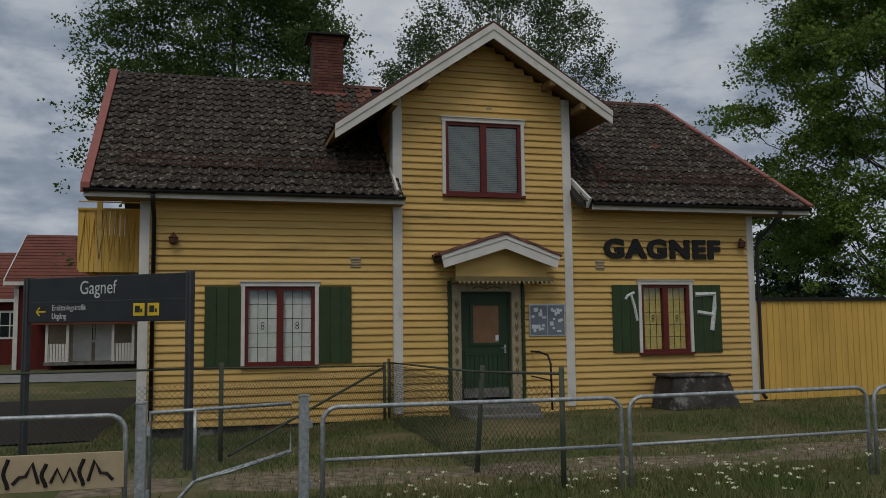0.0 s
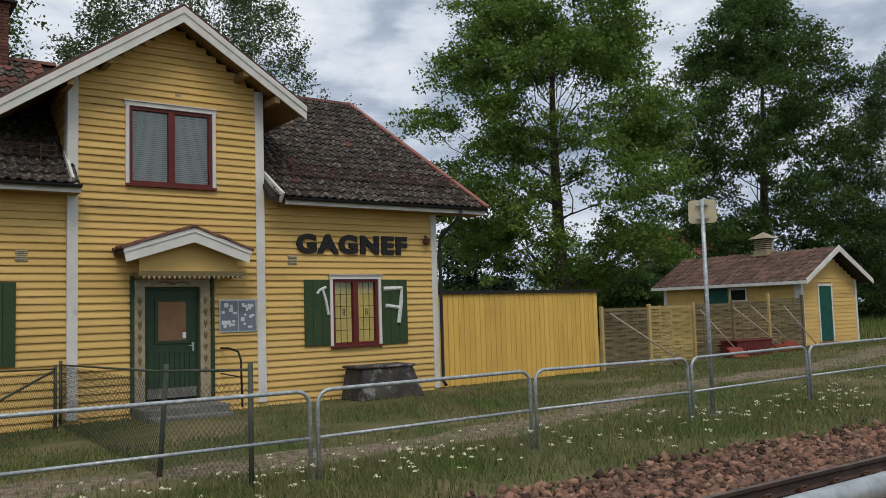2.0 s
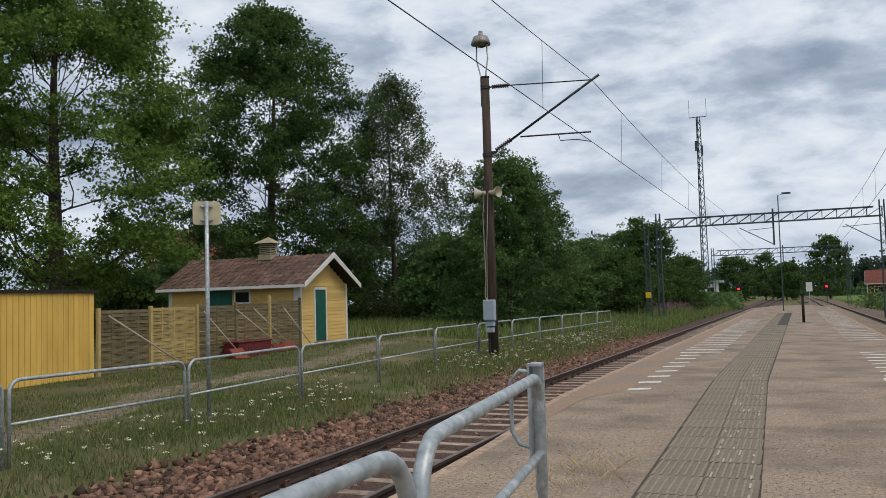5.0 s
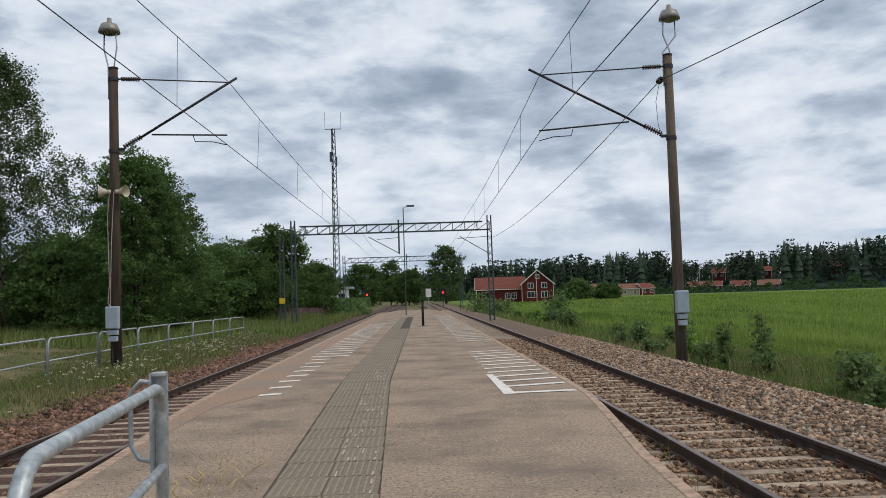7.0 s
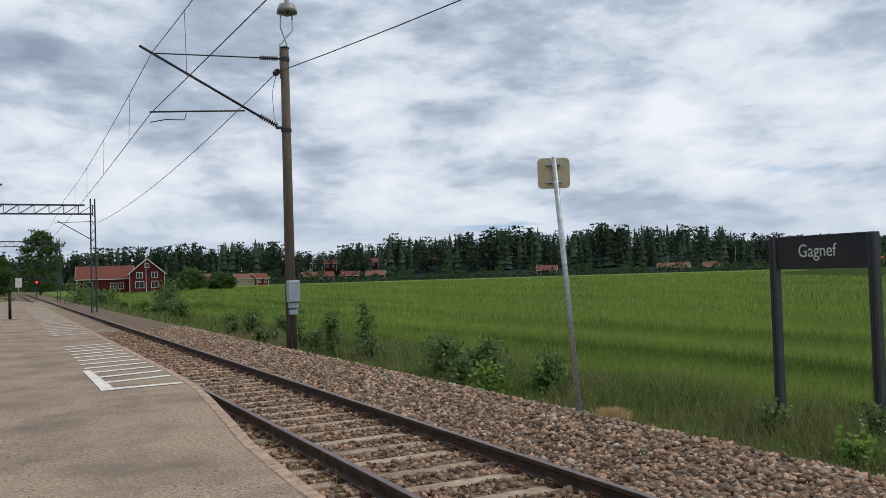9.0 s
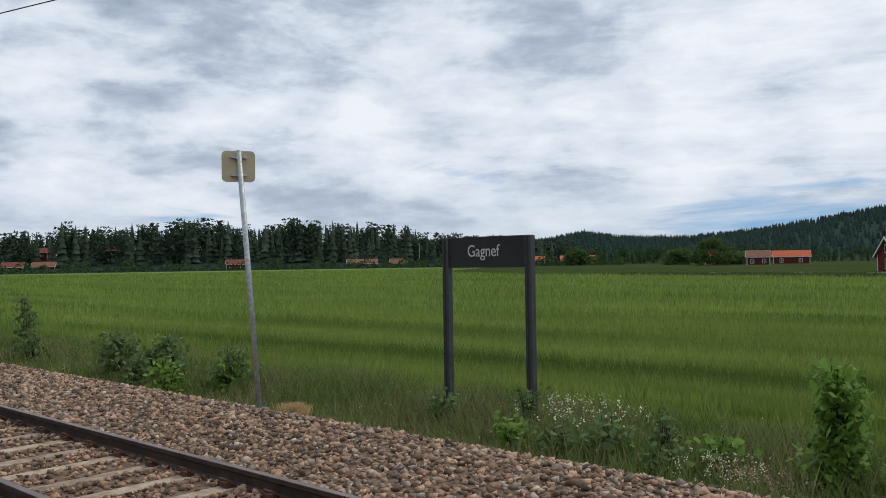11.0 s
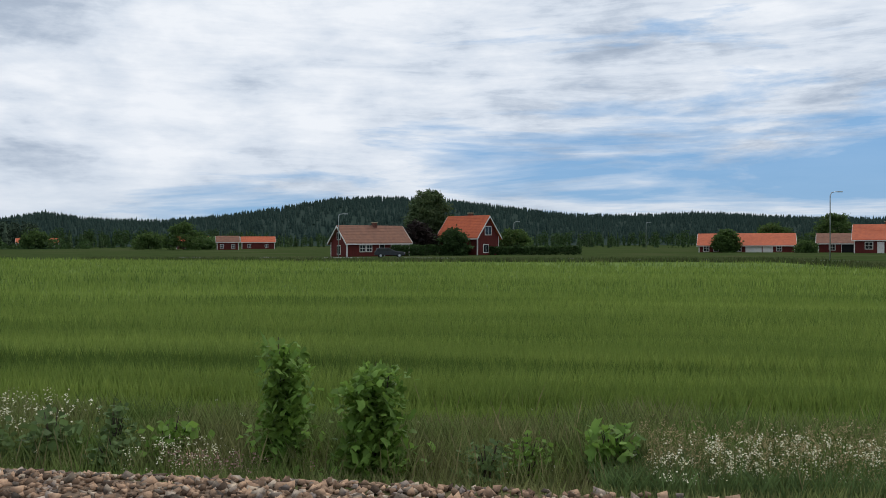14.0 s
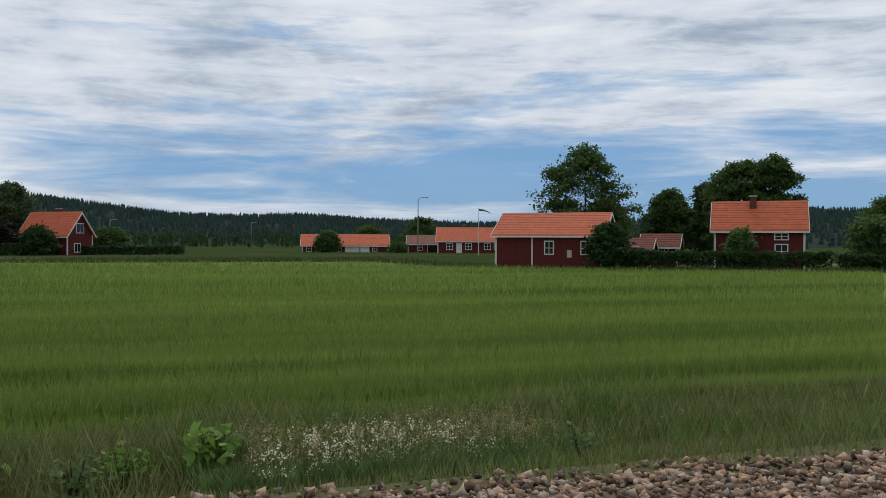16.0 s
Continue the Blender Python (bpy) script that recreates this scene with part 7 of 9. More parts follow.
# far red cottages along the wood's edge
for x, y, z, ln, yaw, rf, wl in ((92.8, 368.5, -0.5, 8, -10, M_BROWNROOF, M_CREAM), (98.8, 367, -0.5, 6, 20, M_REDROOF, M_FALU), (65.1, 323.5, -0.5, 9, -15, M_BROWNROOF, M_FALU), (131.7, 398.9, -0.3, 6, 5, M_REDROOF, M_FALU),
                                 (139.5, 396.2, -0.3, 8, -20, M_REDROOF, M_FALU), (149.3, 387.3, -0.5, 8, -25, M_REDROOF, M_FALU), (162.7, 387.3, -0.5, 9, -30, M_BROWNROOF, M_FALU), (149, 414.1, 5.9, 6, -20, M_REDROOF, M_FALU),
                                 (171.7, 416.0, 6.3, 9, -30, M_REDROOF, M_FALU), (196.4, 393.8, 7.0, 7, -30, M_BROWNROOF, M_FALU), (225.4, 330.5, -0.7, 9, -35, M_REDROOF, M_FALU), (277.1, 302.3, -1.2, 14, -40, M_BROWNROOF, M_FALU),
                                 (296.8, 297.2, -1.2, 8, -45, M_BROWNROOF, M_CREAM), (319.4, 288, -1.2, 10, -50, M_REDROOF, M_FALU), (339.9, 247.1, -1.0, 11, -50, M_ORANGE, M_FALU), (350.4, 232, -1.0, 9, -55, M_ORANGE, M_FALU),
                                 (354.6, 225.5, -1.0, 9, -55, M_ORANGE, M_FALU), (302, 133.7, -1.0, 11, -66, M_ORANGE, M_FALU), (279, 110.9, -1.0, 7, -66, M_BROWNROOF, M_FALU), (310.9, 111.5, -1.0, 12, -68, M_ORANGE, M_FALU)):
    farmhouse((x, y, z), yaw, ln, 6.0, 2.9, 4.7, rf, "red cottage with tiled roof at the edge of the wood" if wl is M_FALU else "pale cottage with tiled roof at the edge of the wood", [(-ln * 0.28, 0.8, 1.0, 1.2), (ln * 0.25, 0.8, 1.0, 1.2)], [], [], wall=wl, name="cottage")

# parked car on the far road
M_CARPAINT = mat("dark_car_paint", (0.03, 0.035, 0.042), 0.25, 0.3, scale=3, spec=0.6)
M_TYRE = mat("tyre_rubber", (0.015, 0.015, 0.016), 0.85, scale=9)
car = thing("car", "dark estate car on the road beyond the field", "car", (125.5, 24.4, -0.70), rz=-74)
prof = [(-2.25, 0.35), (-2.3, 0.75), (-2.1, 0.95), (-1.9, 1.42), (-0.2, 1.46), (0.75, 1.0), (1.9, 0.86), (2.25, 0.65), (2.25, 0.32)]
part("body", Shape().prism([(x, -0.86, z) for x, z in prof], (0, 1.72, 0)), M_CARPAINT, car, bevel=0.06)
part("side_window", Shape().prism([(-1.85, -0.88, 1.0), (-1.72, -0.88, 1.36), (-0.25, -0.88, 1.39), (0.45, -0.88, 1.0)], (0, 1.76, 0)), M_WINDARK, car)
for x in (-1.4, 1.4):
    for y in (-0.86, 0.86):
        wh = part("wheel", Shape().tube([(x, y - 0.1, 0.31), (x, y + 0.1, 0.31)], 0.31, 14), M_TYRE, car)
        part("rim", Shape().tube([(x, y - 0.105, 0.31), (x, y + 0.105, 0.31)], 0.19, 12), M_ALU, wh)
for y in (-0.6, 0.6):
    part("headlight", Shape().box(2.2, 2.28, y - 0.2, y + 0.2, 0.6, 0.75), M_WHITE, car)
# lamp posts and flagpole beyond the field
for x, y, h in ((133.9, 34.4, 7.0), (106.0, -32.5, 8.2), (252, -26.5, 8.0), (215.0, 10.0, 7.5)):
    t = thing("street_lamp", "tall galvanized street lamp with curved arm", "lamp", (x, y, -0.8), "street lamps")
    part("post", Shape().tube([(0, 0, 0), (0, 0, h - 0.5), (0.05, -0.15, h - 0.12), (0.2, -0.6, h), (0.3, -1.0, h)], 0.07, 8, 0.04), M_GALV, t, smooth=True)
    part("head", Shape().box(0.22, 0.42, -1.5, -0.9, h - 0.06, h + 0.06), M_GALV, t)
M_FLAGB = mat("blue_green_pennant", (0.05, 0.17, 0.16), 0.8, scale=3)
for x, y, h, fl in ((140.3, -54.2, 8.4, True), (29.0, 205.0, 9.0, False), (132.0, 392.0, 12.0, False), (210, 385, 14.0, False), (299, 285, 12.0, False)):
    t = thing("flagpole", "white flagpole with pennant" if fl else "plain white flagpole beside a cottage", "flagpole", (x, y, -0.8), "flagpoles")
    part("pole", Shape().tube([(0, 0, 0), (0, 0, h)], 0.07, 8, 0.04), M_WHITE, t)
    if fl:
        part("pennant", Shape().add([(0, 0, h - 0.1), (0, 0, h - 0.5), (-0.3, -1.0, h - 0.55), (-0.8, -2.2, h - 0.95), (-0.3, -1.0, h - 0.25)], [(0, 1, 2, 4), (4, 2, 3)]), M_FLAGB, t, "drooping pennant")
# the road beyond the field, and the gravel drive
s = Shape()
for i in range(30):
    t0, t1 = i / 30, (i + 1) / 30
    f_ = lambda t_: (132 - 34 * t_ + 6 * math.sin(3 * t_), 60 - 110 * t_)
    (x0, y0), (x1, y1) = f_(t0), f_(t1)
    s.add([(x0, y0, 0), (x0 - 4.2, y0, 0), (x1 - 4.2, y1, 0), (x1, y1, 0)], [(0, 1, 2, 3)])
s.v = [(x, y, float(ground(x, y)) + 0.09) for x, y, z in s.v]
tagged(part("far_road", s, M_GRAVEL), "grey road beyond the grain field", "road", kind="structure")

# ---------------------------------------------------------------- trees and shrubs
M_MAPLE = mat("maple_leaves", (0.175, 0.262, 0.056), 0.6, color2=(0.100, 0.170, 0.038), scale=0.7, detail=4, island=0.35, leaf=0.42)
M_LINDEN = mat("dark_leaves", (0.092, 0.150, 0.042), 0.6, color2=(0.058, 0.104, 0.030), scale=0.7, detail=4, island=0.35, leaf=0.48)
M_BIRCH = mat("birch_leaves", (0.105, 0.145, 0.062), 0.6, color2=(0.070, 0.105, 0.044), scale=0.8, detail=4, island=0.35, leaf=0.28)
M_BUSH = mat("willow_leaves", (0.120, 0.195, 0.060), 0.6, color2=(0.070, 0.128, 0.040), scale=0.6, detail=4, island=0.35, leaf=0.42)
M_YOUNG = mat("young_leaves", (0.205, 0.330, 0.066), 0.5, color2=(0.130, 0.235, 0.046), scale=3, detail=4, island=0.3, leaf=0.42)
M_SHRUB = mat("grey_green_leaves", (0.155, 0.225, 0.082), 0.6, color2=(0.105, 0.165, 0.058), scale=2.0, detail=4, island=0.35, leaf=0.40)
M_PURPLE = mat("dark_purple_leaves", (0.030, 0.020, 0.018), 0.6, color2=(0.020, 0.016, 0.014), scale=0.8, island=0.3, leaf=0.2)
M_HEDGE = mat("hedge_leaves", (0.048, 0.088, 0.028), 0.7, color2=(0.034, 0.064, 0.021), scale=0.8, island=0.35, leaf=0.35)
# bluish, paler green: the distance haze is put into the colour
M_HILL = mat("haze_tinted_forest", (0.034, 0.056, 0.046), 0.95, color2=(0.024, 0.043, 0.037), scale=0.02, detail=6, island=0.06, spec=0.02)
M_BARK = mat("grey_brown_bark", (0.085, 0.066, 0.050), 0.95, color2=(0.05, 0.040, 0.032), scale=6, detail=6, bump=0.8, stretch=(2, 2, 0.5))
M_BIRCHBARK = mat("birch_bark", (0.32, 0.30, 0.27), 0.85, color2=(0.09, 0.08, 0.07), scale=3, detail=6, bump=0.4, stretch=(1, 1, 3))
# needles lightened so the colour holds the haze over the far wood
M_CONIFER = mat("hazed_conifer_needles", (0.056, 0.080, 0.052), 0.95, color2=(0.040, 0.061, 0.040), scale=0.12, detail=4, island=0.2, spec=0.02)
# floor of the slopes shares the hill forest's painted haze tint
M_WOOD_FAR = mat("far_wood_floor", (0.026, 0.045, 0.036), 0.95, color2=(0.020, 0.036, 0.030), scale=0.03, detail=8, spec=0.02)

RNG = np.random.default_rng(7)


def leaf_quads(centres, size, aspect=0.62, flat=0.0, rng=RNG):
    """Small rhombic leaves at the centres, in random attitudes."""
    n = len(centres)
    a = rng.normal(size=(n, 3))
    a[:, 2] *= 1 - flat
    a /= np.linalg.norm(a, axis=1, keepdims=True)
    b = rng.normal(size=(n, 3))
    b[:, 2] *= 1 - flat
    b -= a * (a * b).sum(1, keepdims=True)
    b /= np.linalg.norm(b, axis=1, keepdims=True)
    s = size * rng.uniform(0.6, 1.25, (n, 1))
    v = np.stack([centres - a * s, centres + b * s * aspect, centres + a * s, centres - b * s * aspect], 1).reshape(-1, 3)
    return v, np.arange(4 * n).reshape(n, 4)


def leaf_tris(centres, size, aspect=0.62, flat=0.0, rng=RNG):
    """Small three-cornered leaves at the centres, for crowns of many thousands."""
    v, _ = leaf_quads(centres, size, aspect, flat, rng)
    v = v.reshape(-1, 4, 3)
    c = v.mean(1)
    w = np.stack([v[:, 0], c + (v[:, 2] - c) * 0.5 + (v[:, 1] - c) * 1.3, c + (v[:, 2] - c) * 0.5 + (v[:, 3] - c) * 1.3], 1)
    return w.reshape(-1, 3), np.arange(3 * len(c)).reshape(-1, 3)


def maple_leaves(centres, size, rng):
    """Lobed leaves: three pointed fingers each, held nearly level."""
    n = len(centres)
    a = rng.uniform(0, 2 * np.pi, n)
    tilt = rng.normal(size=(n, 2)) * 0.75
    s = size * rng.uniform(0.6, 1.25, n)
    V = []
    for turn, ln in ((-0.95, 0.8), (0.0, 1.15), (0.95, 0.8)):
        for q, r_ in ((turn - 0.55, 0.62), (turn, ln), (turn + 0.55, 0.62)):
            dx, dy = np.cos(a + q) * s * r_, np.sin(a + q) * s * r_
            V.append(centres + np.stack([dx, dy, tilt[:, 0] * dx + tilt[:, 1] * dy - 0.25 * s * r_], -1))
    base = centres - np.stack([np.cos(a) * s * 0.35, np.sin(a) * s * 0.35, 0 * s], -1)
    v = np.stack([base] + V, 1).reshape(-1, 3)
    k = np.arange(n)[:, None] * 10
    return v, np.concatenate([k + [[0, 1 + 3 * i, 2 + 3 * i, 3 + 3 * i]] for i in range(3)])


def crown_radius(u, style):
    if style == "cone":
        return (1 - u) ** 0.8 * 1.0 + 0.05
    if style == "birch":
        return np.sin(np.pi * np.clip(u * 0.86 + 0.12, 0, 1)) ** 0.8
    if style == "dome":
        return np.sqrt(np.clip(1 - (u * 1.0) ** 2.6, 0, 1)) * (0.75 + 0.25 * np.clip(u * 4, 0, 1))
    if style == "egg":
        return np.interp(u, [0, 0.08, 0.25, 0.42, 0.60, 0.80, 0.93, 1.0], [0.50, 0.80, 1.0, 0.98, 0.78, 0.66, 0.42, 0.10])
    return np.sin(np.pi * np.clip(u * 0.80 + 0.17, 0, 1)) ** 0.65


def tree(name, label, x, y, h, r, base, style, leaves, size, leafm, barkm=M_BARK, trunk_r=0.28, clumps=120, spread=0.55, droop=0.0, seed=1, zb=None, category="tree", stems=1, lop=(0, 0), pad=0.55, group="trees round the station"):
    rng = np.random.default_rng(seed)
    zb = gz(x, y) if zb is None else zb
    t = thing(name, label, category, (x, y, zb), group)
    s = Shape()
    for k in range(stems):
        ox, oy = (0, 0) if stems == 1 else rng.normal(size=2) * r * 0.3
        pts = [(ox * f_ + 0.15 * math.sin(3 * f_ + seed) * f_ * trunk_r * 6, oy * f_ + 0.12 * math.cos(2.3 * f_ + seed) * f_ * trunk_r * 6, -0.2 + f_ * h * 0.86) for f_ in np.linspace(0, 1, 7)]
        s.tube(pts, trunk_r / stems ** 0.5, 9, 0.03)
    cs = []
    n = 0
    while len(cs) < clumps:
        u = rng.uniform(0, 1) ** 0.85
        rr = crown_radius(u, style) * r
        a = rng.uniform(0, 2 * np.pi)
        lob = 1 + 0.16 * math.sin(3 * a + seed) + 0.10 * math.sin(5 * a + 7 * u + seed)
        d = rr * lob * (rng.uniform(0.25, 1) ** 0.55)
        p = np.array([d * math.cos(a) + lop[0] * u, d * math.sin(a) + lop[1] * u, base * h + u * (1 - base) * h - droop * d * 0.4])
        cs.append(p)
        if n < min(clumps * 0.5, 44):
            z0_ = min(max(base * h * 0.9, p[2] - 0.75 * d), base * h * 0.9 + 0.62 * (p[2] - base * h * 0.9))
            q0 = np.array([0.0 + 0.1 * math.sin(seed + n), 0.0, z0_])
            sway = rng.normal(size=(3, 3)) * 0.07 * d
            bend = [q0 + (p - q0) * np.array([f_, f_, f_ ** 1.5]) + sway[k_] for k_, f_ in enumerate((0.28, 0.55, 0.8))]
            s.tube([q0, *bend, p], max(0.015, trunk_r * 0.17 * (1 - u * 0.75)), 5, 0.012)
        n += 1
    part("trunk", s, barkm, t, "trunk and limbs", smooth=True)
    cs = np.array(cs)
    w = rng.uniform(0.5, 1.5, len(cs))
    twigs = max(60, leaves // 24)
    idx = rng.choice(len(cs), twigs, p=w / w.sum())
    off = rng.normal(size=(twigs, 3)) * spread * np.array([1, 1, pad])
    off[:, 2] -= 0.16 * (off[:, 0] ** 2 + off[:, 1] ** 2) / max(spread, 0.2)
    if droop:
        off[:, 2] -= np.abs(rng.normal(size=twigs)) * droop
    T = cs[idx] + off * rng.uniform(0.6, 1.15, len(cs))[idx][:, None]
    tw = size * 1.3 + 0.14 * spread
    P = T[rng.integers(twigs, size=leaves)] + rng.normal(size=(leaves, 3)) * tw * np.array([1, 1, 0.55 + 1.2 * droop])
    P[:, 2] = np.maximum(P[:, 2], 0.15)
    v, f = leaf_tris(P, size, flat=0.25, rng=rng)
    part("crown", soup("crown", v, f, leafm), leafm, t, "crown of separate leaves")
    return t


tree("maple_tree", "large maple tree in full leaf behind the plank fence", -30.6, 28.6, 20.6, 6.8, 0.15, "egg", 140000, 0.098, M_MAPLE, trunk_r=0.42, clumps=235, spread=0.74, pad=0.44, seed=3)
tree("maple_tree", "large dark broad-crowned tree behind the shed", -32.5, 48.2, 21.4, 7.1, 0.10, "dome", 125000, 0.112, M_LINDEN, trunk_r=0.45, clumps=270, spread=0.74, pad=0.50, seed=5)
tree("birch_tree", "slender birch with loose hanging foliage beside the shed", -27.0, 55.8, 18.2, 5.2, 0.05, "birch", 75000, 0.088, M_BIRCH, M_BARK, 0.22, 270, 0.50, 0.55, seed=8)
tree("deciduous_tree", "tall leafy tree rising behind the station house roof", -39.0, 0.4, 20.5, 5.9, 0.2, "round", 110000, 0.090, M_LINDEN, trunk_r=0.35, clumps=280, spread=0.90, pad=0.50, seed=13)
tree("birch_tree", "birch with airy hanging foliage behind the station house", -38.0, 12.8, 20.5, 7.6, 0.2, "birch", 80000, 0.078, M_BIRCH, M_BIRCHBARK, 0.25, 420, 0.50, 0.6, seed=21)
tree("willow_bush", "tall dense willow bush behind the railing", -14.4, 44.0, 8.9, 3.7, 0.03, "egg", 70000, 0.078, M_BUSH, trunk_r=0.20, clumps=260, spread=0.36, pad=1.0, seed=31, category="bush", stems=4)
tree("willow_bush", "dense leafy bush beside the wood", -20.5, 51.0, 5.4, 3.4, 0.02, "dome", 14000, 0.16, M_BUSH, trunk_r=0.2, clumps=120, spread=0.6, seed=33, category="bush", stems=3)
for i, (x, y, h, r) in enumerate(((-16.5, 60, 4.8, 3.6), (-14.0, 70, 5.2, 3.4), (-12.8, 79, 9.0, 2.6), (-17, 76, 6.8, 4.0), (-11.2, 88, 4.4, 2.6), (-21, 66, 6.6, 4.5), (-24, 80, 11, 5), (-12.0, 100, 6.0, 3.2), (-19, 100, 9, 4.6))):
    tree("woodland_tree", "leafy tree of the wood beside the track", x, y, h, r, 0.04, "dome" if i % 2 else "round", 16000, 0.13, M_LINDEN if i % 3 else M_BUSH, trunk_r=0.2, clumps=90, spread=0.6, seed=40 + i, stems=1 + i % 2, group="wood beside the track")
for i, (x, y, h, r) in enumerate(((-40, 41, 3.4, 3.5), (-46, 30, 3.2, 3.5), (-36, 62, 5.5, 5), (-44, 52, 4.2, 4), (-28, 68, 7, 5), (-52, 40, 3.6, 4), (-33, 36.5, 3.0, 2.6), (-27, 63, 6, 4), (-40, 75, 9, 6), (-28, 90, 12, 6))):
    tree("shrub", "dark leafy shrub beyond the yard", x, y, h, r, 0.0, "dome", 8000, 0.2, M_LINDEN, trunk_r=0.15, clumps=80, spread=0.7, seed=60 + i, category="bush", stems=3, group="shrubs beyond the yard")
tree("pine_bush", "dark bushy conifer behind the plank fence", -46.5, 35.5, 7.6, 3.2, 0.0, "round", 9000, 0.18, M_CONIFER, trunk_r=0.15, clumps=90, spread=0.5, seed=71, category="bush")
for i, (x, y, h, r, m_, st) in enumerate(((99.0, -53.0, 14.3, 6.2, M_LINDEN, "egg"), (106, -60, 8.2, 3.0, M_LINDEN, "round"), (95.5, -63.5, 8.8, 2.7, M_LINDEN, "round"), (97, -70, 10.0, 2.2, M_BIRCH, "cone"), (89.0, -69.5, 12.4, 4.6, M_LINDEN, "dome"),
                                          (86.8, -72.5, 12.8, 3.4, M_LINDEN, "round"), (75, -80, 7.5, 4.5, M_BUSH, "dome"), (66, -79, 8.6, 4.0, M_BIRCH, "round"), (70, -72, 5.0, 3.4, M_BUSH, "dome"), (62, -74, 5.5, 4, M_BUSH, "dome"),
                                          (160.6, 23.9, 11.8, 4.2, M_BIRCH, "round"), (152.5, 24.5, 5.8, 3.4, M_PURPLE, "dome"), (146.0, 17.2, 4.4, 2.3, M_HEDGE, "dome"), (165, 8, 4.5, 4.0, M_LINDEN, "dome"),
                                          (79.8, -45.6, 4.2, 1.9, M_HEDGE, "dome"), (73.5, -57.4, 3.6, 1.0, M_BUSH, "round"), (184.5, -36.0, 4.5, 2.2, M_LINDEN, "round"), (196, -48, 6, 4, M_LINDEN, "dome"), (178, -50, 2.0, 1.3, M_LINDEN, "dome"),
                                          (193, -60, 8, 4, M_LINDEN, "round"), (260, 118, 8.5, 6, M_LINDEN, "dome"), (300, 150, 5.5, 6, M_LINDEN, "dome"), (330, 215, 7, 6, M_LINDEN, "dome"), (290, 125, 4.5, 5, M_BUSH, "dome"), (345, 260, 6, 6, M_LINDEN, "dome"),
                                          (6.8, 200, 14.0, 4.2, M_LINDEN, "round"), (-2, 215, 9, 4, M_LINDEN, "round"), (-12, 190, 10, 4.5, M_LINDEN, "round"), (-22, 180, 9, 5, M_LINDEN, "round"), (-7, 230, 12, 4, M_LINDEN, "round"),
                                          (43, 226, 5.5, 4.0, M_BUSH, "dome"), (52, 232, 4.0, 4.0, M_LINDEN, "dome"))):
    tree("field_tree", "leafy tree standing among the houses beyond the field" if x > 40 else "leafy tree at the far end of the tracks", x, y, h, r, 0.05 if h < 6 else 0.12, st, 21000 if h > 7 and math.hypot(x, y) < 190 else 6500, (0.125 if h > 7 else 0.14) + 0.0007 * math.hypot(x, y), m_, trunk_r=0.2, clumps=190, spread=0.095 * r + 0.20, seed=90 + i, zb=-0.8, group="trees beyond the field")
# clipped hedges before the far houses
for a, b_, h in (((139.0, 26.5), (152.5, 10.5), 1.9), ((150.5, 12.5), (149.0, -4.5), 1.6), ((82.5, -47.0), (79.5, -49.5), 1.7), ((77.8, -49.0), (66.5, -62.5), 1.5), ((66.0, -63.0), (56, -72), 1.3), ((78.5, -47.5), (77.6, -48.8), 1.5)):
    n = 4200
    u = RNG.uniform(0, 1, n)
    P = np.stack([a[0] + (b_[0] - a[0]) * u, a[1] + (b_[1] - a[1]) * u, np.zeros(n)], -1)
    P += RNG.normal(size=(n, 3)) * np.array([0.28, 0.28, 0])
    P[:, 2] = -0.8 + h * RNG.uniform(0, 1, n) ** 0.7 + 0.08 * np.sin(u * 40)
    v, f = leaf_quads(P, 0.19)
    t = thing("hedge", "clipped dark green hedge before a red house", "hedge", (a[0], a[1], -0.8), "hedges")
    part("foliage", soup("foliage", v - np.array([a[0], a[1], -0.8]), f, M_HEDGE), M_HEDGE, t)


# young shrubs beside the eastern track
def sapling(x, y, h, r, n, size, seed, m_=M_YOUNG, label="young bright green maple shrub in the grass", lobed=False):
    rng = np.random.default_rng(seed)
    z0_ = gz(x, y)
    t = thing("young_shrub", label, "shrub", (x, y, z0_), "young shrubs by the track")
    s = Shape()
    P = []
    for k in range(7):
        a = rng.uniform(0, 2 * np.pi)
        top = np.array([r * 0.6 * math.cos(a) * rng.uniform(0.2, 1), r * 0.6 * math.sin(a) * rng.uniform(0.2, 1), h * rng.uniform(0.62, 1.0)])
        q = [(0, 0, -0.05), tuple(top * np.array([0.45, 0.45, 0.5])), tuple(top)]
        s.tube(q, 0.012, 5, 0.004)
        m = n // 7
        f_ = ((np.floor(rng.uniform(0.9, 8.0, m)) + rng.uniform(0, 0.55, m)) / 7.8)[:, None]
        P.append(top * f_ * np.array([1, 1, 1]) + rng.normal(size=(m, 3)) * np.array([r * 0.52, r * 0.52, 0.05]) * (0.95 - 0.38 * f_))
    P = np.concatenate(P)
    P[:, 2] = np.clip(P[:, 2], 0.06, h)
    part("stem", s, M_BARK, t)
    v, f = maple_leaves(P, size, rng) if lobed else leaf_quads(P, size, 0.8, 0.35, rng)
    part("foliage", soup("foliage", v, f, m_), m_, t, "broad lobed leaves")
    return t


sapling(8.40, 2.52, 1.36, 0.30, 1500, 0.055, 1, lobed=True)
sapling(8.05, 1.54, 1.35, 0.33, 1750, 0.055, 2, lobed=True)
sapling(8.35, -0.62, 0.55, 0.30, 260, 0.07, 3, lobed=True)
sapling(8.2, 22.7, 1.45, 0.30, 420, 0.06, 4, M_SHRUB, "grey-green shrub beside the line pole")
sapling(8.9, 21.9, 1.6, 0.34, 420, 0.06, 5, M_SHRUB, "grey-green shrub beside the line pole")
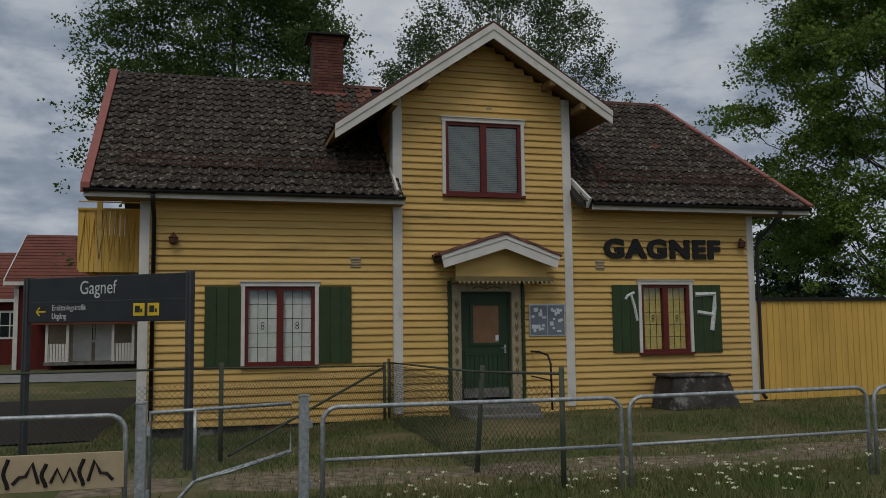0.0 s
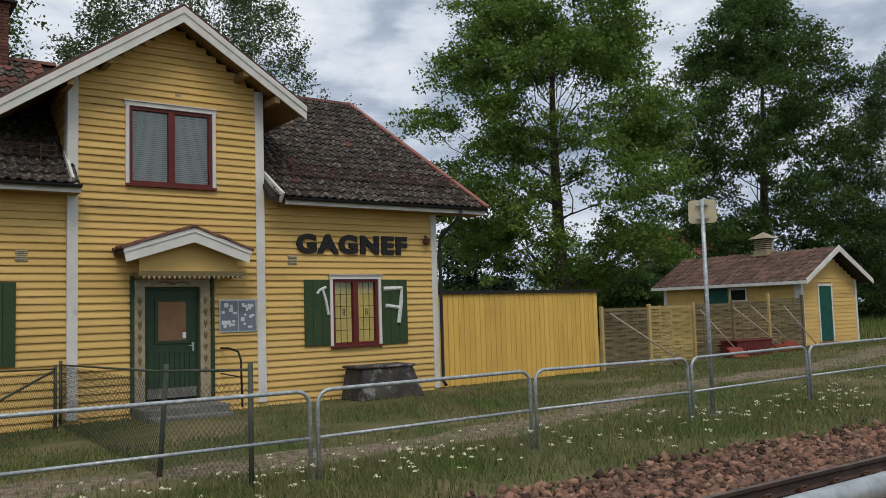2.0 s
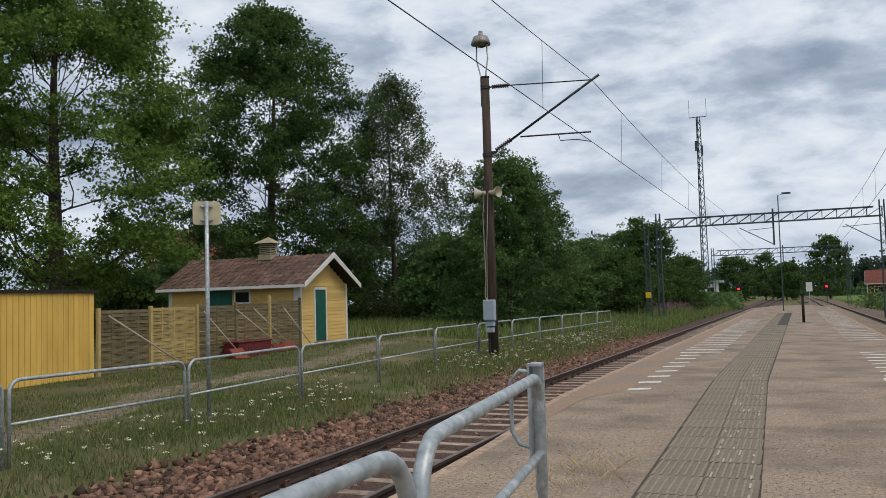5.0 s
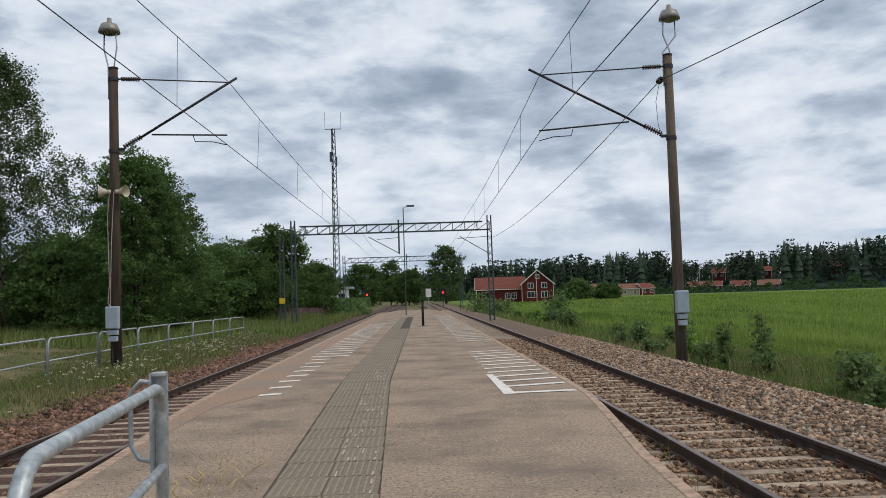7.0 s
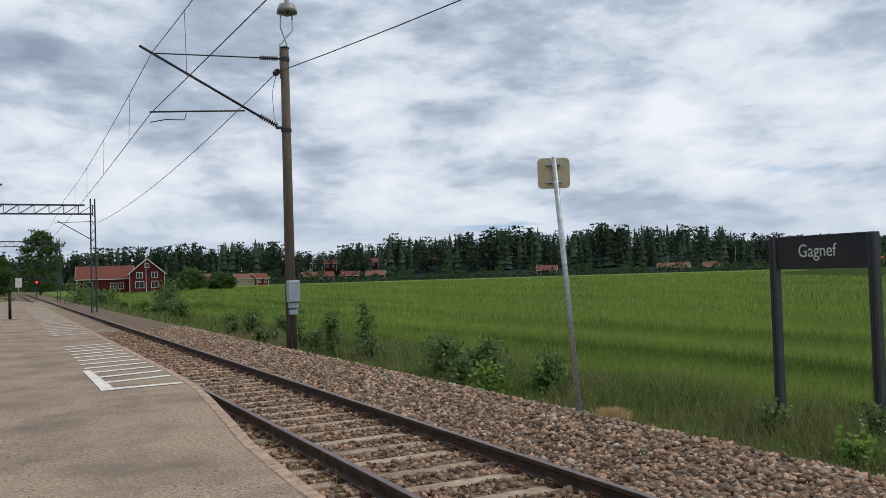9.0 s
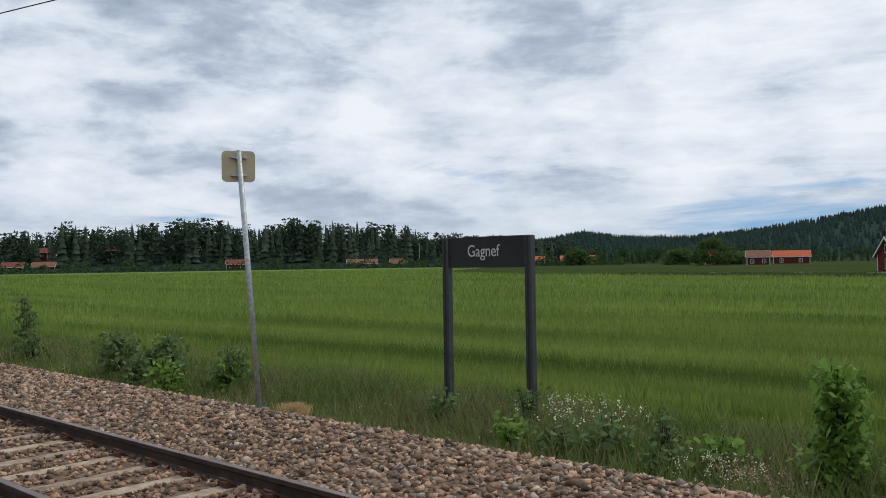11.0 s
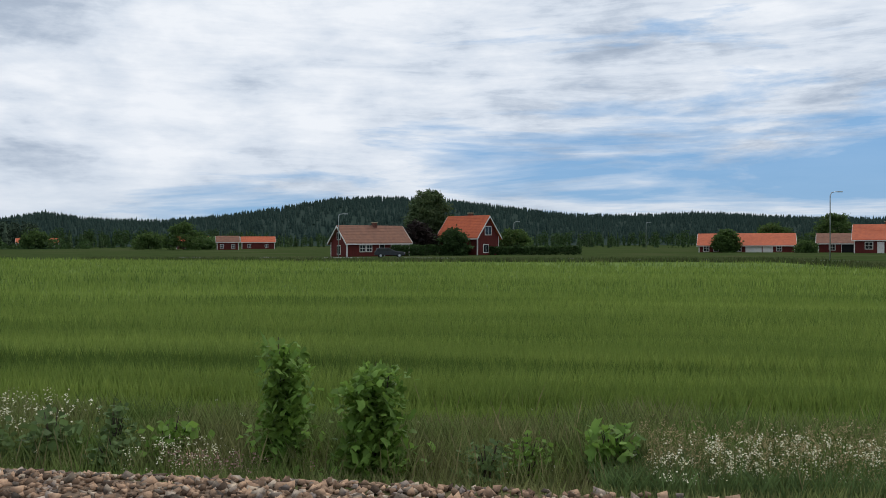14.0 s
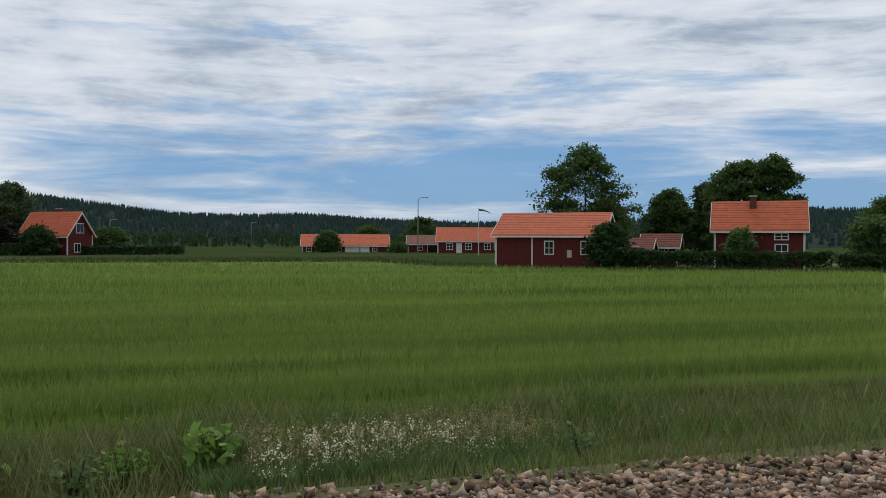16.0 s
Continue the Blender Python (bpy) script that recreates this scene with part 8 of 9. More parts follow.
sapling(8.5, 16.3, 1.05, 0.50, 600, 0.06, 6, M_SHRUB, "leafy shrub in the verge")
sapling(9.0, 15.0, 0.95, 0.45, 350, 0.06, 16, M_SHRUB, "leafy shrub in the verge")
sapling(9.6, 59.0, 2.6, 1.1, 900, 0.10, 7, M_SHRUB, "leafy shrub in the verge")
sapling(8.6, 48.0, 1.4, 0.6, 700, 0.09, 8, M_SHRUB, "leafy shrub in the verge")
sapling(7.8, 82.0, 2.0, 1.6, 900, 0.12, 9, M_SHRUB, "leafy shrub in the verge")
sapling(7.2, 95.0, 2.6, 1.8, 900, 0.12, 10, M_SHRUB, "leafy shrub in the verge")
sapling(9.4, 36.0, 1.1, 0.5, 600, 0.07, 11, M_SHRUB, "leafy shrub in the verge")
sapling(8.5, 5.0, 0.55, 0.35, 200, 0.06, 12, M_SHRUB, "low leafy plant in the verge")
sapling(8.55, 3.75, 0.50, 0.30, 180, 0.055, 13, M_YOUNG, "low bright green plant in the verge")
for i, (x, y, h, r) in enumerate(((9.1, 6.6, 0.75, 0.30), (8.9, 7.9, 0.5, 0.28), (8.2, 6.2, 0.42, 0.32), (8.3, 5.55, 0.4, 0.35), (8.8, 12.8, 0.95, 0.35),
                                   (8.0, 0.5, 0.45, 0.3), (8.4, 0.15, 0.4, 0.3), (8.6, 4.4, 0.6, 0.25), (8.15, 4.15, 0.35, 0.3), (8.0, -4.2, 0.4, 0.3), (8.5, 26.5, 1.1, 0.4))):
    sapling(x, y, h, r, 230, 0.036 + 0.001 * y, 120 + i, M_YOUNG if i % 4 == 2 else M_SHRUB, "low bright green plant in the verge" if i % 4 == 2 else "low leafy plant in the verge")
growth = np.random.default_rng(77)
for i in range(36):
    y = 11 + 62 * growth.uniform() ** 1.3
    x = float(ballast_edge(y)) + growth.uniform(0.5, 2.6)
    h = growth.uniform(0.30, 0.85) * (1 + 0.6 * (y > 30))
    sapling(x, y, h, 0.30 * h + 0.12, 240, 0.040 + 0.0012 * y, 300 + i, M_SHRUB if i % 5 else M_YOUNG, "ragged leafy weed in the verge")
sapling(-30.0, -11.0, 1.3, 1.2, 900, 0.10, 14, M_HEDGE, "dark low bush in front of the red house")


# ---------------------------------------------------------------- woods and hills in the distance
def conifer(rng, tiers=6, n=6, wide=0.17):
    v, f = [], []
    for k in range(tiers):
        u = k / tiers
        z0_, z1_ = 0.10 + 0.86 * u, min(1.0, 0.10 + 0.86 * (u + 1.9 / tiers))
        rad = wide * (1 - u) ** 0.85 + 0.012
        c = len(v)
        v.append((rng.normal() * 0.006, rng.normal() * 0.006, z1_))
        for i in range(n):
            a = 2 * math.pi * (i + 0.5 * (k % 2)) / n + rng.normal() * 0.15
            q = rad * rng.uniform(0.65, 1.25)
            v.append((q * math.cos(a), q * math.sin(a), z0_ - rng.uniform(0, 0.05)))
        f += [(c, c + 1 + i, c + 1 + (i + 1) % n) for i in range(n)]
    return np.array(v), np.array(f)


def pine(rng, n=180):
    c = np.stack([rng.normal(size=n) * 0.085, rng.normal(size=n) * 0.085, np.clip(rng.normal(0.64, 0.20, n), 0.12, 1.0)], -1)
    v, tri = leaf_tris(c, 0.046, rng=rng)
    trunk_v = np.array([(-0.012, 0, 0), (0.012, 0, 0), (0, 0, 0.8)])
    return np.concatenate([v, trunk_v]), np.concatenate([tri, [[len(v), len(v) + 1, len(v) + 2]]])


rng = np.random.default_rng(3)
KINDS = [conifer(rng, 7, 6, 0.125) for _ in range(5)] + [pine(rng) for _ in range(5)]
LIGHT = [conifer(rng, 4, 5, 0.20) for _ in range(5)]


def wood(name, label, spots, kinds, material):
    V, F, k = [], [], 0
    for x, y, z, h in spots:
        v, f = kinds[rng.integers(len(kinds))]
        a = rng.uniform(0, 6.28)
        c, s_ = math.cos(a) * h, math.sin(a) * h
        q = rng.uniform(0.8, 1.3)
        V.append(np.stack([x + (v[:, 0] * c - v[:, 1] * s_) * q, y + (v[:, 0] * s_ + v[:, 1] * c) * q, z + v[:, 2] * h], -1))
        F.append(f + k)
        k += len(v)
    ob = part(name, soup(name, np.concatenate(V), np.concatenate(F), material), material)
    return tagged(ob, label, "wood", kind="stuff")


def polar(az, d):
    return d * math.sin(radians(az)), d * math.cos(radians(az))


def near_rise(az, d):
    return 11.0 * float(step(385, 500, d)) * (0.45 + 0.55 * math.exp(-((az - 35) / 14) ** 2)) * float(step(56, 46, az))


AZ = [36, 41.9, 47.1, 51.7, 54.7, 57.3, 60, 63.8, 67.6, 71.4, 75.1, 78.7, 82.1, 85.5, 90.8, 94.4, 99.5, 105.5, 111.2, 120, 132, 136, 150, 165]
EL = [0.028, 0.028, 0.030, 0.030, 0.030, 0.0377, 0.0315, 0.0298, 0.0345, 0.0443, 0.0551, 0.057, 0.0548, 0.0483, 0.037, 0.0348, 0.0371, 0.0306, 0.0277, 0.030, 0.043, 0.041, 0.03, 0.02]


def hill_height(az, d):
    top = float(np.interp(az, AZ, EL)) * 1700 - 16
    return -0.62 + max(top, 3.0) * float(step(620, 1700, d)) ** 0.8 * float(step(3300, 1800, d))


# ground of the wooded slopes
def slope_mesh(name, label, azs, ds, fn):
    v = np.array([(*polar(a, d), fn(a, d)) for a in azs for d in ds])
    m = len(ds)
    f = np.array([(i * m + j, i * m + j + 1, (i + 1) * m + j + 1, (i + 1) * m + j) for i in range(len(azs) - 1) for j in range(m - 1)])
    tagged(part(name, soup(name, v, f, M_WOOD_FAR, True), M_WOOD_FAR), label, "hill", kind="structure")


slope_mesh("wooded_rise", "dark wooded rise beyond the field", np.arange(-14, 60, 2.0), [380, 400, 430, 460, 500, 560, 640], lambda a, d: -0.64 + near_rise(a, d))
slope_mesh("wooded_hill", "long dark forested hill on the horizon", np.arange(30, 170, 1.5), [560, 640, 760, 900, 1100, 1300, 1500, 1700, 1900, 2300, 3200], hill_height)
spots = []
TOPAZ = [-14, 0, 3, 6.1, 10.5, 13.7, 15.5, 17.5, 20.4, 22.5, 24.2, 28, 31.8, 35.5, 39.2, 44.6, 47, 49.7, 54.4, 58]
TOPEL = [0.03, 0.034, 0.032, 0.039, 0.0405, 0.0446, 0.0439, 0.030, 0.034, 0.040, 0.047, 0.0468, 0.0513, 0.0443, 0.0497, 0.0468, 0.034, 0.0321, 0.0264, 0.022]
for i in range(1450):
    az, d = rng.uniform(-12, 57), 425 + 120 * rng.uniform(0, 1) ** 1.3
    x, y = polar(az, d)
    zg = -1.6 + near_rise(az, d)
    want = float(np.interp(az, TOPAZ, TOPEL)) * 450 + 1.5
    h = max(6.0, (want - zg) * rng.uniform(0.58, 1.06))
    spots.append((x, y, zg, min(h, 24)))
wood("conifer_wood", "dark mixed conifer wood beyond the field", spots, KINDS, M_CONIFER)
spots = []
for i in range(12500):
    az = rng.uniform(36, 150)
    d = 640 + 1120 * rng.uniform(0, 1) ** 0.8
    x, y = polar(az, d)
    spots.append((x, y, hill_height(az, d) - 2.5, rng.uniform(10, 15)))
for i in range(900):
    az = rng.uniform(36, 150)
    d = rng.uniform(1660, 1760)
    spots.append((*polar(az, d), hill_height(az, d) - 2, rng.uniform(11, 19)))
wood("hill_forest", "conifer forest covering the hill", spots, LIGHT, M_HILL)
spots = []
for i in range(1100):
    az = rng.uniform(46, 132)
    d = rng.uniform(330, 600) if az > 80 else rng.uniform(430, 600)
    x, y = polar(az, d)
    spots.append((x, y, -1.5, rng.uniform(6, 11) * (1.0 if az < 70 else 0.75)))
wood("field_wood", "dark wood at the foot of the hill", spots, KINDS, M_HEDGE)
# undergrowth at the wood's edge
n = 26000
az = RNG.uniform(-10, 60, n)
d = RNG.uniform(383, 455, n)
P = np.stack([d * np.sin(np.radians(az)), d * np.cos(np.radians(az)), RNG.uniform(0, 1, n) ** 1.5 * (3.4 + 1.6 * np.sin(az * 2.1) + 1.5 * np.sin(az * 5.3)) - 0.8], -1)
v, f = leaf_quads(P, 0.75)
tagged(part("undergrowth", soup("undergrowth", v, f, M_HEDGE), M_HEDGE), "bushy undergrowth at the edge of the wood", "undergrowth", kind="stuff")
n = 9000
az = RNG.uniform(-14, -3.2, n)
d = RNG.uniform(105, 190, n)
P = np.stack([d * np.sin(np.radians(az)), d * np.cos(np.radians(az)), RNG.uniform(0, 1, n) ** 1.3 * 2.2 - 0.5], -1)
v, f = leaf_quads(P, 0.35)
tagged(part("thicket", soup("thicket", v, f, M_BUSH), M_BUSH), "low leafy thicket beside the far tracks", "undergrowth", kind="stuff")

# ---------------------------------------------------------------- grass, crop and flowers
M_LAWN = mat("short_dry_grass", (0.105, 0.155, 0.042), 0.8, color2=(0.195, 0.18, 0.085), scale=0.9, detail=6, island=0.35, leaf=0.25)
M_TALL = mat("tall_verge_grass", (0.135, 0.215, 0.052), 0.8, color2=(0.215, 0.220, 0.092), scale=0.8, detail=6, island=0.4, leaf=0.3)
M_STRAW = mat("dry_grass_stalks", (0.33, 0.285, 0.14), 0.8, color2=(0.23, 0.21, 0.10), scale=1.5, island=0.3, leaf=0.25)
M_HEADLAND = mat("headland_grass", (0.075, 0.115, 0.034), 0.85, color2=(0.11, 0.125, 0.05), scale=0.5, island=0.3, leaf=0.2)
M_VERGE_WEST = mat("yellowed_verge_grass", (0.150, 0.185, 0.058), 0.8, color2=(0.235, 0.22, 0.105), scale=0.8, detail=6, island=0.4, leaf=0.3)
M_CROP = mat("green_grain", (0.300, 0.385, 0.090), 0.7, color2=(0.128, 0.195, 0.041), scale=1.3, detail=7, grit=0.68, island=0.12, leaf=0.42, stretch=(1, 0.035, 0.15),
             stains=(0.100, 0.160, 0.036), stain_scale=0.60, stain_amount=(0.50, 0.62))
M_FLOWER = mat("white_flowers", (0.84, 0.82, 0.64), 0.8, color2=(0.72, 0.70, 0.48), scale=5, leaf=0.2)
M_YFLOWER = mat("yellow_flowers", (0.62, 0.50, 0.05), 0.8, scale=5)
M_PFLOWER = mat("pinkish_brown_flowers", (0.42, 0.28, 0.22), 0.8, color2=(0.34, 0.21, 0.16), scale=5)
M_CREAMFLOWER = mat("faded_cream_flowers", (0.40, 0.33, 0.17), 0.8, color2=(0.30, 0.25, 0.13), scale=5, leaf=0.2)


def blades(name, label, x, y, h, w, lean, material, z=None, category="grass", bent=True):
    """Blades of grass: bent ones of two triangles each, or plain ones of one."""
    n = len(x)
    z = ground(x, y) if z is None else z
    a = RNG.uniform(0, 2 * np.pi, n)
    b = RNG.uniform(0, 2 * np.pi, n)
    ln = lean * h * RNG.uniform(0.2, 1.0, n)
    c, s_ = np.cos(a) * w / 2, np.sin(a) * w / 2
    dx, dy = np.cos(b) * ln, np.sin(b) * ln
    mk = lambda px, py, pz: np.stack([px, py, pz], -1)
    v = np.stack([mk(x - c, y - s_, z - 0.02), mk(x + c, y + s_, z - 0.02), mk(x + c * 0.75 + dx * 0.53, y + s_ * 0.75 + dy * 0.53, z + h * 0.6),
                  mk(x + dx, y + dy, z + h)], 1).reshape(-1, 3)
    k = np.arange(n)[:, None] * 4
    f = np.concatenate([k + [[0, 1, 2]], k + [[0, 2, 3]]])
    if not bent:
        v = v.reshape(-1, 4, 3)[:, [0, 1, 3]].reshape(-1, 3)
        f = np.arange(3 * n).reshape(-1, 3)
    return tagged(part(name, soup(name, v, f, material), material), label, category, kind="stuff")


def patchy(x, y, keep, seed=0.0):
    m = fbm(x, y, 1.7, seed) + 0.5 * fbm(x, y, 0.6, seed + 2) + RNG.uniform(-0.35, 0.35, len(x))
    return m > keep


# lawn of the yard
n = 230000
x, y = RNG.uniform(-17.4, -7.4, n), RNG.uniform(-6, 42, n)
near = RNG.uniform(0, 1, n) < np.clip(14 / np.hypot(x, y), 0.25, 1.0)
bare = (np.abs(x - trail_x(y)) < 0.75 + 0.4 * RNG.normal(size=n)) & (RNG.uniform(0, 1, n) < 0.90)
k = near & patchy(x, y, -0.18) & ~bare
x, y = x[k], y[k]
blades("lawn", "short patchy grass of the station yard", x, y, RNG.uniform(0.03, 0.11, len(x)) * (1 + 0.7 * (x > -9.3)), 0.014 + 0.0006 * np.hypot(x, y), 0.8, M_LAWN, bent=False)
n = 26000
x, y = RNG.uniform(-26, -17, n), RNG.uniform(-12, -2, n)
k = ~((y > -9.5) & (y < -2.6) & (x > -33))
blades("lawn_west", "short grass beside the asphalt yard", x[k], y[k], RNG.uniform(0.04, 0.12, k.sum()), 0.03 * np.ones(k.sum()), 0.8, M_LAWN)
# taller grass along the railing and the western ballast
n = 52000
x = np.concatenate([RNG.normal(-8.6, 0.6, n // 2), RNG.uniform(-9.6, -6.8, n - n // 2)])
y = RNG.uniform(-4, 60, n) ** 1.0
k = (x < -6.75) & (x > -10.5) & patchy(x, y, -0.25, 1.0)
x, y = x[k], y[k]
blades("verge_west", "ragged taller grass along the railing", x, y, RNG.uniform(0.05, 0.20, len(x)) * (0.62 + 0.7 * step(12, 26, y)), 0.012 + 0.0007 * np.hypot(x, y), 0.6, M_VERGE_WEST)
n = 45000
x, y = RNG.uniform(-32, -8.8, n), RNG.uniform(34, 105, n)
blades("meadow_west", "rough meadow grass before the wood", x, y, RNG.uniform(0.25, 0.8, n), 0.05 * np.ones(n), 0.6, M_TALL, bent=False)
n = 9000
x, y = RNG.uniform(-8.9, -7.0, n), RNG.uniform(45, 130, n)
blades("meadow_track", "rough grass beside the far track", x, y, RNG.uniform(0.2, 0.6, n), 0.06 * np.ones(n), 0.6, M_TALL)
# verge between the eastern ballast and the field
n = 190000
y = RNG.uniform(-16, 44, n)
e_ = ballast_edge(y)
x = e_ - 0.15 + (11.0 - e_) * RNG.uniform(0, 1, n) ** 0.9
k = (RNG.uniform(0, 1, n) < np.clip(15 / np.hypot(x, y), 0.3, 1)) & (RNG.uniform(0, 1, n) < step(-0.1, 0.7, x - ballast_edge(y) + 0.2 * fbm(x, y, 0.7)))
x, y = x[k], y[k]
blades("verge_east", "tall ragged grass between ballast and field", x, y, RNG.uniform(0.12, 0.50, len(x)) * (0.32 + 0.68 * step(0.2, 2.2, x - ballast_edge(y))) * (0.85 + 0.45 * fbm(x, y, 0.8, 3.0)), 0.005 + 0.00040 * np.hypot(x, y), 0.60, M_TALL)
n = 4200
x, y = 7.3 + 4.2 * RNG.uniform(0, 1, n), RNG.uniform(-16, 40, n)
k = patchy(x, y, 0.0, 4.0)
x, y = x[k], y[k]
blades("straw_east", "dry straw-coloured grass stalks in the verge", x, y, RNG.uniform(0.26, 0.60, len(x)), 0.0016 + 0.00022 * np.hypot(x, y), 0.4, M_STRAW)
n = 8000
x, y = RNG.uniform(7.0, 10.5, n), RNG.uniform(44, 150, n)
blades("verge_far", "rough grass beside the far eastern track", x, y, RNG.uniform(0.2, 0.7, n), 0.06 * np.ones(n), 0.6, M_TALL)

# grain: thinner and coarser with distance from the platform; uneven drill rows run along the track
def row_noise(u, pitch, seed):
    table = np.random.default_rng(seed).normal(size=2000)
    return np.interp(u / pitch, np.arange(2000), table)


for nm, r0, r1, n, w in (("near", 10.8, 34.0, 270000, 0.0010), ("far", 34.0, 290.0, 230000, 0.0016)):
    az = np.radians(RNG.uniform(4, 136, n))
    rr = np.exp(RNG.uniform(math.log(r0), math.log(r1), n))
    x, y = rr * np.sin(az), rr * np.cos(az)
    row = x + 0.02 * y + 0.5 * fbm(x * 0.2, y * 0.05, 3.0)
    tram = np.minimum(np.abs((row + 1.5) % 12.0 - 1.0), np.abs((row + 1.5) % 12.0 - 2.9)) < 0.20
    k = (x > 10.45 + 0.5 * fbm(x, y, 1.5)) & (x < field_end(y)) & (~tram | (RNG.uniform(0, 1, n) < 0.30))
    x, y, rr, row = x[k], y[k], rr[k], row[k]
    wave = 0.5 + 0.5 * np.sin(y * 0.11 + 5 * row_noise(row, 3.0, 4))
    drill = 0.55 * row_noise(row, 0.45, 1) * wave + 0.6 * row_noise(row + 0.01 * y, 1.5, 2) + 0.5 * row_noise(row, 5.0, 3) + 0.4 * fbm(row * 1.2, y * 0.06, 1.0)
    h = np.clip(0.50 + 0.10 * drill + 0.04 * fbm(x, y, 3.0), 0.26, 0.72) * RNG.uniform(0.80, 1.08, len(x)) * (0.70 + 0.30 * step(10.4, 13.0, x))
    lift = 0.05 * step(10.5, 44, x)
    blades("grain_" + nm, "green unripe grain standing in the field", x, y, h, w * rr * RNG.uniform(0.7, 1.3, len(x)), 0.42, M_CROP, z=ground(x, y) + lift, category="grain", bent=nm == "near")


n = 16000
y = RNG.uniform(-78, 62, n)
x = field_end(y) + RNG.uniform(0.3, 6, n)
blades("headland_grass", "rough grass strip at the far edge of the field", x, y, RNG.uniform(0.2, 0.75, n), 0.16 * np.ones(n), 0.6, M_HEADLAND)


def flower_heads(name, label, x, y, z, r, material, k=6, tall=0.75):
    n = len(x)
    P = np.stack([x, y, z], -1)
    Q = np.repeat(P, k, 0) + RNG.normal(size=(n * k, 3)) * np.repeat(r, k)[:, None] * np.array([0.5, 0.5, tall])
    v, f = leaf_quads(Q, 0.26 * float(np.mean(r)), 0.9, 0.3)
    return tagged(part(name, soup(name, v, f, material), material), label, "flowers", kind="stuff")


def stalked(name, label, x, y, h, r, material, k=6, tall=0.75):
    z = ground(x, y)
    blades(name + "_stalks", "thin green flower stalks", x, y, h, 0.008 + 0.0005 * np.hypot(x, y), 0.05, M_TALL, z=z)
    flower_heads(name, label, x, y, z + h, r, material, k, tall)


n = 1050
y = RNG.uniform(0.8, 50, n)
x = RNG.normal(-8.3, 0.75, n) - 0.5 * (y < 9) * RNG.uniform(0, 1, n)
k = (x < -7.1) & (x > -12)
k &= patchy(x, y, -0.15, 6.0)
x, y = x[k], y[k]
stalked("white_flowers_west", "small white umbel flowers along the railing", x, y, RNG.uniform(0.10, 0.30, len(x)), RNG.uniform(0.018, 0.042, len(x)) + 0.0010 * y, M_FLOWER, 9, 0.15)
n = 170
x, y = RNG.uniform(7.5, 8.35, n), RNG.uniform(-3.15, -0.95, n)
x += 0.25 * np.sin(y * 2.0)
k = patchy(x, y, -0.12, 3.0)
x, y = x[k], y[k]
n = len(x)
stalked("white_flower_patch", "dense patch of small white flowers by the ballast", x, y, RNG.uniform(0.20, 0.50, n), RNG.uniform(0.024, 0.050, n), M_FLOWER, 14)
n = 1000
x, y = RNG.uniform(7.6, 8.8, n), RNG.uniform(-3.8, -0.9, n)
stalked("cream_flower_patch", "faded cream flower heads by the ballast", x, y, RNG.uniform(0.22, 0.55, n), RNG.uniform(0.02, 0.045, n), M_CREAMFLOWER, 8)
n = 9000
x, y = RNG.uniform(7.40, 8.7, n), RNG.uniform(-3.7, -0.5, n)
blades("flower_leaves", "green leafy growth among the flowers", x, y, RNG.uniform(0.08, 0.36, n), 0.014 * np.ones(n), 0.8, M_SHRUB)
n = 60
x, y = RNG.normal(9.0, 0.25, n), RNG.normal(5.6, 0.35, n)
stalked("white_flower_clump", "clump of white flowers beside the station sign", x, y, RNG.uniform(0.3, 0.6, n), RNG.uniform(0.03, 0.055, n), M_FLOWER, 9)
n = 70
x, y = RNG.normal(7.75, 0.14, n), RNG.normal(2.95, 0.25, n)
stalked("pink_flower_clump", "clump of pinkish-brown flower heads", x, y, RNG.uniform(0.10, 0.30, n), RNG.uniform(0.03, 0.05, n), M_PFLOWER, 9)
n = 60
x, y = RNG.normal(8.1, 0.2, n), RNG.normal(3.45, 0.25, n)
stalked("pale_flower_clump", "clump of pale greenish flowers", x, y, RNG.uniform(0.12, 0.36, n), RNG.uniform(0.025, 0.045, n), M_FLOWER, 8)
n = 130
x, y = RNG.uniform(7.6, 9.6, n), RNG.uniform(-6, 22, n)
stalked("scattered_flowers", "scattered small white flowers in the verge", x, y, RNG.uniform(0.15, 0.5, n), RNG.uniform(0.012, 0.03, n), M_FLOWER, 5)
n = 110
x, y = np.concatenate([RNG.uniform(7.3, 9.6, 70), RNG.uniform(2.35, 2.75, 40)]), np.concatenate([RNG.uniform(-6, 14, 70), RNG.uniform(7, 14, 40)])
stalked("yellow_flowers", "scattered small yellow flowers", x, y, RNG.uniform(0.06, 0.28, n), RNG.uniform(0.012, 0.022, n), M_YFLOWER, 4)
n = 500
x, y = RNG.normal(-9.6, 0.9, n), RNG.normal(73, 4, n)
stalked("pink_fireweed", "stand of pinkish fireweed beside the track", x, y, RNG.uniform(0.7, 1.3, n), RNG.uniform(0.06, 0.12, n), mat("fireweed_pink", (0.30, 0.14, 0.20), 0.8, scale=4), 6)
# dry weeds lying on the platform
M_TUFT = mat("bleached_grass", (0.62, 0.47, 0.25), 0.85, color2=(0.50, 0.37, 0.19), scale=6, island=0.25, leaf=0.2)
n = 110
x, y = RNG.normal(-1.85, 0.20, n), RNG.normal(7.3, 0.60, n)
blades("dry_weeds", "thin dry pale weeds on the platform asphalt", x, y, RNG.uniform(0.03, 0.10, n), 0.005 * np.ones(n), 2.2, M_TUFT, z=0.015 * np.ones(n))
# dry tuft at the sign's foot
TUFT = (7.74, 9.71)
n = 2600
a, rr = RNG.uniform(0, 6.28, n), np.abs(RNG.normal(0, 0.075, n))
x, y = TUFT[0] + rr * np.cos(a), TUFT[1] + rr * np.sin(a) * 1.2
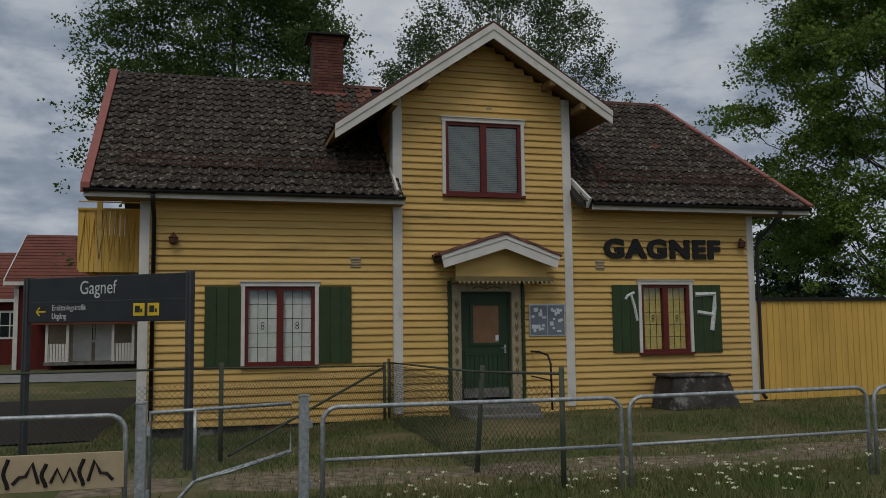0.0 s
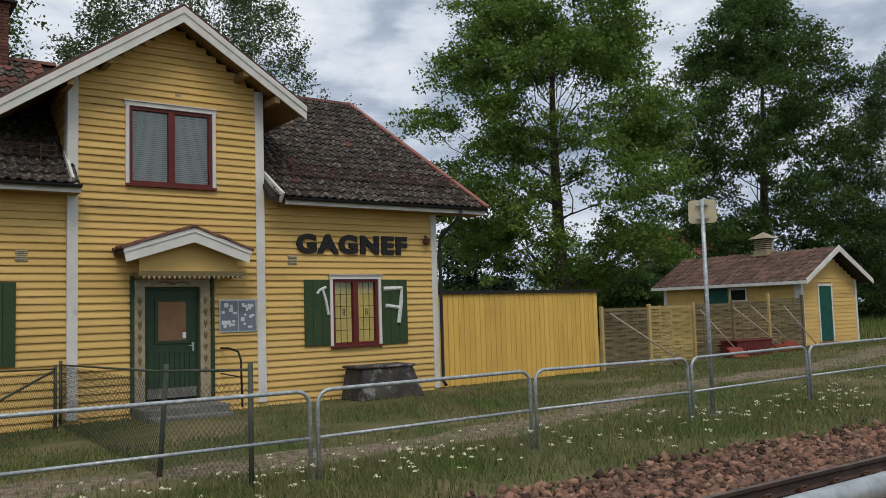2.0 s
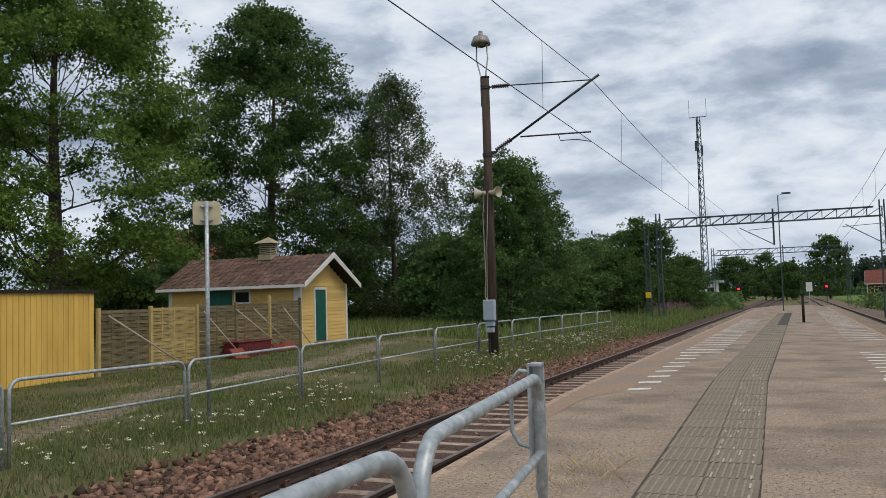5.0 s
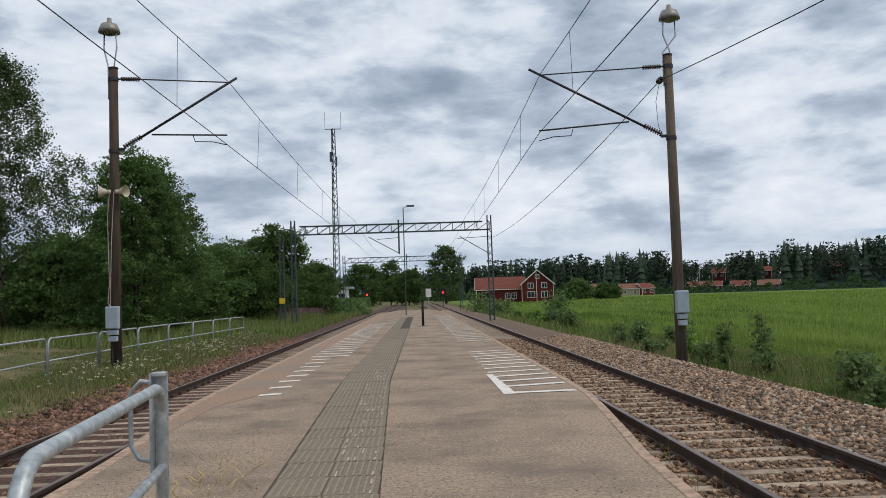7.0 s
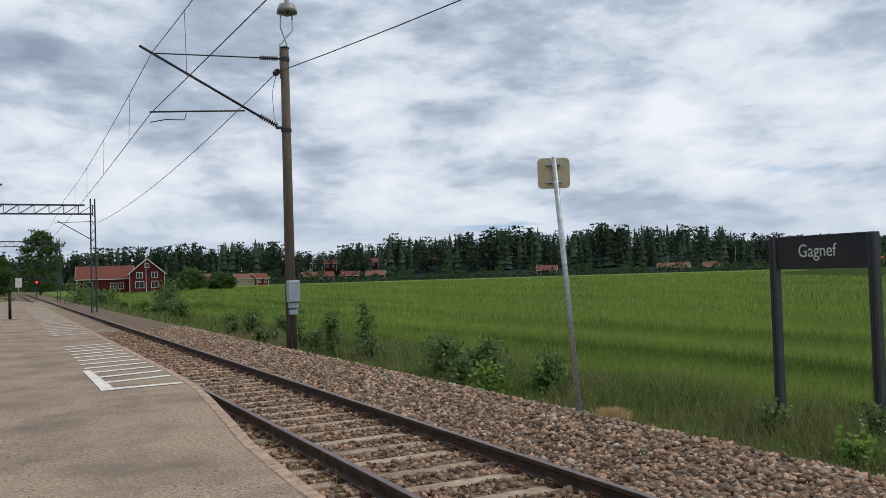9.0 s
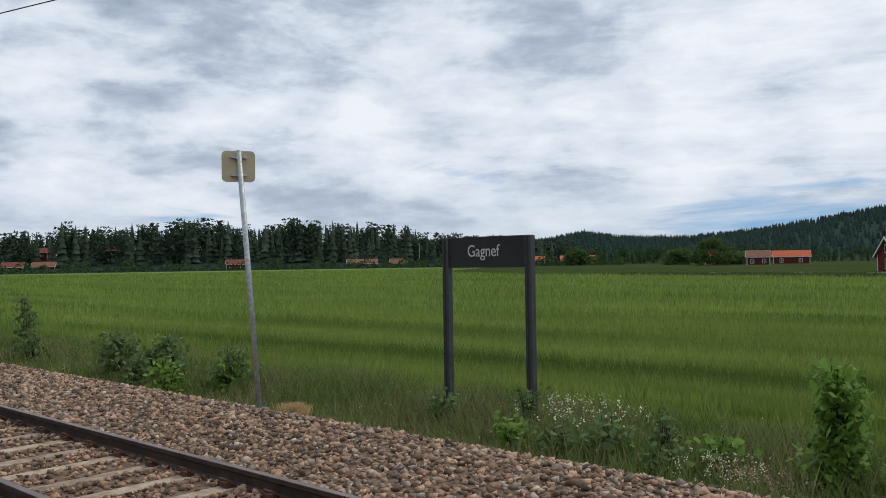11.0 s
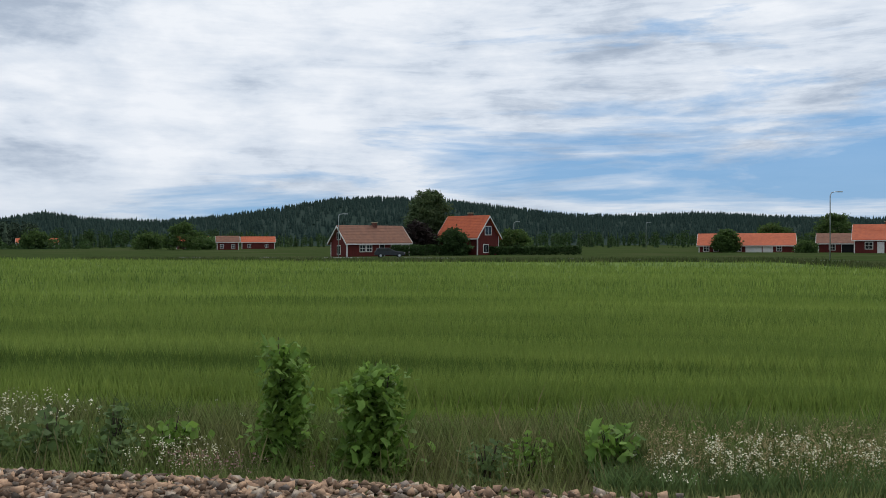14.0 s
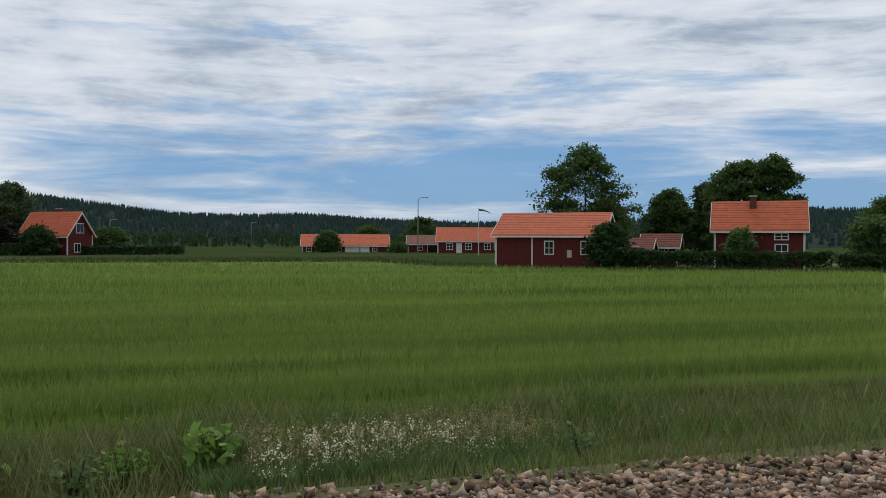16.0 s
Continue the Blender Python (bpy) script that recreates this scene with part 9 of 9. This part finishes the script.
blades("dry_tuft", "tuft of dry pale grass by the sign post", x, y, 0.08 + RNG.uniform(0.10, 0.22, n), 0.008 * np.ones(n), 0.6, M_TUFT)


# ---------------------------------------------------------------- ballast stones
def stones(name, label, x, y, z, size, material):
    n = len(x)
    base = np.array([(1, 0, 0), (-1, 0, 0), (0, 1, 0), (0, -1, 0), (0, 0, 1), (0, 0, -1)], float)
    v = base[None] * RNG.uniform(0.75, 1.35, (n, 6, 1)) + RNG.uniform(-0.38, 0.38, (n, 6, 3))
    ax = RNG.normal(size=(n, 3, 3))
    q, _ = np.linalg.qr(ax)
    v = np.einsum("nij,nkj->nki", q, v) * (size * np.clip(np.exp(RNG.normal(-0.06, 0.36, n)), 0.45, 1.7))[:, None, None] * np.array([1, 1, 0.8])
    v = v + np.stack([x, y, z], -1)[:, None]
    octa = np.array([(0, 2, 4), (2, 1, 4), (1, 3, 4), (3, 0, 4), (2, 0, 5), (1, 2, 5), (3, 1, 5), (0, 3, 5)])
    f = (np.arange(n)[:, None, None] * 6 + octa[None]).reshape(-1, 3)
    return tagged(part(name, soup(name, v.reshape(-1, 3), f, material), material), label, "stones", kind="stuff")


n = 50000
y = -9 + 45 * RNG.uniform(0, 1, n) ** 1.25
x = RNG.uniform(4.55, 7.9, n)
k = RNG.uniform(0, 1, n) < step(0.45, -0.2, x - ballast_edge(y) + 0.15 * fbm(x, y, 0.8))
x, y = x[k], y[k]
pale = RNG.uniform(0, 1, len(x)) < 0.28
stones("ballast_stones_east", "loose brown ballast stones beside the track", x[~pale], y[~pale], ground(x, y)[~pale] + 0.02, 0.032, M_STONE)
stones("grey_stones_east", "loose grey ballast stones beside the track", x[pale], y[pale], ground(x, y)[pale] + 0.02, 0.032, M_STONE_GREY)
n = 15000
y = 2 + 34 * RNG.uniform(0, 1, n) ** 1.3
x = RNG.uniform(2.2, 4.4, n)
k = (((y + 8.0) % 0.62) > 0.09) & (((y + 8.0) % 0.62) < 0.53)
x, y = x[k], y[k]
stones("ballast_stones_between", "small brown ballast stones between the sleepers", x, y, ground(x, y) + 0.022, 0.028, M_STONE)
n = 17000
y = 3 + 42 * RNG.uniform(0, 1, n) ** 1.25
x = RNG.uniform(-7.45, -5.55, n)
k = RNG.uniform(0, 1, n) < step(-7.5, -6.9, x + 0.2 * fbm(x, y, 0.8))
x, y = x[k], y[k]
stones("ballast_stones_west", "loose rust-brown ballast stones beside the track", x, y, ground(x, y) + 0.025, 0.05, M_STONE_RED)
n = 6500
y = 5 + 28 * RNG.uniform(0, 1, n) ** 1.2
x = RNG.uniform(-5.4, -3.95, n)
k = (((y + 8.0) % 0.62) > 0.15) & (((y + 8.0) % 0.62) < 0.47)
x, y = x[k], y[k]
stones("ballast_stones_inner", "rust-brown ballast stones between the sleepers", x, y, ground(x, y) - 0.005, 0.026, M_STONE_RED)

# grit lying on the platform
M_GRIT = mat("pale_grit", (0.50, 0.42, 0.33), 0.9, color2=(0.36, 0.29, 0.22), scale=20, island=0.4)
M_GRIT_DARK = mat("dark_grit", (0.20, 0.155, 0.118), 0.9, color2=(0.13, 0.10, 0.078), scale=20, island=0.4)
for nm, lb, m_ in (("pale_grit", "fine pale grit strewn over the platform", M_GRIT), ("dark_grit", "fine dark grit strewn over the platform", M_GRIT_DARK)):
    n = 11000
    y = 2.2 + 13 * RNG.uniform(0, 1, n) ** 1.4
    x = RNG.uniform(-2.85, 1.85, n)
    off = x - (-1.26 - 0.022 * (np.minimum(y, 16) - 7))
    k = ((off < -0.03) | (off > 0.95)) & (fbm(x, y, 0.9) + RNG.uniform(-0.6, 0.6, n) > -0.2)
    x, y = x[k], y[k]
    stones(nm, lb, x, y, 0.002 * np.ones(len(x)), 0.0045, m_)
